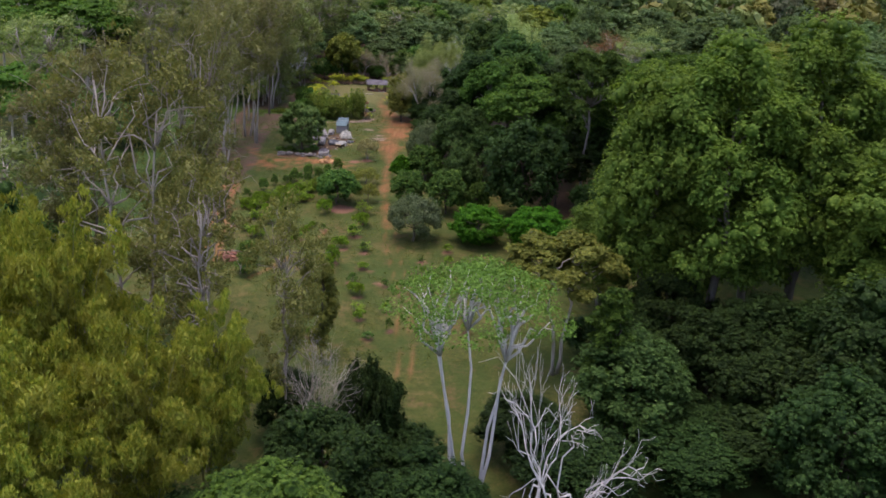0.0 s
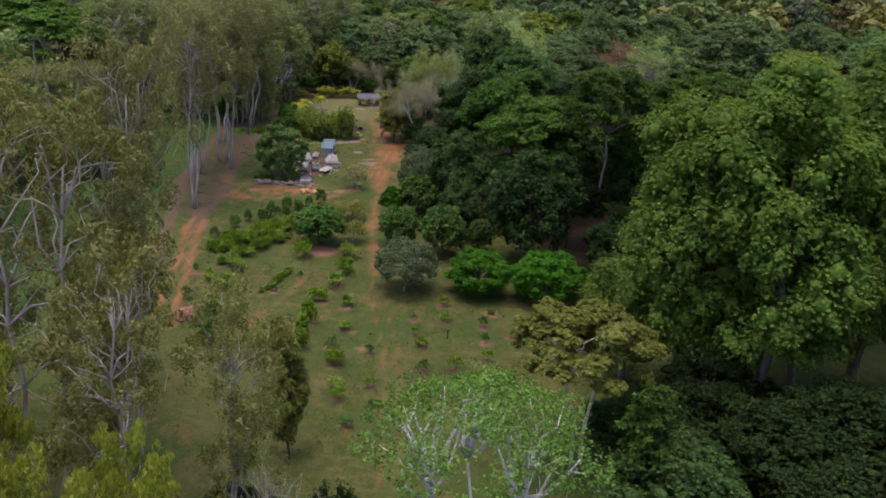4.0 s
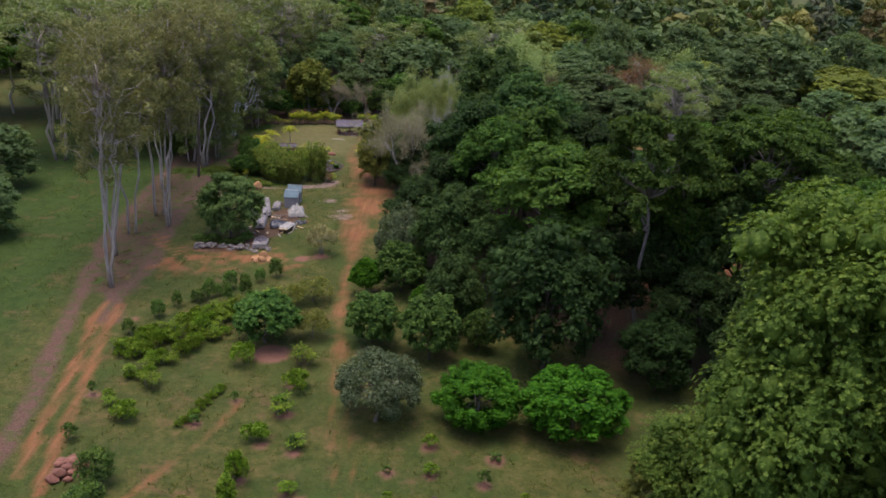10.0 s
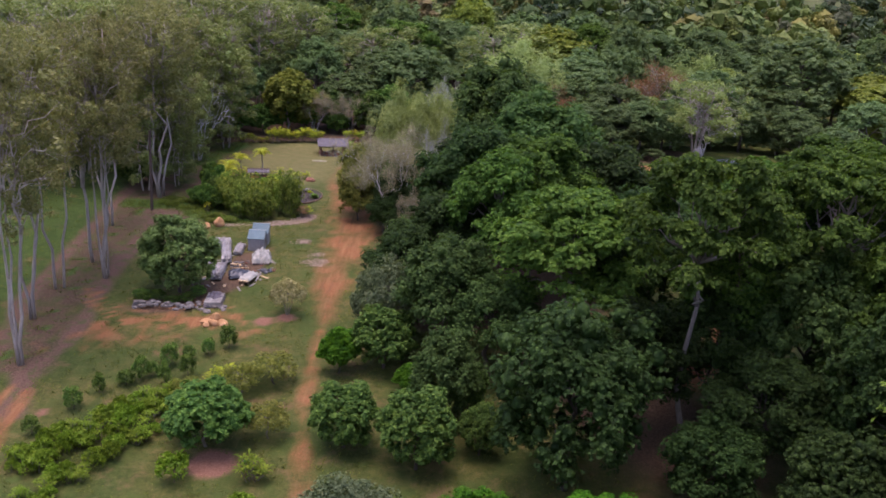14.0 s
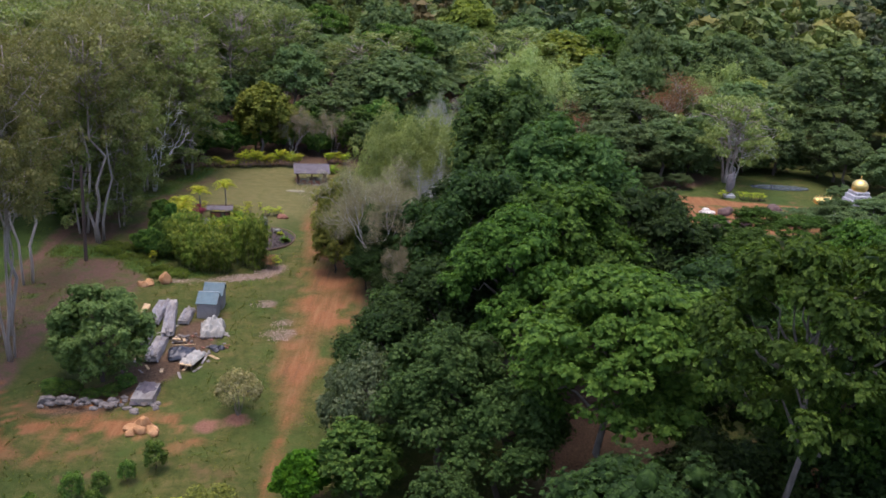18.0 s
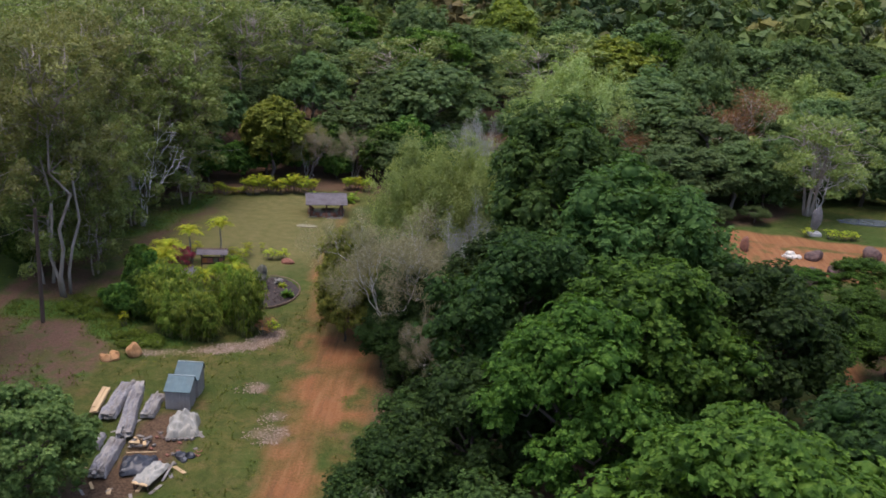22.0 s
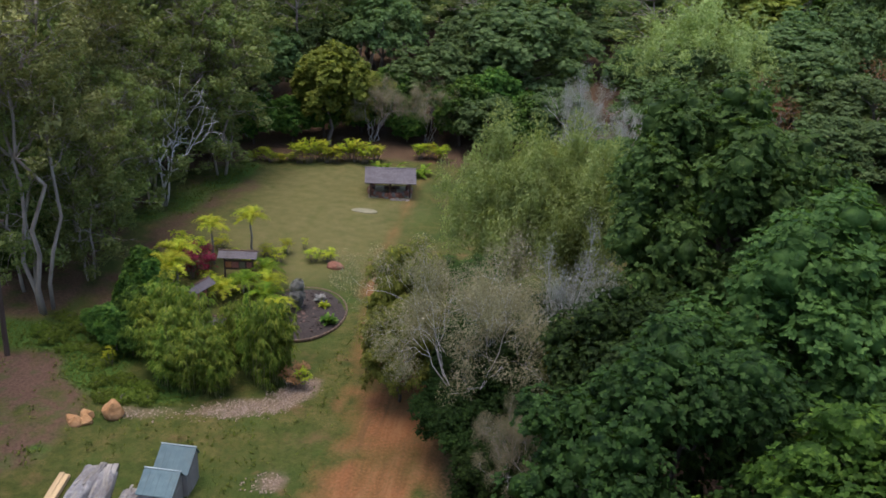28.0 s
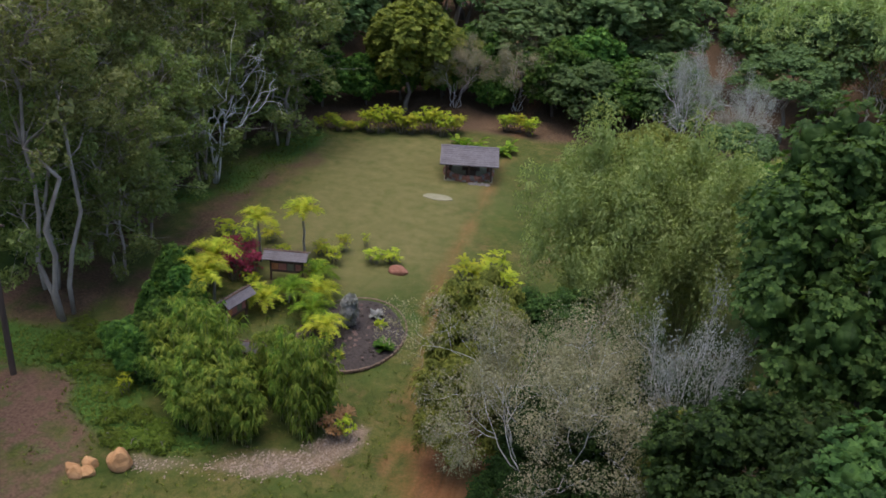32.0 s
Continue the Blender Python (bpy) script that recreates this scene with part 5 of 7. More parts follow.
put(olive_bush, -10.2, 187.6, top=7.4, R=2.7)
put(olive_bush, 0.2, 182, top=10.2, R=1.9)
put(olive_bush, -10.4, 191.4, top=9.8, R=2.9)
put(feather_bamboo, -4.6, 199.8, top=15.8, R=4.8)
put(feather_bamboo, 0.6, 201.4, top=15.2, R=4.8)
put(dark_b, -6.6, 193.6, top=8.4, R=3.2)
put(silver_tree, 0.5, 185, top=15.2, R=3)
put(silver_tree, 0.2, 231, top=15, R=3.4)
put(silver_tree, 5, 232, top=12, R=2.6)
put(rust_tree, 19.6, 248, top=12, R=6)
put(yellow_tree, -28.6, 240.5, top=12.5, R=4.5)
for x, y, top, r in ((-33, 240.5, 6.5, 3), (-30, 243.5, 8, 3.4), (-22, 247, 9, 3.6), (-13.5, 245, 9, 3.5), (-10, 247.5, 10, 4), (-5, 243.5, 8, 3.6), (-37, 238, 7, 3.2), (-41, 232, 6, 3), (-44.5, 226, 6, 3), (-42.5, 214, 5, 2.6), (-45.5, 206, 6, 3), (-43.5, 199, 5, 2.4), (-26, 246, 7, 3), (-20, 244.5, 5.5, 2.6)):
    put(bush_dk, x, y, top=top, R=r, label="green understory bush at the wood's edge")
put(grey_tree, -24, 243.5, top=9, R=4.5)
put(grey_tree, -17.5, 245, top=9, R=4.5)
put(dark_a, -7, 256, top=17, R=9)
put(dark_b, -40, 246, top=14, R=7)
put(feather_bamboo, 15, 256, top=19, R=9, label="tall bamboo clump with light green top")
put(rust_tree, 41, 262, top=16, R=9)
put(dead_tree, -38.4, 216, top=15.6, R=6.5, label="bare white eucalyptus limbs above the crowns")
put(gum_big, 47, 240, top=15, R=8, label="large grey-green tree with bare white limbs")
put(dead_tree, 48, 239.5, top=13, R=6)
for i in range(10):
    put((dark_a, mid_b, mid_a, dark_b)[i % 4], -46 + 10.5 * i + 3 * math.sin(i * 3), 262 + 9 * math.sin(i * 1.9), top=15 + 3 * math.sin(i), R=6.5)
for i, (x, y, top, r, kind) in enumerate((
    (33, 200, 6, 3.5, umbrella), (40, 203, 6.5, 3.5, mid_a), (46, 206, 6, 3.5, umbrella), (43, 196, 7.5, 4, umbrella), (50, 199, 7.5, 4, mid_a), (36, 193, 6.5, 3.5, mid_b), (29, 191, 7, 4, umbrella), (53, 209, 6, 3.5, mid_a), (54, 203, 8.5, 3.8, umbrella), (50.5, 206, 7.5, 3.4, mid_b), (58, 206, 8.5, 4, mid_a), (26, 242, 6, 3.5, dark_a), (32, 244, 7, 4, dark_a), (38, 246, 7, 4, dark_a), (44, 249, 7, 4, dark_a), (52, 248, 7, 4, dark_a), (58, 249, 7, 4, dark_a), (64, 246, 7, 4, dark_a), (23, 238, 5, 3, dark_a), (70, 240, 7, 4, dark_a), (55, 188, 10, 5, umbrella), (27, 206, 5, 3, mid_b), (48, 190, 9, 4.5, umbrella), (56, 194, 9, 4.5, mid_a),
    (25, 234, 9, 5, mid_b), (31, 237, 10, 5.5, dark_b), (36, 239, 11, 5.5, mid_a), (41, 241, 9, 4.5, dark_a), (28, 231, 4, 2.5, mid_b), (33, 233, 3.5, 2.2, dark_a), (38, 234, 3.5, 2.4, mid_b), (66, 240, 9, 5, mid_b), (70, 232, 9, 5, dark_b), (60, 226, 4.5, 2.5, dark_a),
    (30, 182, 8.5, 4, umbrella), (36, 185, 6.5, 4, mid_a), (38, 176, 9.5, 5, umbrella), (46, 187, 7, 4.5, umbrella), (26, 197, 5, 3.5, mid_b), (44, 247, 11, 5, mid_b), (57, 247, 11, 5, dark_b), (66, 244, 10, 5, mid_a), (38, 240, 8, 4, dark_b), (38, 152, 21, 8, umbrella), (47, 154, 20.5, 8, mid_a), (58, 150, 18, 8, mid_b), (24, 176, 11, 5, mid_a), (27, 163, 11, 5, mid_b), (42, 178, 8, 4, umbrella), (52, 176, 10, 5, mid_a), (62, 170, 14, 7, mid_b),
    (60, 132, 19, 8, mid_b), (58, 112, 20, 9, mid_a), (50, 102, 20, 8, big_lobed2), (26, 236, 11, 5.5, mid_b), (33, 245, 13, 7, mid_a), (28, 255, 14, 7, dark_b), (50, 256, 13, 6, mid_a), (60, 262, 14, 7, dark_b), (70, 255, 13, 7, mid_b),
    (78, 240, 13, 7, mid_a), (88, 255, 14, 8, yellow_tree), (82, 222, 14, 7, mid_b), (95, 230, 15, 8, dark_b), (78, 195, 14, 7, mid_a), (92, 200, 15, 8, mid_b), (72, 178, 15, 7, dark_b), (108, 245, 15, 9, mid_a), (112, 215, 15, 9, dark_b), (84, 165, 17, 8, mid_b), (74, 150, 18, 8, umbrella),
    (-26, 247, 9, 4.5, olive_bush), (-18, 250, 12, 6, dark_b), (-34, 254, 13, 6, mid_a), (-2, 244, 9, 5, dark_a), (10, 246, 11, 5.5, mid_a), (4, 226, 9, 4.5, mid_b), (-2, 228, 7, 4, olive_bush), (9, 221, 8, 4.5, olive_bush), (-10, 243, 8, 4.5, dark_a), (18, 226, 9, 5, mid_b),
    (33, 66, 3, 6, deep_a), (40, 76, 8, 7, deep_a), (42, 60, -2, 6, deep_a), (32, 56, -5, 5, deep_a), (22, 50, -8, 4, deep_a), (-40, 76, 12, 6, dark_a), (-44, 90, 14, 6, gums[0]), (-8, 75, -5, 2, dark_a), (8, 73, -3, 4, deep_a))):
    put(kind, x, y, top=top, R=r)
# ---------- far-left layered trees ----------
for x, y, top, r in ((-80, 240, 18, 9), (-77, 258, 21, 9), (-86, 248, 17, 9), (-92, 228, 15, 9), (-82, 180, 9, 8), (-75, 160, 6, 7), (-84, 228, 15, 8), (-70, 150, 10, 8), (-82, 170, 20, 10), (-75, 190, 21, 10), (-95, 190, 20, 10), (-88, 215, 22, 11), (-74, 225, 22, 10), (-60, 125, 16, 8), (-105, 230, 22, 11), (-110, 205, 20, 11)):
    put(feathery, x, y, top=top, R=r)


# ---------- trees beyond the clearing ----------
rf = np.random.default_rng(77)
row_y = 268.0
while row_y < 345:
    tx = -0.5 * row_y
    while tx < 0.52 * row_y:
        jx, jy = tx + rf.uniform(-3, 3), row_y + rf.uniform(-4, 4)
        tx += rf.uniform(11, 19)
        if -85 < jx < 22 and jy < 280:
            continue
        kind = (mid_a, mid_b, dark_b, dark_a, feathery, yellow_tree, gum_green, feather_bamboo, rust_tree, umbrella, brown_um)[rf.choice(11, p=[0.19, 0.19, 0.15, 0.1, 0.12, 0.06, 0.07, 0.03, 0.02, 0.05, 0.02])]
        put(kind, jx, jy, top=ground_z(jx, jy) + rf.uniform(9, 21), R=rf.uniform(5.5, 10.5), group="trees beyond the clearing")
    row_y += 12


# ---------- far woods ----------
def far_woods():
    rng = np.random.default_rng(5)
    tone = np.array([[0.085, 0.145, 0.045], [0.06, 0.105, 0.04], [0.12, 0.175, 0.05], [0.04, 0.075, 0.035], [0.17, 0.185, 0.055], [0.13, 0.12, 0.055], [0.2, 0.14, 0.08], [0.09, 0.115, 0.07]])
    share = [0.25, 0.22, 0.15, 0.16, 0.08, 0.07, 0.02, 0.05]
    P, Rr, T = [], [], []
    y = 262.0
    while y < 640:
        half = 0.5 * y + 20
        gap = 12.5 + (y - 270) * 0.024
        x = -half
        while x < half:
            tx, ty = x + rng.uniform(-3.5, 3.5), y + rng.uniform(-3.5, 3.5)
            x += gap
            if ty < 345 and abs(tx) < 0.5 * ty + 5:
                continue
            H, r = rng.uniform(6, 24), rng.uniform(4.0, 11.0)
            col = tone[rng.choice(8, p=share)] * rng.uniform(0.75, 1.25)
            n = 14 if y < 400 else 9
            d = ball_directions(rng, n, -0.2)
            z0 = np.interp(ty, HEIGHT_Y, HEIGHT_Z)
            P.append(np.array([tx, ty, z0 + H * 0.62]) + d * [r * 0.75, r * 0.75, H * 0.33])
            Rr.append(r * rng.uniform(0.26, 0.5, (n, 1)) * np.array([1, 1, 0.8]))
            T.append(np.repeat(col[None], n, 0))
        y += gap * 0.9
    P, Rr, T = np.vstack(P), np.vstack(Rr), np.vstack(T)
    per = 20
    v, f = foliage(rng, P, Rr, P - [0, 0, 3], per, 0.8, 0.45, 0.1, 0.8, 0.6, level=1, cover=0.3)
    tints = np.vstack([np.repeat(T, per * 4, 0), np.repeat(T, 3 * len(ICO[1][1]), 0)])
    tagged(new("far_woods", mesh_from("far_woods", v, f, LEAF["far"], tints)), "mixed green woods covering the distance", "woods", "", "stuff")


far_woods()


# ---------- building helpers ----------
def part(name, bm, mat, parent, label=""):
    me = bpy.data.meshes.new(name)
    bm.to_mesh(me)
    bm.free()
    me.materials.append(mat)
    ob = new(name, me)
    if parent:
        ob.parent = parent
    return tagged(ob, label)


def box(sx, sy, sz, at=(0, 0, 0), bevel=0.02, turn=(0, 0, 0), bm=None):
    """A box with eased edges; at is the middle of its underside."""
    b = bm or bmesh.new()
    got = bmesh.ops.create_cube(b, size=1)["verts"]
    bmesh.ops.scale(b, vec=(sx, sy, sz), verts=got)
    if bevel:
        edges = list({e for v in got for e in v.link_edges})
        got = bmesh.ops.bevel(b, geom=edges, offset=min(bevel, 0.3 * min(sx, sy, sz)), segments=1, affect="EDGES")["verts"]
        got = list({v for v in got})
    bmesh.ops.transform(b, matrix=pose(*at, *turn) @ Matrix.Translation((0, 0, sz / 2)), verts=got)
    return b


def roof_slab(width, a, b, thick=0.06, over=0.0):
    """A sloping slab along x, from the point a=(y, z) to b=(y, z)."""
    bm = bmesh.new()
    (ay, az), (by, bz) = a, b
    ring = []
    for x in (-width / 2 - over, width / 2 + over):
        ring.append([bm.verts.new((x, y, z)) for y, z in ((ay, az), (by, bz), (by, bz + thick), (ay, az + thick))])
    for i in range(4):
        j = (i + 1) % 4
        bm.faces.new((ring[0][i], ring[0][j], ring[1][j], ring[1][i]))
    bm.faces.new(ring[0][::-1])
    bm.faces.new(ring[1])
    bmesh.ops.recalc_face_normals(bm, faces=bm.faces)
    return bm


def rod(p, q, r0, r1=None, sides=8):
    v, f = tube([p, q], [r0, r1 or r0], sides)
    bm = bmesh.new()
    vs = [bm.verts.new(x) for x in v]
    for q_ in f:
        bm.faces.new([vs[i] for i in q_])
    return bm


def lump(seed, sx, sy, sz, rough=0.18, level=3, flat=0.35, at=(0, 0, 0)):
    """A boulder: a ball cut and dented, flattened below."""
    rng = np.random.default_rng(seed)
    v = ICO[level][0].copy()
    for k in range(9):
        d = unit(rng.normal(size=3))
        cut = rng.uniform(0.62, 0.92)
        h = v @ d
        v -= np.outer(np.maximum(0, h - cut), d) * 0.9
    v *= 1 + rough * 0.4 * rng.normal(size=(len(v), 1)) * 0.4
    v[:, 2] = np.maximum(v[:, 2], -flat)
    v = (v + [0, 0, flat]) * [sx, sy, sz] + np.array(at)
    bm = bmesh.new()
    vs = [bm.verts.new(x) for x in v]
    for f in ICO[level][1]:
        bm.faces.new([vs[i] for i in f])
    return bm


def drape(sx, sy, height, seed, folds=0.06, n=18, at=(0, 0, 0), peak=None, skirt=0.02):
    """A cloth or sheet laid over goods: flat-topped or peaked, falling steeply to the ground, with folds."""
    rng = np.random.default_rng(seed)
    bm = bmesh.new()
    ph = rng.uniform(0, 6.28, 6)
    grid = []
    for j in range(n + 1):
        row = []
        for i in range(n + 1):
            u, w = 2 * i / n - 1, 2 * j / n - 1
            edge = max(abs(u), abs(w))
            fall = min(1.0, max(0.0, (1 - edge) / 0.2))
            z = height * (fall ** 0.5)
            if peak:
                z *= 1 - 0.55 * min(1, math.hypot(u - peak[0], w - peak[1]))
            z += folds * (math.sin(u * 9 + ph[0] + 2 * math.sin(w * 4 + ph[1])) + math.sin(w * 11 + ph[2] + 2 * math.sin(u * 5 + ph[3]))) * (0.4 + 0.6 * fall)
            k = 1 + 0.05 * math.sin(7 * math.atan2(w, u) + ph[4])
            row.append(bm.verts.new((at[0] + u * sx / 2 * k, at[1] + w * sy / 2 * k, at[2] + max(z, skirt))))
        grid.append(row)
    for j in range(n):
        for i in range(n):
            bm.faces.new((grid[j][i], grid[j][i + 1], grid[j + 1][i + 1], grid[j + 1][i]))
    base = [bm.verts.new((at[0] + a * sx * 0.48, at[1] + b * sy * 0.48, at[2] - 0.05)) for a, b in ((-1, -1), (1, -1), (1, 1), (-1, 1))]
    bm.faces.new(base[::-1])
    for f in bm.faces:
        f.smooth = True
    return bm


def stand(name, label, category, x, y, turn=0.0, group="", sink=0.0):
    ob = thing(name, label, category, group)
    ob.matrix_basis = pose(x, y, ground_z(x, y) - sink, 0, 0, turn)
    return ob


MAT = {
    "shed_wall": plain_material("painted_grey_board", (0.2, 0.2, 0.21), (0.27, 0.265, 0.27), 1.5, 0.75, bump=0.1, stain=(0.16, 0.14, 0.13)),
    "shed_roof": plain_material("teal_sheet_roof", (0.06, 0.105, 0.125), (0.095, 0.15, 0.17), 2.5, 0.75, bump=0.1, stain=(0.09, 0.12, 0.125)),
    "ridge_trim": plain_material("pale_ridge_cap", (0.2, 0.25, 0.27), (0.28, 0.33, 0.35), 4, 0.5, bump=0.05),
    "old_wood": plain_material("weathered_grey_wood", (0.16, 0.145, 0.135), (0.34, 0.32, 0.3), 3, 0.85, stretch=(1, 0.12, 1), stain=(0.1, 0.085, 0.075)),
    "new_wood": plain_material("pale_sawn_wood", (0.36, 0.25, 0.13), (0.55, 0.4, 0.23), 3, 0.8, stretch=(1, 0.12, 1)),
    "brown_wood": plain_material("stained_brown_wood", (0.055, 0.03, 0.022), (0.12, 0.07, 0.05), 3, 0.7, stretch=(1, 1, 0.15)),
    "tarp_grey": plain_material("grey_plastic_sheet", (0.12, 0.117, 0.122), (0.3, 0.29, 0.3), 2.6, 0.75, bump=1.0, stain=(0.13, 0.11, 0.1)),
    "tarp_dusk": plain_material("dusty_dark_sheet", (0.05, 0.045, 0.06), (0.13, 0.11, 0.12), 1.6, 0.85, bump=0.8, stain=(0.15, 0.12, 0.08)),
    "tarp_white": plain_material("pale_canvas", (0.2, 0.2, 0.18), (0.33, 0.32, 0.29), 1.6, 0.7, bump=0.4, stain=(0.2, 0.19, 0.16)),
    "tarp_dark": plain_material("black_plastic_sheet", (0.012, 0.014, 0.02), (0.04, 0.045, 0.06), 1.5, 0.4, bump=0.4, stain=(0.1, 0.1, 0.11)),
    "orange_rock": plain_material("orange_rock", (0.28, 0.13, 0.05), (0.46, 0.27, 0.13), 1.6, 0.9, bump=0.6, stain=(0.2, 0.11, 0.06)),
    "dark_rock": plain_material("dark_red_rock", (0.05, 0.03, 0.027), (0.13, 0.08, 0.07), 1.4, 0.9, bump=0.6),
    "red_rock": plain_material("red_brown_rock", (0.13, 0.05, 0.035), (0.24, 0.11, 0.07), 2, 0.9, bump=0.6),
    "grey_rock": plain_material("grey_stone", (0.09, 0.078, 0.072), (0.21, 0.187, 0.172), 3, 0.9, bump=0.6),
    "white_rock": plain_material("white_rubble", (0.42, 0.39, 0.34), (0.6, 0.57, 0.5), 5, 0.9, bump=0.6),
    "shingle": plain_material("dark_purple_grey_roofing", (0.075, 0.065, 0.075), (0.125, 0.11, 0.125), 4, 0.7, bump=0.2, stain=(0.06, 0.05, 0.055)),
    "mulch": plain_material("dark_lava_mulch", (0.006, 0.004, 0.004), (0.05, 0.036, 0.032), 9, 0.95, bump=1.0),
    "edge_brick": plain_material("brown_edging_stone", (0.09, 0.06, 0.042), (0.17, 0.115, 0.085), 3, 0.9),
    "pole_wood": plain_material("dark_tarred_pole", (0.03, 0.02, 0.016), (0.075, 0.05, 0.04), 4, 0.85, stretch=(1, 1, 0.1)),
    "gold": plain_material("gilded_metal", (0.75, 0.5, 0.12), (0.95, 0.72, 0.28), 6, 0.35, 0.85, bump=0.2),
    "granite": plain_material("pale_carved_granite", (0.28, 0.28, 0.3), (0.5, 0.49, 0.5), 6, 0.8, bump=0.6),
    "flat_roof": plain_material("grey_roof_deck", (0.16, 0.15, 0.17), (0.24, 0.22, 0.25), 2, 0.85),
    "white_wall": plain_material("white_plaster", (0.6, 0.6, 0.62), (0.78, 0.77, 0.76), 2, 0.7),
    "concrete": plain_material("pale_concrete", (0.13, 0.125, 0.08), (0.22, 0.2, 0.13), 4, 0.9),
    "poster": plain_material("orange_poster_paper", (0.45, 0.14, 0.05), (0.65, 0.3, 0.12), 5, 0.7, bump=0),
    "picture": plain_material("dull_red_picture", (0.3, 0.05, 0.06), (0.4, 0.2, 0.15), 8, 0.7, bump=0),
    "black_stone": plain_material("dark_carved_stone", (0.05, 0.05, 0.055), (0.13, 0.125, 0.13), 5, 0.8, bump=0.5),
    "palm_stem": plain_material("palm_stem", (0.14, 0.12, 0.1), (0.25, 0.23, 0.2), 6, 0.85, stretch=(1, 1, 2)),
}


def water_material():
    m, n, out = material("pond_water")
    p = node(n, "ShaderNodeBsdfPrincipled", Roughness=0.06)
    # Base colour lightened to stand in for the sky's reflection.
    p.inputs["Base Color"].default_value = (0.1, 0.12, 0.13, 1)
    b = node(n, "ShaderNodeBump", Strength=0.15, Distance=0.05)
    n.links.new(noised(n, 3, 3), b.inputs["Height"])
    n.links.new(b.outputs[0], p.inputs["Normal"])
    n.links.new(p.outputs[0], out.inputs[0])
    return m


# ---------- timber yard ----------
def garden_shed(x, y, turn, w=2.15, d=1.75, wall=1.55, ridge=2.25):
    ob = stand("garden_shed", "small grey garden shed with teal sheet roof", "shed", x, y, turn, "pair of sheds", 0.03)
    b = bmesh.new()
    back = d * 0.32
    prof = [(-d / 2, 0), (d / 2, 0), (d / 2, wall + 0.25), (back, ridge - 0.05), (-d / 2, wall)]
    ends = [[b.verts.new((sx, py, pz)) for py, pz in prof] for sx in (-w / 2, w / 2)]
    for i in range(5):
        j = (i + 1) % 5
        b.faces.new((ends[0][i], ends[0][j], ends[1][j], ends[1][i]))
    b.faces.new(ends[0][::-1])
    b.faces.new(ends[1])
    bmesh.ops.recalc_face_normals(b, faces=b.faces)
    part("wall", b, MAT["shed_wall"], ob)
    for sx in np.arange(-w / 2 + 0.27, w / 2 - 0.1, 0.27):
        part("batten", box(0.025, 0.03, wall - 0.04, (sx, -d / 2 - 0.012, 0.02), 0), MAT["shed_wall"], ob)
    front = part("roof_panel", roof_slab(w, (-d / 2 - 0.12, wall - 0.06), (back, ridge - 0.03), 0.045, 0.08), MAT["shed_roof"], ob)
    for sx in np.arange(-w / 2, w / 2 + 0.01, 0.3):
        r = roof_slab(0.04, (-d / 2 - 0.11, wall - 0.015), (back, ridge + 0.015), 0.02)
        bmesh.ops.translate(r, vec=(sx, 0, 0), verts=r.verts)
        part("roof_rib", r, MAT["shed_roof"], front)
    part("roof_panel", roof_slab(w, (back, ridge - 0.03), (d / 2 + 0.1, wall + 0.18), 0.045, 0.08), MAT["shed_roof"], ob)
    part("ridge_cap", box(w + 0.18, 0.1, 0.05, (0, back, ridge + 0.01), 0.015), MAT["ridge_trim"], ob, "pale ridge cap")
    part("door", box(0.75, 0.03, wall - 0.2, (w / 2 + 0.005, 0, 0.05), 0.01, (0, 0, 90)), MAT["shed_wall"], ob)
    return ob


garden_shed(-20.7, 175.1, 1, w=1.85, d=1.5)
garden_shed(-20.6, 177.0, 1, w=1.85, d=1.6, ridge=2.35)


def board_stack(x, y, turn, length, width, layers, mat="old_wood", sheet=None, seed=0, label="stack of weathered grey boards on bearers"):
    rng = np.random.default_rng(seed)
    ob = stand("board_stack", label, "timber stack", x, y, turn, "timber stacks")
    for k in (-0.35, 0, 0.35):
        part("bearer", box(width, 0.12, 0.14, (0, k * length, -0.04), 0.01), MAT["old_wood"], ob)
    for j in range(layers):
        n = max(2, int(width / 0.26))
        for i in range(n):
            ln = length * rng.uniform(0.82, 1.0)
            part("board", box(width / n - 0.015, ln, 0.09, (-width / 2 + (i + 0.5) * width / n, rng.uniform(-0.5, 0.5) * (length - ln), 0.1 + j * 0.1), 0.008, (0, 0, rng.uniform(-0.6, 0.6))), MAT[mat], ob)
    if sheet:
        part("sheet", drape(width + 0.2, length * 0.93, 0.1 + layers * 0.1 + 0.06, seed + 7, 0.05, 30, (0, 0, 0.0)), MAT[sheet], ob, "wrinkled grey plastic sheet")
        for i in range(7):
            part("scrap_board", box(0.14, rng.uniform(0.8, 2.0), 0.04, (rng.uniform(-0.35, 0.35) * width, rng.uniform(-0.4, 0.4) * length, 0.16 + layers * 0.1), 0.005, (0, rng.uniform(-3, 3), rng.uniform(-12, 12))), MAT["old_wood"], ob)
    return ob


board_stack(-25.4, 174.9, 4, 5.8, 1.0, 4, sheet="tarp_grey", seed=1, label="long board stack under wrinkled grey sheet")
board_stack(-24.0, 173.8, 13, 8.4, 0.95, 4, sheet="tarp_grey", seed=2, label="long board stack under wrinkled grey sheet")
board_stack(-22.6, 174.4, 3, 3.4, 0.9, 3, sheet="tarp_grey", seed=3, label="short board stack under grey sheet")
board_stack(-23.4, 167.7, 4, 4.9, 1.05, 4, sheet="tarp_grey", seed=4, label="weathered board stack under grey sheet")
board_stack(-24.9, 169.4, 5, 1.8, 0.8, 3, sheet="tarp_grey", seed=5, label="short board stack under grey sheet")
board_stack(-26.7, 174.6, 8, 4.0, 0.6, 3, "new_wood", seed=6, label="stack of pale sawn planks beside grey stacks")

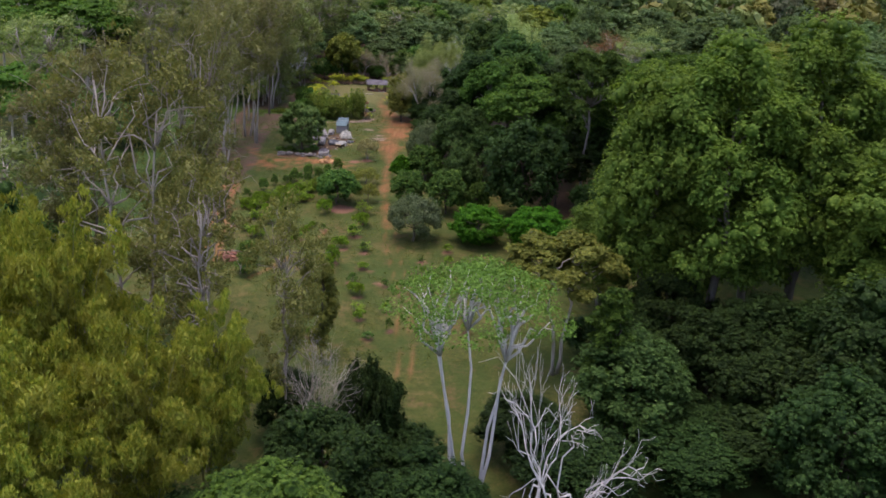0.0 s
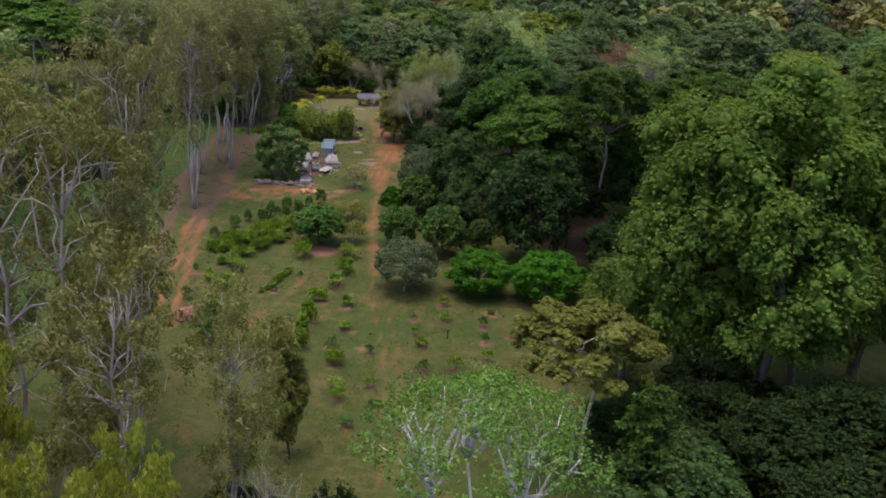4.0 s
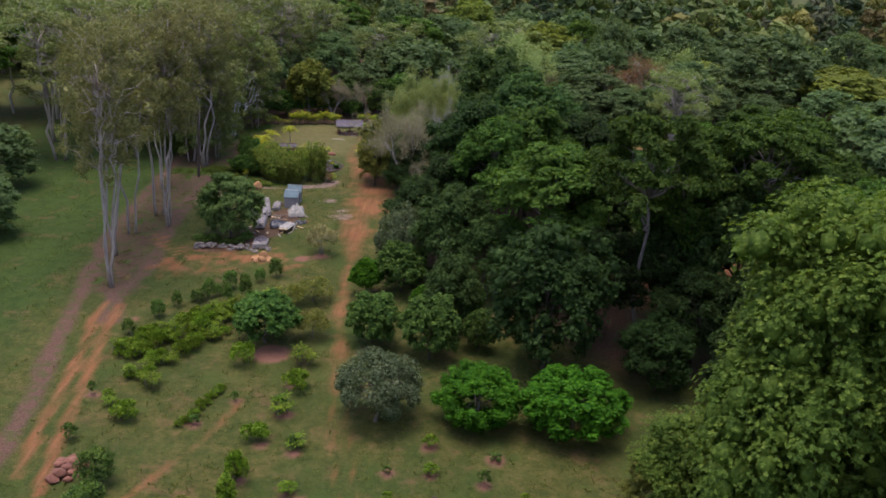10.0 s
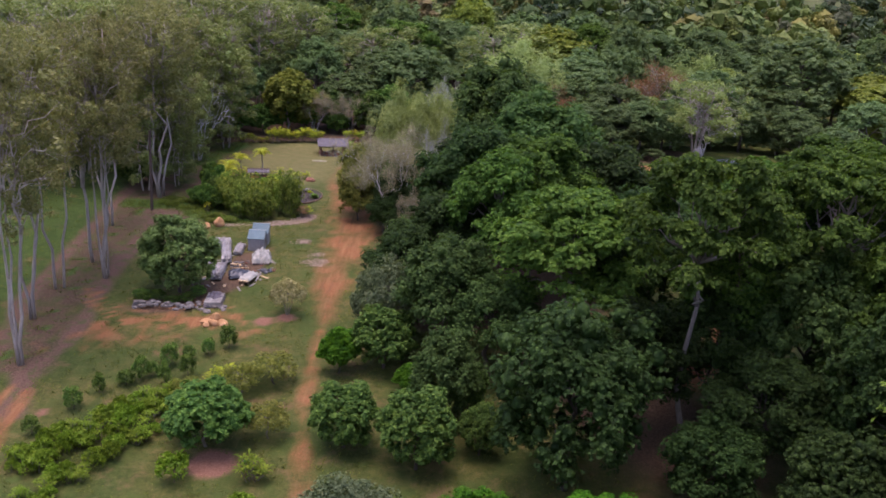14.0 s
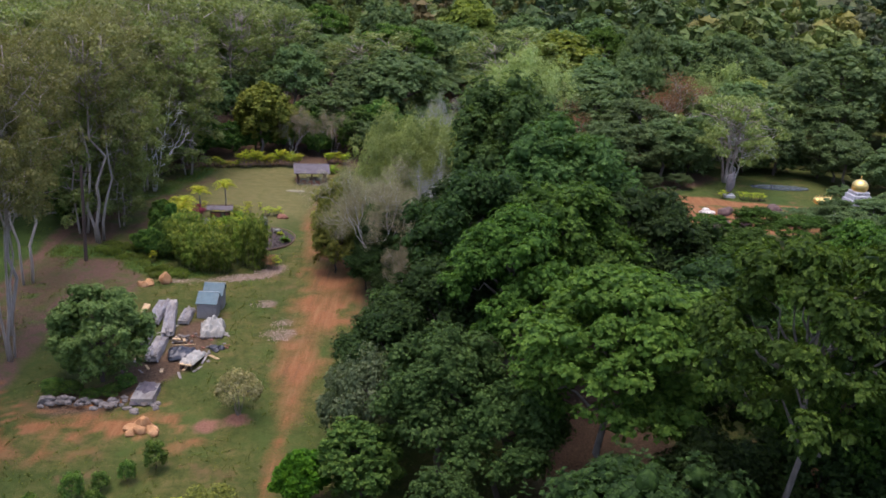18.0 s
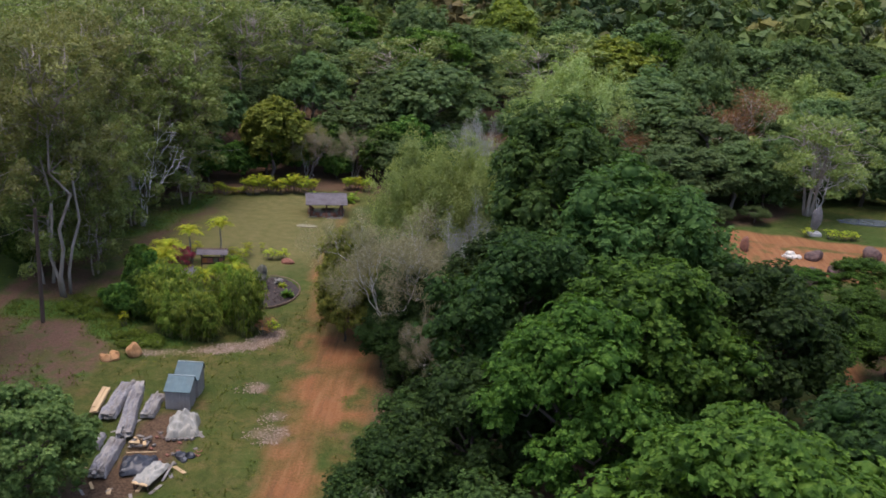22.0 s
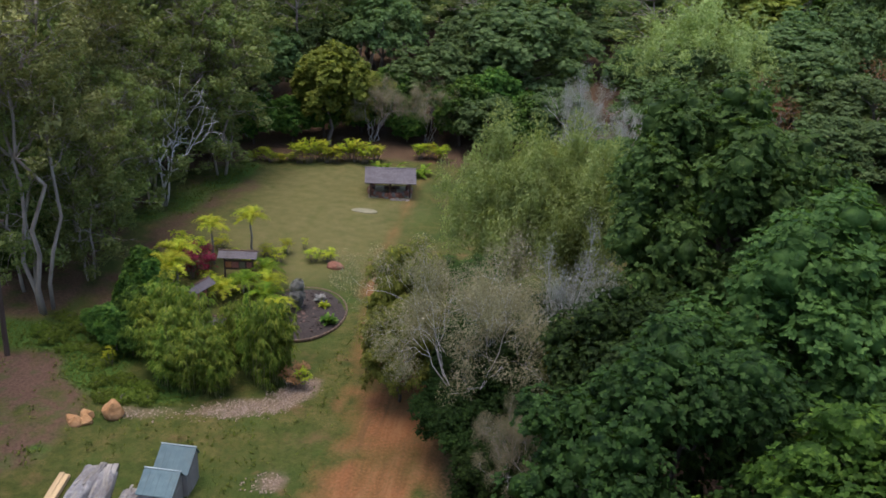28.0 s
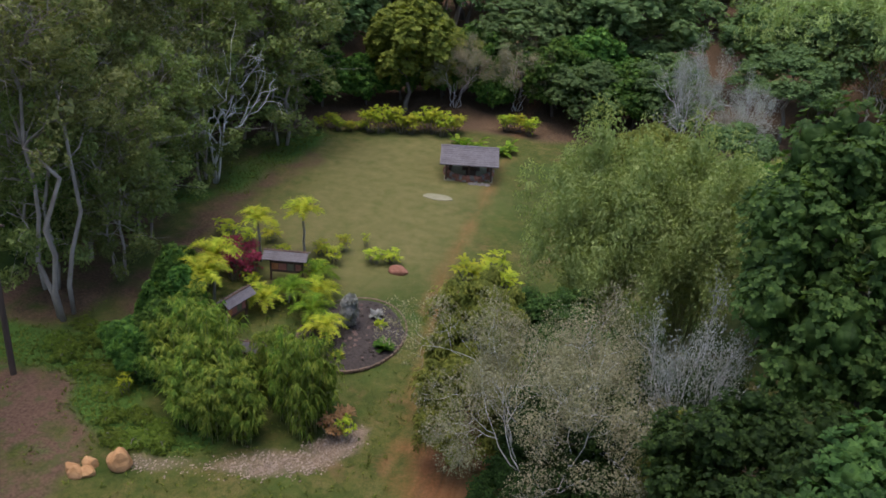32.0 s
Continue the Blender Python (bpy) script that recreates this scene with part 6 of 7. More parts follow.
tarp = stand("covered_heap", "heap of goods under pale crumpled canvas sheet", "covered heap", -19.5, 171.9, 12)
part("sheet", drape(2.2, 2.7, 1.25, 31, 0.13, 26, peak=(0.15, 0.35)), MAT["tarp_white"], tarp)
for i in range(5):
    part("block", box(0.32, 0.2, 0.16, (-0.9 + 0.42 * i, -1.5, -0.02), 0.02, (0, 0, 13 * i)), MAT["grey_rock"], tarp)
boat = stand("covered_trailer", "dark sheet-covered trailer with low wheels", "trailer", -21.0, 167.0, 12)
part("sheet", drape(2.3, 2.0, 0.8, 33, 0.05, 22, (0, 0, 0.1), peak=(-0.2, 0.1)), MAT["tarp_dark"], boat)
for sx, sy in ((-0.9, -0.9), (0.9, -0.9), (-0.9, 0.9), (0.9, 0.9)):
    part("wheel", rod((sx, sy - 0.08, 0.2), (sx, sy + 0.08, 0.2), 0.22, sides=14), MAT["tarp_dark"], boat)
part("rail", box(2.0, 0.08, 0.06, (0.1, 1.0, 0.62), 0.01), MAT["new_wood"], boat)
cart = stand("covered_cart", "wooden cart under torn pale canvas", "cart", -19.7, 165.8, -14)
part("bed", box(1.15, 2.7, 0.1, (0, 0, 0.42), 0.02), MAT["new_wood"], cart)
part("sheet", drape(1.3, 2.6, 0.36, 35, 0.06, 20, (0, 0.1, 0.5), peak=(0, 0.4)), MAT["tarp_white"], cart)
for sx, sy in ((-0.5, -1.15), (0.5, -1.15), (-0.5, 1.15), (0.5, 1.15)):
    part("leg", box(0.09, 0.09, 0.46, (sx, sy, -0.02), 0.01), MAT["brown_wood"], cart)
part("board", box(0.18, 1.6, 0.05, (0.72, 0.9, 0.35), 0.01, (25, 0, 0)), MAT["old_wood"], cart)
bags = stand("rubbish_heap", "small heap of dark bags and rusty scrap", "heap", -18.5, 168.5)
for i, (dx, dy, s) in enumerate(((0, 0, 0.45), (0.5, 0.2, 0.38), (-0.35, 0.3, 0.33), (0.25, -0.35, 0.3))):
    part("bag", lump(41 + i, s, s * 0.9, s * 0.8, at=(dx, dy, -0.03), level=2), MAT["tarp_dark"], bags)
for i in range(6):
    part("scrap", box(0.3, 0.12, 0.08, (0.9 + 0.16 * math.sin(i * 2), 0.6 + 0.25 * math.cos(i * 3), 0.02 * i), 0.01, (10 * i, 5, 60 * i)), MAT["red_rock"], bags)
junk = stand("scrap_wood_heap", "small heap of pale broken wood and stones", "heap", -21.9, 169.8)
for i in range(9):
    a = i * 2.4
    part("offcut", box(0.22, 0.7, 0.12, (0.5 * math.cos(a), 0.5 * math.sin(a), 0.04 * i), 0.01, (8 * math.sin(a), 6, 40 * i)), MAT["new_wood" if i % 2 else "grey_rock"], junk)
crate = stand("covered_pallet", "pallet of goods under grey sheet, yellowish sides", "covered pallet", -22.0, 160.2, 4)
part("crate", box(1.7, 2.9, 0.55, (0, 0, -0.02), 0.03), MAT["old_wood"], crate)
part("sheet", drape(1.85, 3.1, 0.95, 51, 0.06, 26, peak=(0.0, 0.5)), MAT["tarp_dusk"], crate)
rubble = stand("stone_row", "low row of stacked grey stones and slabs", "stone row", -27.0, 158.4)
rr = np.random.default_rng(9)
for i in range(46):
    sx = rr.uniform(0.25, 0.5)
    part("stone", lump(100 + i, sx, sx * 0.7, rr.uniform(0.14, 0.3), at=(rr.uniform(-2.9, 3.3), rr.uniform(-0.55, 0.9), rr.choice([-0.03, 0.14, 0.26])), level=1), MAT["grey_rock"], rubble)
for i in range(5):
    part("slab", box(0.9, 0.5, 0.1, (-2.5 + 0.05 * i, 0.1, 0.12 * i - 0.02), 0.02, (0, 0, 7 * i)), MAT["grey_rock"], rubble)
for i, (x, y) in enumerate(((-29.2, 159.6), (-27.8, 159.9), (-26.2, 159.7), (-24.8, 160.0), (-23.9, 161.2), (-29.8, 161.0))):
    put(row_shrub, x, y, H=1.0 + 0.35 * math.sin(i * 2.1), R=0.9, label="low dark green shrub behind the stone row", group="shrubs beside the stone row")
rs = np.random.default_rng(44)
for i in range(26):
    x, y = rs.uniform(-25.5, -18), rs.uniform(163.5, 172.5)
    scrap = stand("loose_board", "loose weathered board lying in the timber yard", "board", x, y, rs.uniform(-60, 60), "loose boards")
    part("board", box(rs.uniform(0.1, 0.3), rs.uniform(0.5, 1.9), 0.05, (0, 0, -0.01), 0.008), MAT[("old_wood", "old_wood", "new_wood", "brown_wood")[i % 4]], scrap)
for i in range(16):
    brick = stand("loose_brick", "loose reddish brick or stone on bare soil", "brick", rs.uniform(-21.6, -17.8), rs.uniform(167.6, 171.2), rs.uniform(0, 180), "loose bricks")
    part("block", box(0.3, 0.2, 0.14, (0, 0, -0.02), 0.02), MAT["red_rock" if i % 3 else "grey_rock"], brick)
for i in range(12):
    stone = stand("loose_stone", "rough grey stone slab beneath the leafy tree", "stone", rs.uniform(-24.5, -19.8), rs.uniform(157.6, 160), rs.uniform(0, 180), "loose stones")
    part("slab", lump(380 + i, rs.uniform(0.25, 0.6), 0.3, 0.22, at=(0, 0, -0.04), level=1), MAT["grey_rock"], stone)
pile = stand("rock_pile", "pile of orange-brown rocks on bare soil", "rock pile", -20.9, 155.2)
for i, (dx, dy, dz, s) in enumerate(((0, 0, -0.05, 0.62), (0.85, 0.15, -0.05, 0.55), (-0.75, 0.1, -0.05, 0.6), (0.3, 0.75, -0.05, 0.6), (-0.35, 0.8, -0.05, 0.5), (0.15, 0.35, 0.5, 0.55), (1.25, -0.35, -0.05, 0.36), (-0.6, -0.5, -0.05, 0.42))):
    part("rock", lump(60 + i, s, s * 0.85, s * 0.8, at=(dx, dy, dz)), MAT["orange_rock"], pile)
big = stand("boulder", "single rounded orange boulder on the lawn edge", "boulder", -26.9, 182.2)
part("stone", lump(71, 0.68, 0.66, 0.75, at=(0, 0, -0.05), flat=0.7), MAT["orange_rock"], big)
trio = stand("boulder_group", "cluster of four orange boulders", "boulders", -28.7, 181.1)
for i, (dx, dy, dz, s) in enumerate(((0, -0.1, -0.05, 0.48), (0.5, 0.1, -0.05, 0.45), (-0.45, 0.2, -0.05, 0.45), (0.3, 0.75, 0.0, 0.46))):
    part("stone", lump(75 + i, s, s * 0.8, s * 0.95, at=(dx, dy, dz)), MAT["orange_rock"], trio)
heap = stand("stone_heap", "heap of dark red-brown stones beside the track", "stone heap", -27.3, 112.8)
for i in range(16):
    s = rr.uniform(0.35, 0.65)
    part("stone", lump(130 + i, s, s * 0.85, s * 0.7, at=(rr.uniform(-1, 1), rr.uniform(-1.5, 1.5), rr.choice([-0.05, 0.3])), level=2), MAT["red_rock"], heap)
pole = stand("utility_pole", "dark wooden utility pole beside the path", "pole", -37.0, 187.3)
part("shaft", rod((0, 0, -0.5), (0.15, 0, 10.5), 0.2, 0.15, 10), MAT["pole_wood"], pole)
part("crossarm", box(1.8, 0.1, 0.12, (0.15, 0.15, 9.7), 0.01), MAT["pole_wood"], pole)
stake = stand("dark_stake", "short dark stake standing in the orchard", "stake", 1.2, 111.0)
part("post", rod((0, 0, -0.2), (0, 0, 0.9), 0.09, 0.07, 8), MAT["pole_wood"], stake)
part("cap", box(0.3, 0.2, 0.1, (0, 0, 0.85), 0.02), MAT["pole_wood"], stake)

# ---------- garden ----------
bedo = stand("mulch_bed", "oval bed of dark lava mulch with stone edging", "garden bed", -19.6, 197.6)
rb = np.random.default_rng(4)
b = bmesh.new()
N = 40
rim = [b.verts.new((3.35 * math.cos(i * 2 * math.pi / N), 4.4 * math.sin(i * 2 * math.pi / N), 0.0)) for i in range(N)]
inner = [b.verts.new((2.6 * math.cos(i * 2 * math.pi / N), 3.5 * math.sin(i * 2 * math.pi / N), 0.16)) for i in range(N)]
low = [b.verts.new((3.35 * math.cos(i * 2 * math.pi / N), 4.4 * math.sin(i * 2 * math.pi / N), -0.3)) for i in range(N)]
for i in range(N):
    j = (i + 1) % N
    b.faces.new((rim[i], rim[j], inner[j], inner[i]))
    b.faces.new((low[i], low[j], rim[j], rim[i]))
b.faces.new(inner)
part("mulch", b, MAT["mulch"], bedo)
for i in range(64):
    a = i * 2 * math.pi / 64
    part("edging_stone", box(0.34, 0.14, 0.2, (3.40 * math.cos(a), 4.45 * math.sin(a), -0.1), 0.03, (0, 0, math.degrees(math.atan2(4.47 * math.cos(a), -3.42 * math.sin(a))) + rb.uniform(-6, 6))), MAT["edge_brick"], bedo)
for i in range(230):
    a, k = rb.uniform(0, 6.28), math.sqrt(rb.random()) * 0.92
    s = rb.uniform(0.07, 0.2)
    part("lava_stone", lump(200 + i % 6, s, s, s * 0.8, at=(3.0 * k * math.cos(a), 4.0 * k * math.sin(a), 0.08), level=1), MAT["mulch" if i % 3 else "dark_rock"], bedo)


def tuft(name, label, leaf, x, y, n=26, length=0.7, width=0.12, arch=0.6, category="plant", tall=0.0, group="", rise=0.0):
    """A rosette of long arching leaves, each of three joined pieces."""
    rng = np.random.default_rng(int(abs(x * 77 + y * 13)) % 9999)
    ob = stand(name, label, category, x, y, 0, group, -rise)
    v, f = [], []
    for i in range(n):
        a, up = i * 2.4, rng.uniform(0.25, 1.0)
        d = np.array([math.cos(a), math.sin(a), 0])
        s = np.array([-d[1], d[0], 0])
        k = length * rng.uniform(0.7, 1.15)
        base = len(v)
        for t, w in ((0, 0.5), (0.4, 1.0), (0.75, 0.8), (1, 0.05)):
            c = d * k * t * (1 - 0.45 * up) + np.array([0, 0, tall * (i / n) + k * up * t - arch * k * t * t * 0.8])
            v += [c - s * width * w / 2, c + s * width * w / 2]
        for j in range(3):
            q = base + 2 * j
            f.append([q, q + 1, q + 3, q + 2])
    part_mesh("leaves", mesh_from("leaves", np.array(v), f, LEAF[leaf]), ob)
    return ob


tuft("agave", "small blue-grey agave rosette in mulch", "lavender", -18.7, 199.7, 34, 0.75, 0.17, 0.35, rise=0.16)
tuft("yellow_rosette", "yellow-green rosette plant in mulch", "palm", -18.1, 198.8, 34, 0.6, 0.2, 0.4, rise=0.16)
tuft("leafy_plant", "fresh green leafy plant in mulch", "fresh", -17.1, 196.3, 70, 0.95, 0.26, 0.35, rise=0.15)
tuft("yellow_tuft", "yellowish grassy tuft in mulch", "palm", -19.5, 194.5, 50, 0.75, 0.11, 0.4, rise=0.12)
silver_shrub = broadleaf("silver_shrub", "upright silver-leaved shrub at the bed edge", 80, "lavender", "grey", H=2.7, base=0.1, R=0.5, core=0.0, knobs=0, puffs=20, puff=0.34, per=150, size=0.2, low=-0.8, trunk=0.05, category="shrub")
put(silver_shrub, -20.0, 198.0)


def palm(name, label, x, y, H, fronds=13, length=1.9, leaf="palm", seed=0, stem=0.11, width=0.42, group="golden palms"):
    rng = np.random.default_rng(seed)
    ob = stand(name, label, "palm", x, y, rng.uniform(0, 360), group)
    line = wander(rng, (0, 0, -0.2), (rng.uniform(-0.2, 0.2), rng.uniform(-0.2, 0.2), H), 6, 0.03)
    t = Tubes()
    t.add(line, np.linspace(stem, stem * 0.7, 6), 8)
    part_mesh("stem", t.mesh("stem", MAT["palm_stem"]), ob)
    for i in range(fronds):
        a, up = i * 2.4 + rng.uniform(-0.2, 0.2), rng.uniform(0.8, 2.1)
        d = np.array([math.cos(a), math.sin(a), 0.0])
        s = np.array([-d[1], d[0], 0.0])
        v, f = [], []
        pts = [line[-1] + d * length * u * (1 - 0.25 * up * (1 - u)) + np.array([0, 0, length * (up * 0.9 * u - (0.35 + 0.6 * up) * u * u)]) for u in np.linspace(0, 1, 9)]
        for j in range(1, 9):
            w = width * math.sin(math.pi * min(1, 0.18 + 0.8 * j / 9)) * 1.3
            for side in (-1, 1):
                for e in range(3):
                    p0 = pts[j - 1] * (1 - e / 3) + pts[j] * e / 3
                    fwd = unit(pts[j] - pts[j - 1])
                    tip = p0 + side * s * w * rng.uniform(0.85, 1.1) + fwd * w * 0.7 + np.array([0, 0, w * rng.uniform(-0.45, 0.3)])
                    q = len(v)
                    v += [p0, p0 + fwd * length * 0.06, tip]
                    f.append([q, q + 1, q + 2])
        part_mesh("frond", mesh_from("frond", np.array(v), f, LEAF[leaf]), ob)
    return ob


palm("golden_palm", "golden-green palm with arching fronds", -29.0, 204.4, 3.2, 13, 1.6, seed=1)
palm("golden_palm", "golden-green palm with arching fronds", -26.2, 206.0, 3.7, 13, 1.6, seed=2)
palm("golden_palm", "golden-green palm beside bamboo", -29.0, 195.8, 3.4, 19, 2.0, seed=3)
palm("golden_palm", "golden-green palm beside bamboo", -29.6, 198.2, 3.4, 19, 1.9, seed=4)
for i, (x, y) in enumerate(((-23.9, 202.6), (-23.0, 200.4), (-24.9, 199.6), (-21.3, 196.4), (-22.6, 198.0), (-26.0, 198.6))):
    palm("low_palm", "low bushy yellow-green palm", x, y, 0.7, 14, 1.7, "palm" if i % 2 else "lime", 10 + i, 0.09, 0.36, "low palms")

croton = rosette_shrub("leafy_garden_shrub", "yellow-green broad-leaved garden shrub", 82, "yellow", H=1.4, R=0.9)
croton_b = rosette_shrub("leafy_garden_shrub", "yellow-green broad-leaved garden shrub", 86, "palm", H=1.6, R=0.9, stems=9)
for i, (x, y, hh, r) in enumerate(((-33, 207, 1.6, 1.1), (-32, 204.4, 1.6, 1.0), (-31, 206.2, 1.6, 1.0), (-29.5, 207.4, 1.4, 0.9), (-27.6, 205.2, 1.3, 0.8), (-25.2, 206.8, 1.2, 0.8), (-24, 205.9, 1.5, 0.9), (-23.9, 207.8, 1.7, 0.7), (-21.2, 206.9, 1.3, 0.9), (-20.0, 207.2, 1.2, 0.9), (-22.6, 209.2, 1.2, 0.4), (-24.6, 204.2, 1.2, 0.8), (-25.8, 204.0, 1.0, 0.7),
                               (-13.8, 206.8, 1.8, 1.5), (-12.4, 208, 2.0, 1.5), (-11.6, 206.2, 2.0, 1.5), (-28.2, 201, 1.0, 0.8), (-30.8, 199.8, 1.3, 0.9), (-29.8, 187.6, 1.5, 0.6), (-24.2, 203.2, 1.0, 0.6))):
    put((croton, croton_b)[i % 2], x, y, H=hh, R=r, group="yellow garden shrubs")
orange_croton = rosette_shrub("croton", "croton shrub with orange and yellow leaves", 87, "rust", H=1.5, R=0.8, stems=8)
put(orange_croton, -17.3, 187.6)
put(croton, -16.5, 187.6, H=1.7, R=0.6)
put(orange_croton, -17.0, 189.0, H=1.2, R=0.7)
flower = [rosette_shrub("flowering_hedge_shrub", "broad-leaved yellow-green hedge shrub at lawn end", 83 + i, lf, H=2.4, R=1.3, stems=12, leaves=12, length=0.62, width=0.26) for i, lf in enumerate(("yellow", "palm"))]
for i in range(14):
    s = i / 13
    put(flower[i % 2], -35 + 13 * s, 231.6 + 3.6 * s + 0.5 * math.sin(i * 2), H=(1.2 if i < 5 else 2.3) + 0.4 * math.sin(i * 1.3), R=0.8 if i < 5 else 1.2, group="hedge along the lawn")
for i in range(3):
    put(flower[i % 2], -17.2 + 1.2 * i, 238.2 + 0.3 * math.sin(i * 2), H=1.9, R=1.1, group="hedge along the lawn")
red_ti = rosette_shrub("red_leaved_shrub", "dark red-leaved ti shrub", 84, "red", H=2.0, R=0.9, stems=8, leaves=14, length=0.55, width=0.14)
for x, y in ((-30.2, 202.2), (-29.2, 203.0), (-28.4, 201.8), (-30.8, 203.4), (-29.6, 201.2), (-31.2, 201.6)):
    put(red_ti, x, y, group="red-leaved shrubs")
for i, (x, y, hh, r) in enumerate(((-19.0, 187.6, 7.8, 1.3), (-20.1, 188.6, 7.2, 1.2), (-18.5, 189.2, 6.4, 1.0), (-22.0, 186.2, 5.0, 1.3), (-23.4, 186.2, 5.4, 1.5), (-24.9, 186.6, 5.2, 1.5), (-26.0, 187.6, 5.6, 1.5), (-23.8, 188.2, 6.4, 1.4), (-25.2, 189.4, 6.8, 1.5), (-27.0, 189.4, 6.2, 1.5), (-27.9, 191.4, 5.8, 1.4), (-28.6, 193.4, 5.2, 1.3), (-26.4, 191.4, 5.4, 1.2), (-22.0, 190.0, 5.6, 1.2))):
    put(garden_bamboo[i % 2], x, y, H=hh, R=r, group="garden bamboo clumps")
thicket = broadleaf("dark_thicket_shrub", "dark green tangled shrub behind the bamboo", 88, "mid", "dark", H=3.2, base=0.2, R=1.4, knobs=0.5, puffs=26, puff=0.55, per=60, size=0.3, low=-0.5, core=0.5, ragged=0.3, trunk=0.06, limbs=0.7, slim=0.4, category="shrub")
for i, (x, y, hh) in enumerate(((-30.2, 189.4, 3.0), (-29.4, 191.2, 3.6), (-30.8, 192.8, 3.8), (-29.8, 194.4, 4.2), (-31.2, 196.2, 4.0), (-28.8, 189.0, 2.6), (-32.2, 198.2, 3.4), (-31.6, 190.8, 2.4))):
    put(thicket, x, y, H=hh, R=1.3 + 0.25 * math.sin(i * 2.2), group="shrubs behind the bamboo")
ground_cover = broadleaf("ground_cover_clump", "low fresh green weedy ground-cover clump", 85, "weed", "grey", H=0.5, base=0.0, R=1.5, puffs=34, puff=0.24, per=50, size=0.15, low=0.0, core=0.25, inner=(0.2, 1.0), ragged=0.5, trunk=0.02, knobs=0, category="ground cover")
for i, (x, y) in enumerate(((-28.2, 183.9), (-27.0, 184.4), (-25.8, 184.4), (-29.4, 185.4), (-30.6, 187.6), (-31.8, 189.5), (-33.4, 188.8), (-28.0, 185.9), (-35.2, 190.2), (-34.4, 192), (-26.6, 185.6), (-36, 193), (-32.8, 192.5), (-36.5, 190.8))):
    put(ground_cover, x, y, H=0.32 + 0.12 * math.sin(i), R=1.4 + 0.35 * math.sin(i * 1.7), group="ground cover clumps")
banana = [tuft("banana_plant", "banana plant with broad arching leaves", "lime", x, y, 9, 2.0, 0.5, 0.6, "plant", 0.7, "banana plants") for x, y in ((-20.2, 231.6), (-19.0, 232.2), (-21.0, 232.4), (-16.6, 231.6), (-15.9, 232.2))]
for x, y, nm in ((-19.1, 206.2, "red_rock"),):
    rk = stand("red_rock", "single flat red-brown rock on grass", "rock", x, y)
    part("stone", lump(91, 0.75, 0.5, 0.45, at=(0, 0, -0.05)), MAT["red_rock"], rk)
ring = stand("pale_slab", "pale worn oval of crushed stone in the lawn", "slab", -19.7, 219.9)
b = bmesh.new()
top = [b.verts.new((1.3 * math.cos(i * 0.2618) * (1 + 0.05 * math.sin(i * 5)), 0.6 * math.sin(i * 0.2618), 0.07)) for i in range(24)]
bot = [b.verts.new((v.co.x, v.co.y, -0.2)) for v in top]
b.faces.new(top)
for i in range(24):
    j = (i + 1) % 24
    b.faces.new((bot[i], bot[j], top[j], top[i]))
part("surface", b, MAT["concrete"], ring)


def kiosk(x, y, turn, w=3.1, post=1.9, roof_d=1.5, panel=True):
    """A notice board under a ridged roof on two posts."""
    ob = stand("notice_kiosk", "roofed brown wooden notice board on posts", "notice board", x, y, turn, "notice boards", 0.05)
    for sx in (-w * 0.36, w * 0.36):
        part("post", box(0.14, 0.14, post + 0.25, (sx, 0, -0.05), 0.015), MAT["brown_wood"], ob)
        part("bracket", box(0.08, roof_d * 0.8, 0.1, (sx, 0, post + 0.02), 0.01), MAT["brown_wood"], ob)
    for s in (-1, 1):
        slab = roof_slab(w, (s * roof_d / 2, post + 0.12), (0, post + 0.5), 0.05)
        r = part("roof_side", slab, MAT["shingle"], ob)
        for k in range(1, 5):
            y0 = s * roof_d / 2 * (1 - k / 5)
            z0 = post + 0.12 + 0.38 * k / 5
            part("shingle_course", box(w, 0.06, 0.025, (0, y0, z0 + 0.045), 0.005), MAT["shingle"], r)
    part("ridge_beam", box(w + 0.1, 0.14, 0.1, (0, 0, post + 0.5), 0.02), MAT["brown_wood"], ob)
    for k in range(6):
        part("ridge_peg", box(0.05, 0.05, 0.16, (-w / 2 + (k + 0.5) * w / 6, 0, post + 0.58), 0.005), MAT["brown_wood"], ob)
    if panel:
        pn = part("panel", box(w * 0.72, 0.07, 0.85, (0, 0, 0.75), 0.01), MAT["brown_wood"], ob)
        for k, (m_, ww) in enumerate((("poster", 0.5), ("picture", 0.55), ("concrete", 0.45), ("picture", 0.4))):
            part("poster", box(ww, 0.02, 0.5, (-w * 0.27 + k * w * 0.18, -0.045, 0.95), 0), MAT[m_], pn)
    return ob


kiosk(-26.1, 202.3, 10)
kiosk(-27.0, 196.2, 74, 2.6, 1.8, 1.2)
kiosk(-23.5, 191.5, 6, 1.9, 1.9, 1.2)

pav = stand("low_pavilion", "low stone pavilion with dark shingled gable roof", "pavilion", -18.4, 226.0, 12, "", 0.05)
for i in range(26):
    a = math.radians(150 + i * 9.2)
    for lev in range(2):
        part("wall_stone", lump(300 + i % 7, 0.34, 0.28, 0.36, at=(2.05 * math.cos(a), 1.9 * math.sin(a), -0.05 + 0.3 * lev), level=1), MAT["red_rock" if (i + lev) % 3 else "grey_rock"], pav)
part("floor_slab", box(4.4, 3.9, 0.12, (0, 0, -0.05), 0.05), MAT["concrete"], pav)
for sx, sy in ((-2.0, -1.6), (2.0, -1.6), (-2.0, 1.6), (2.0, 1.6), (0, -1.7)):
    part("post", rod((sx, sy, 0), (sx, sy, 2.05), 0.1, sides=8), MAT["brown_wood"], pav)
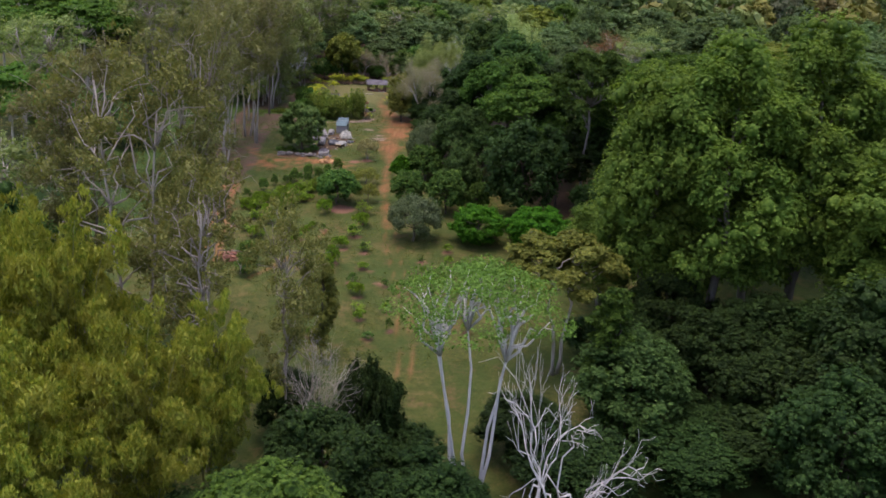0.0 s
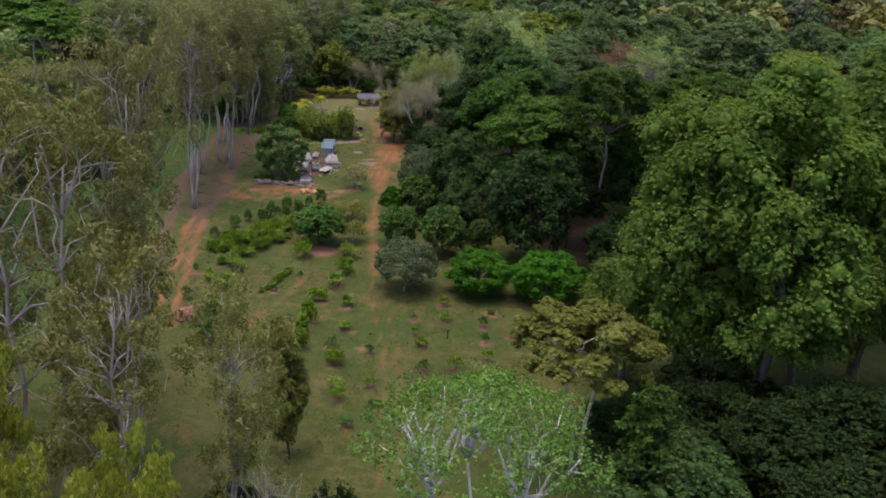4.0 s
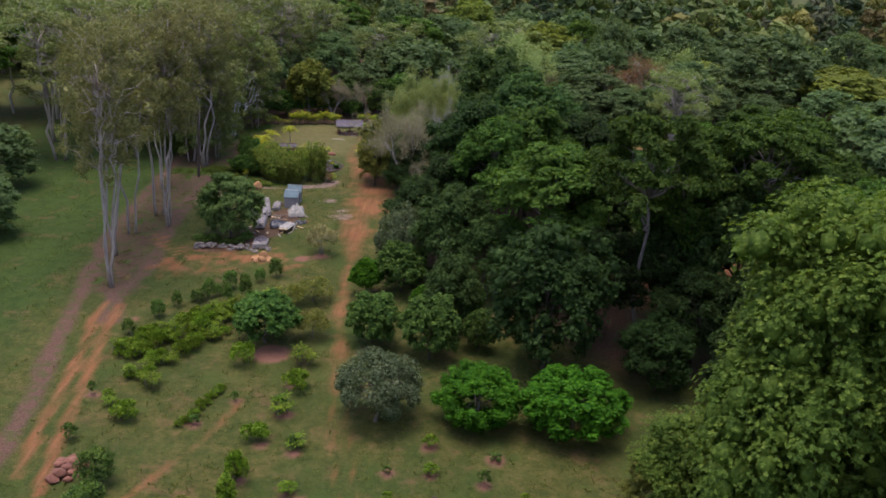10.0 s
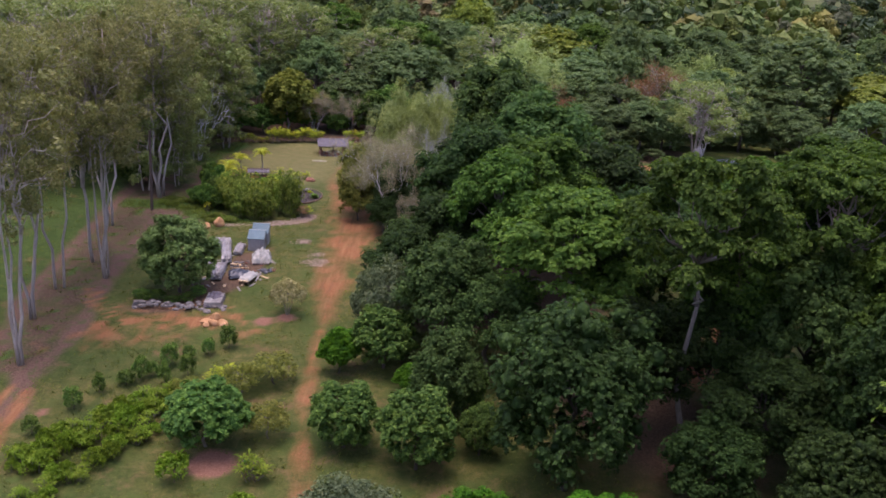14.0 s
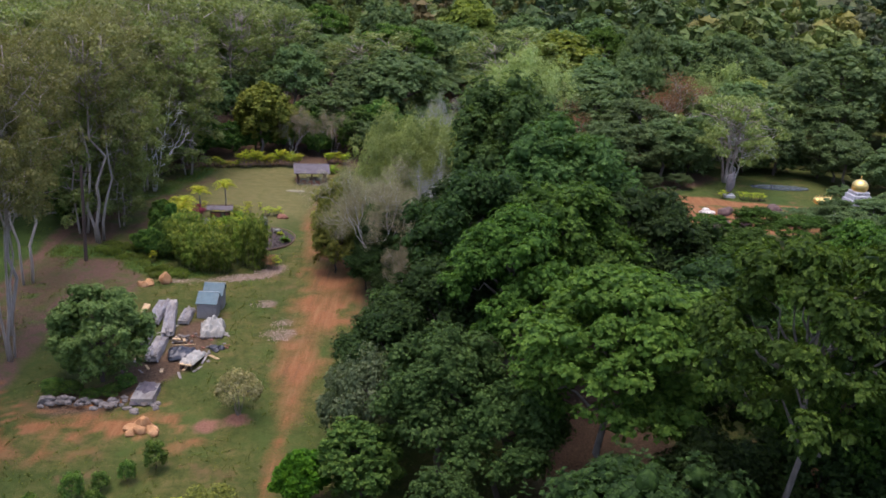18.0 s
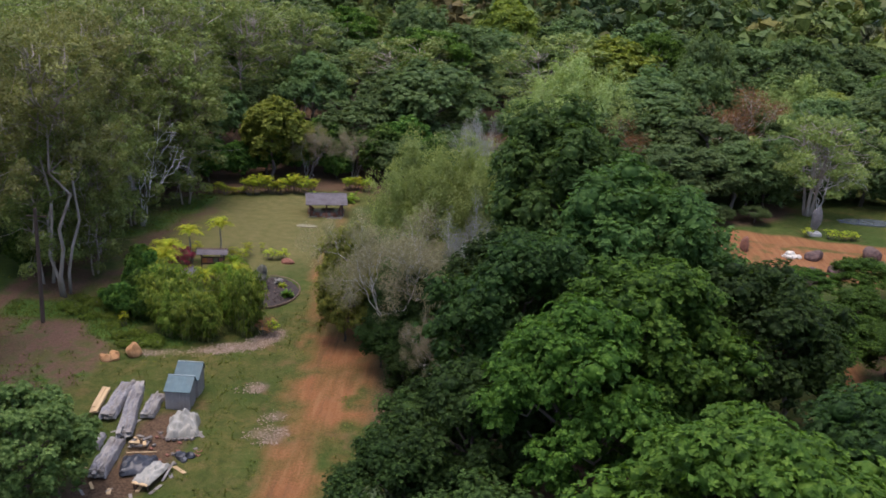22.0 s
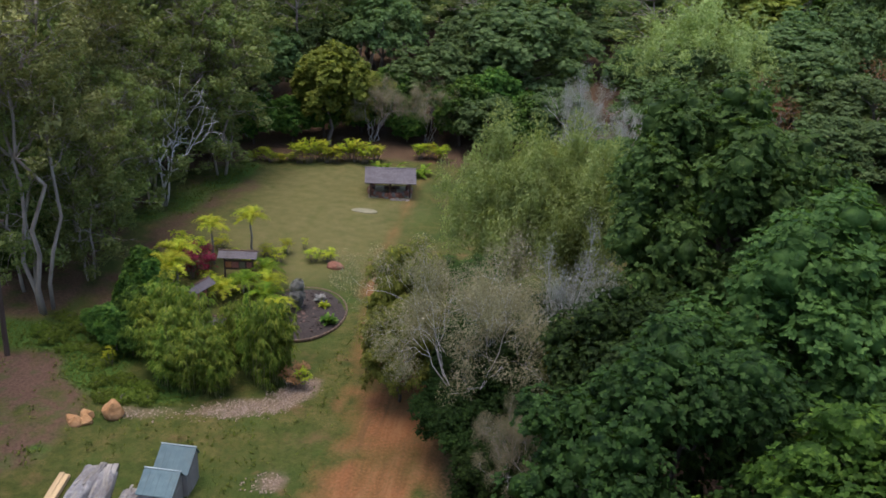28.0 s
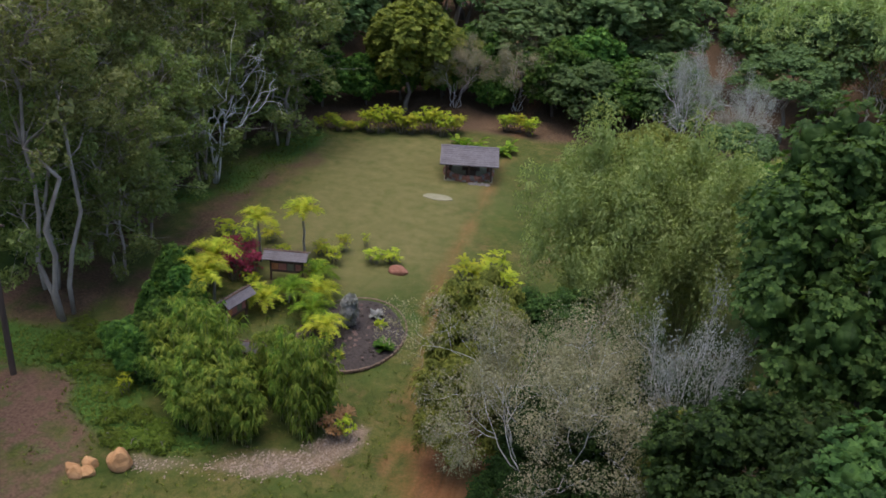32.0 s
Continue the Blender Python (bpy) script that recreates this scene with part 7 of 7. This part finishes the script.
for s in (-1, 1):
    r = part("roof_side", roof_slab(5.2, (s * 2.4, 1.75), (0, 2.6), 0.09), MAT["shingle"], pav)
    for k in range(1, 9):
        part("shingle_course", box(5.2, 0.05, 0.03, (0, s * 2.4 * (1 - k / 9), 1.75 + 0.85 * k / 9 + 0.085), 0.005), MAT["shingle"], r)
part("ridge", box(5.3, 0.2, 0.08, (0, 0, 2.65), 0.02), MAT["shingle"], pav)
part("table", box(1.6, 0.8, 0.08, (0.2, -0.2, 0.62), 0.02), MAT["brown_wood"], pav)
part("table_leg", box(0.9, 0.4, 0.65, (0.2, -0.2, 0), 0.02), MAT["brown_wood"], pav)
for i in range(5):
    part("step_stone", lump(320 + i, 0.4, 0.35, 0.2, at=(1.5 + 0.35 * i - 1.2, -2.35 + 0.1 * math.sin(i * 3), -0.05), level=2), MAT["grey_rock"], pav)

# ---------- yard beyond the wood ----------
for i, (x, y, s) in enumerate(((34.6, 208, 1.5), (38.4, 211.4, 1.5), (37.0, 210.0, 1.2), (41.7, 213.2, 1.4), (36.0, 211.6, 0.8), (41.2, 219.6, 1.2), (48.5, 221.2, 1.5))):
    rk = stand("dark_boulder", "dark red-brown boulder on red earth", "boulder", x, y, 40 * i, "yard boulders")
    part("stone", lump(340 + i, s, s * 0.8, s * 0.85, at=(0, 0, -0.1)), MAT["dark_rock"], rk)
rk = stand("leaning_stone", "upright red-brown stone slab by the road", "stone", 33.4, 221.4)
part("stone", lump(351, 0.5, 0.8, 1.5, at=(0, 0, -0.1)), MAT["red_rock"], rk)
wr = stand("white_rubble_heap", "heap of white rubble on red earth", "rubble heap", 38.6, 219.8)
for i in range(8):
    a = i * 2.4
    part("stone", lump(360 + i, 0.42, 0.36, 0.36, at=(0.3 * i ** 0.5 * math.cos(a) * 1.3, 0.26 * i ** 0.5 * math.sin(a), -0.05 + (0.3 if i < 2 else 0)), level=2), MAT["white_rock"], wr)
statue = stand("stone_statue", "tall dark carved standing stone", "statue", 44.6, 230)
part("figure", lump(371, 0.75, 0.65, 1.9, at=(0, 0, 0.3), flat=0.9), MAT["black_stone"], statue)
part("plinth", box(1.6, 1.4, 0.5, (0, 0, -0.1), 0.05), MAT["granite"], statue)
for x, y in ((46.2, 228.6), (47.6, 228.2), (49.0, 228.4), (43.4, 228.8)):
    put(croton, x, y, H=1.3, R=1.0, group="yard flowers")
shrine = stand("small_temple", "grey granite temple tower with golden dome on flat roof", "temple", 57.5, 212.5, 8)
part("hall", box(13, 13, 3.1, (3.5, -2, -0.1), 0.08), MAT["white_wall"], shrine)
part("roof_deck", box(13.8, 13.8, 0.35, (3.5, -2, 3.0), 0.06), MAT["flat_roof"], shrine)
for lev, (w, z, hh) in enumerate(((3.2, 3.3, 0.9), (2.8, 4.15, 0.8), (2.4, 4.9, 0.7), (2.0, 5.55, 0.5))):
    t = part("tower_tier", box(w, w, hh, (-1.5, 0, z), 0.08), MAT["granite"], shrine)
    for k in range(5):
        part("niche", box(0.3, 0.12, hh * 0.7, (-1.5 - w * 0.4 + k * w * 0.2, -w / 2 - 0.02, z + 0.08), 0.03), MAT["granite"], t)
b = bmesh.new()
bmesh.ops.create_uvsphere(b, u_segments=20, v_segments=10, radius=1.05)
bmesh.ops.transform(b, matrix=Matrix.Translation((-1.5, 0, 6.6)) @ Matrix.Diagonal((1, 1, 0.95, 1)), verts=b.verts)
part("dome", b, MAT["gold"], shrine, "golden dome")
part("finial", rod((-1.5, 0, 7.5), (-1.5, 0, 8.1), 0.14, 0.03), MAT["gold"], shrine)
part("vault", box(2.6, 1.3, 0.9, (-4.2, 3.5, 3.3), 0.3), MAT["gold"], shrine)
for k in range(6):
    part("vault_finial", rod((-5.3 + 0.44 * k, 3.5, 4.15), (-5.3 + 0.44 * k, 3.5, 4.55), 0.07, 0.02), MAT["gold"], shrine)
part("vault", box(1.5, 1.0, 0.7, (-4.6, -1.5, 3.3), 0.25), MAT["gold"], shrine)
for x, y, rx_, ry_ in ((55, 237.5, 4.5, 1.6),):
    pond = stand("pond", "small still pond reflecting the sky", "pond", x, y)
    b = bmesh.new()
    v = [b.verts.new((rx_ * math.cos(i * 0.3142) * (1 + 0.1 * math.sin(i * 3)), ry_ * math.sin(i * 0.3142), 0.16)) for i in range(20)]
    w = [b.verts.new((q.co.x, q.co.y, -0.3)) for q in v]
    b.faces.new(v)
    for i in range(20):
        j = (i + 1) % 20
        b.faces.new((w[i], w[j], v[j], v[i]))
    part("surface", b, water_material(), pond)
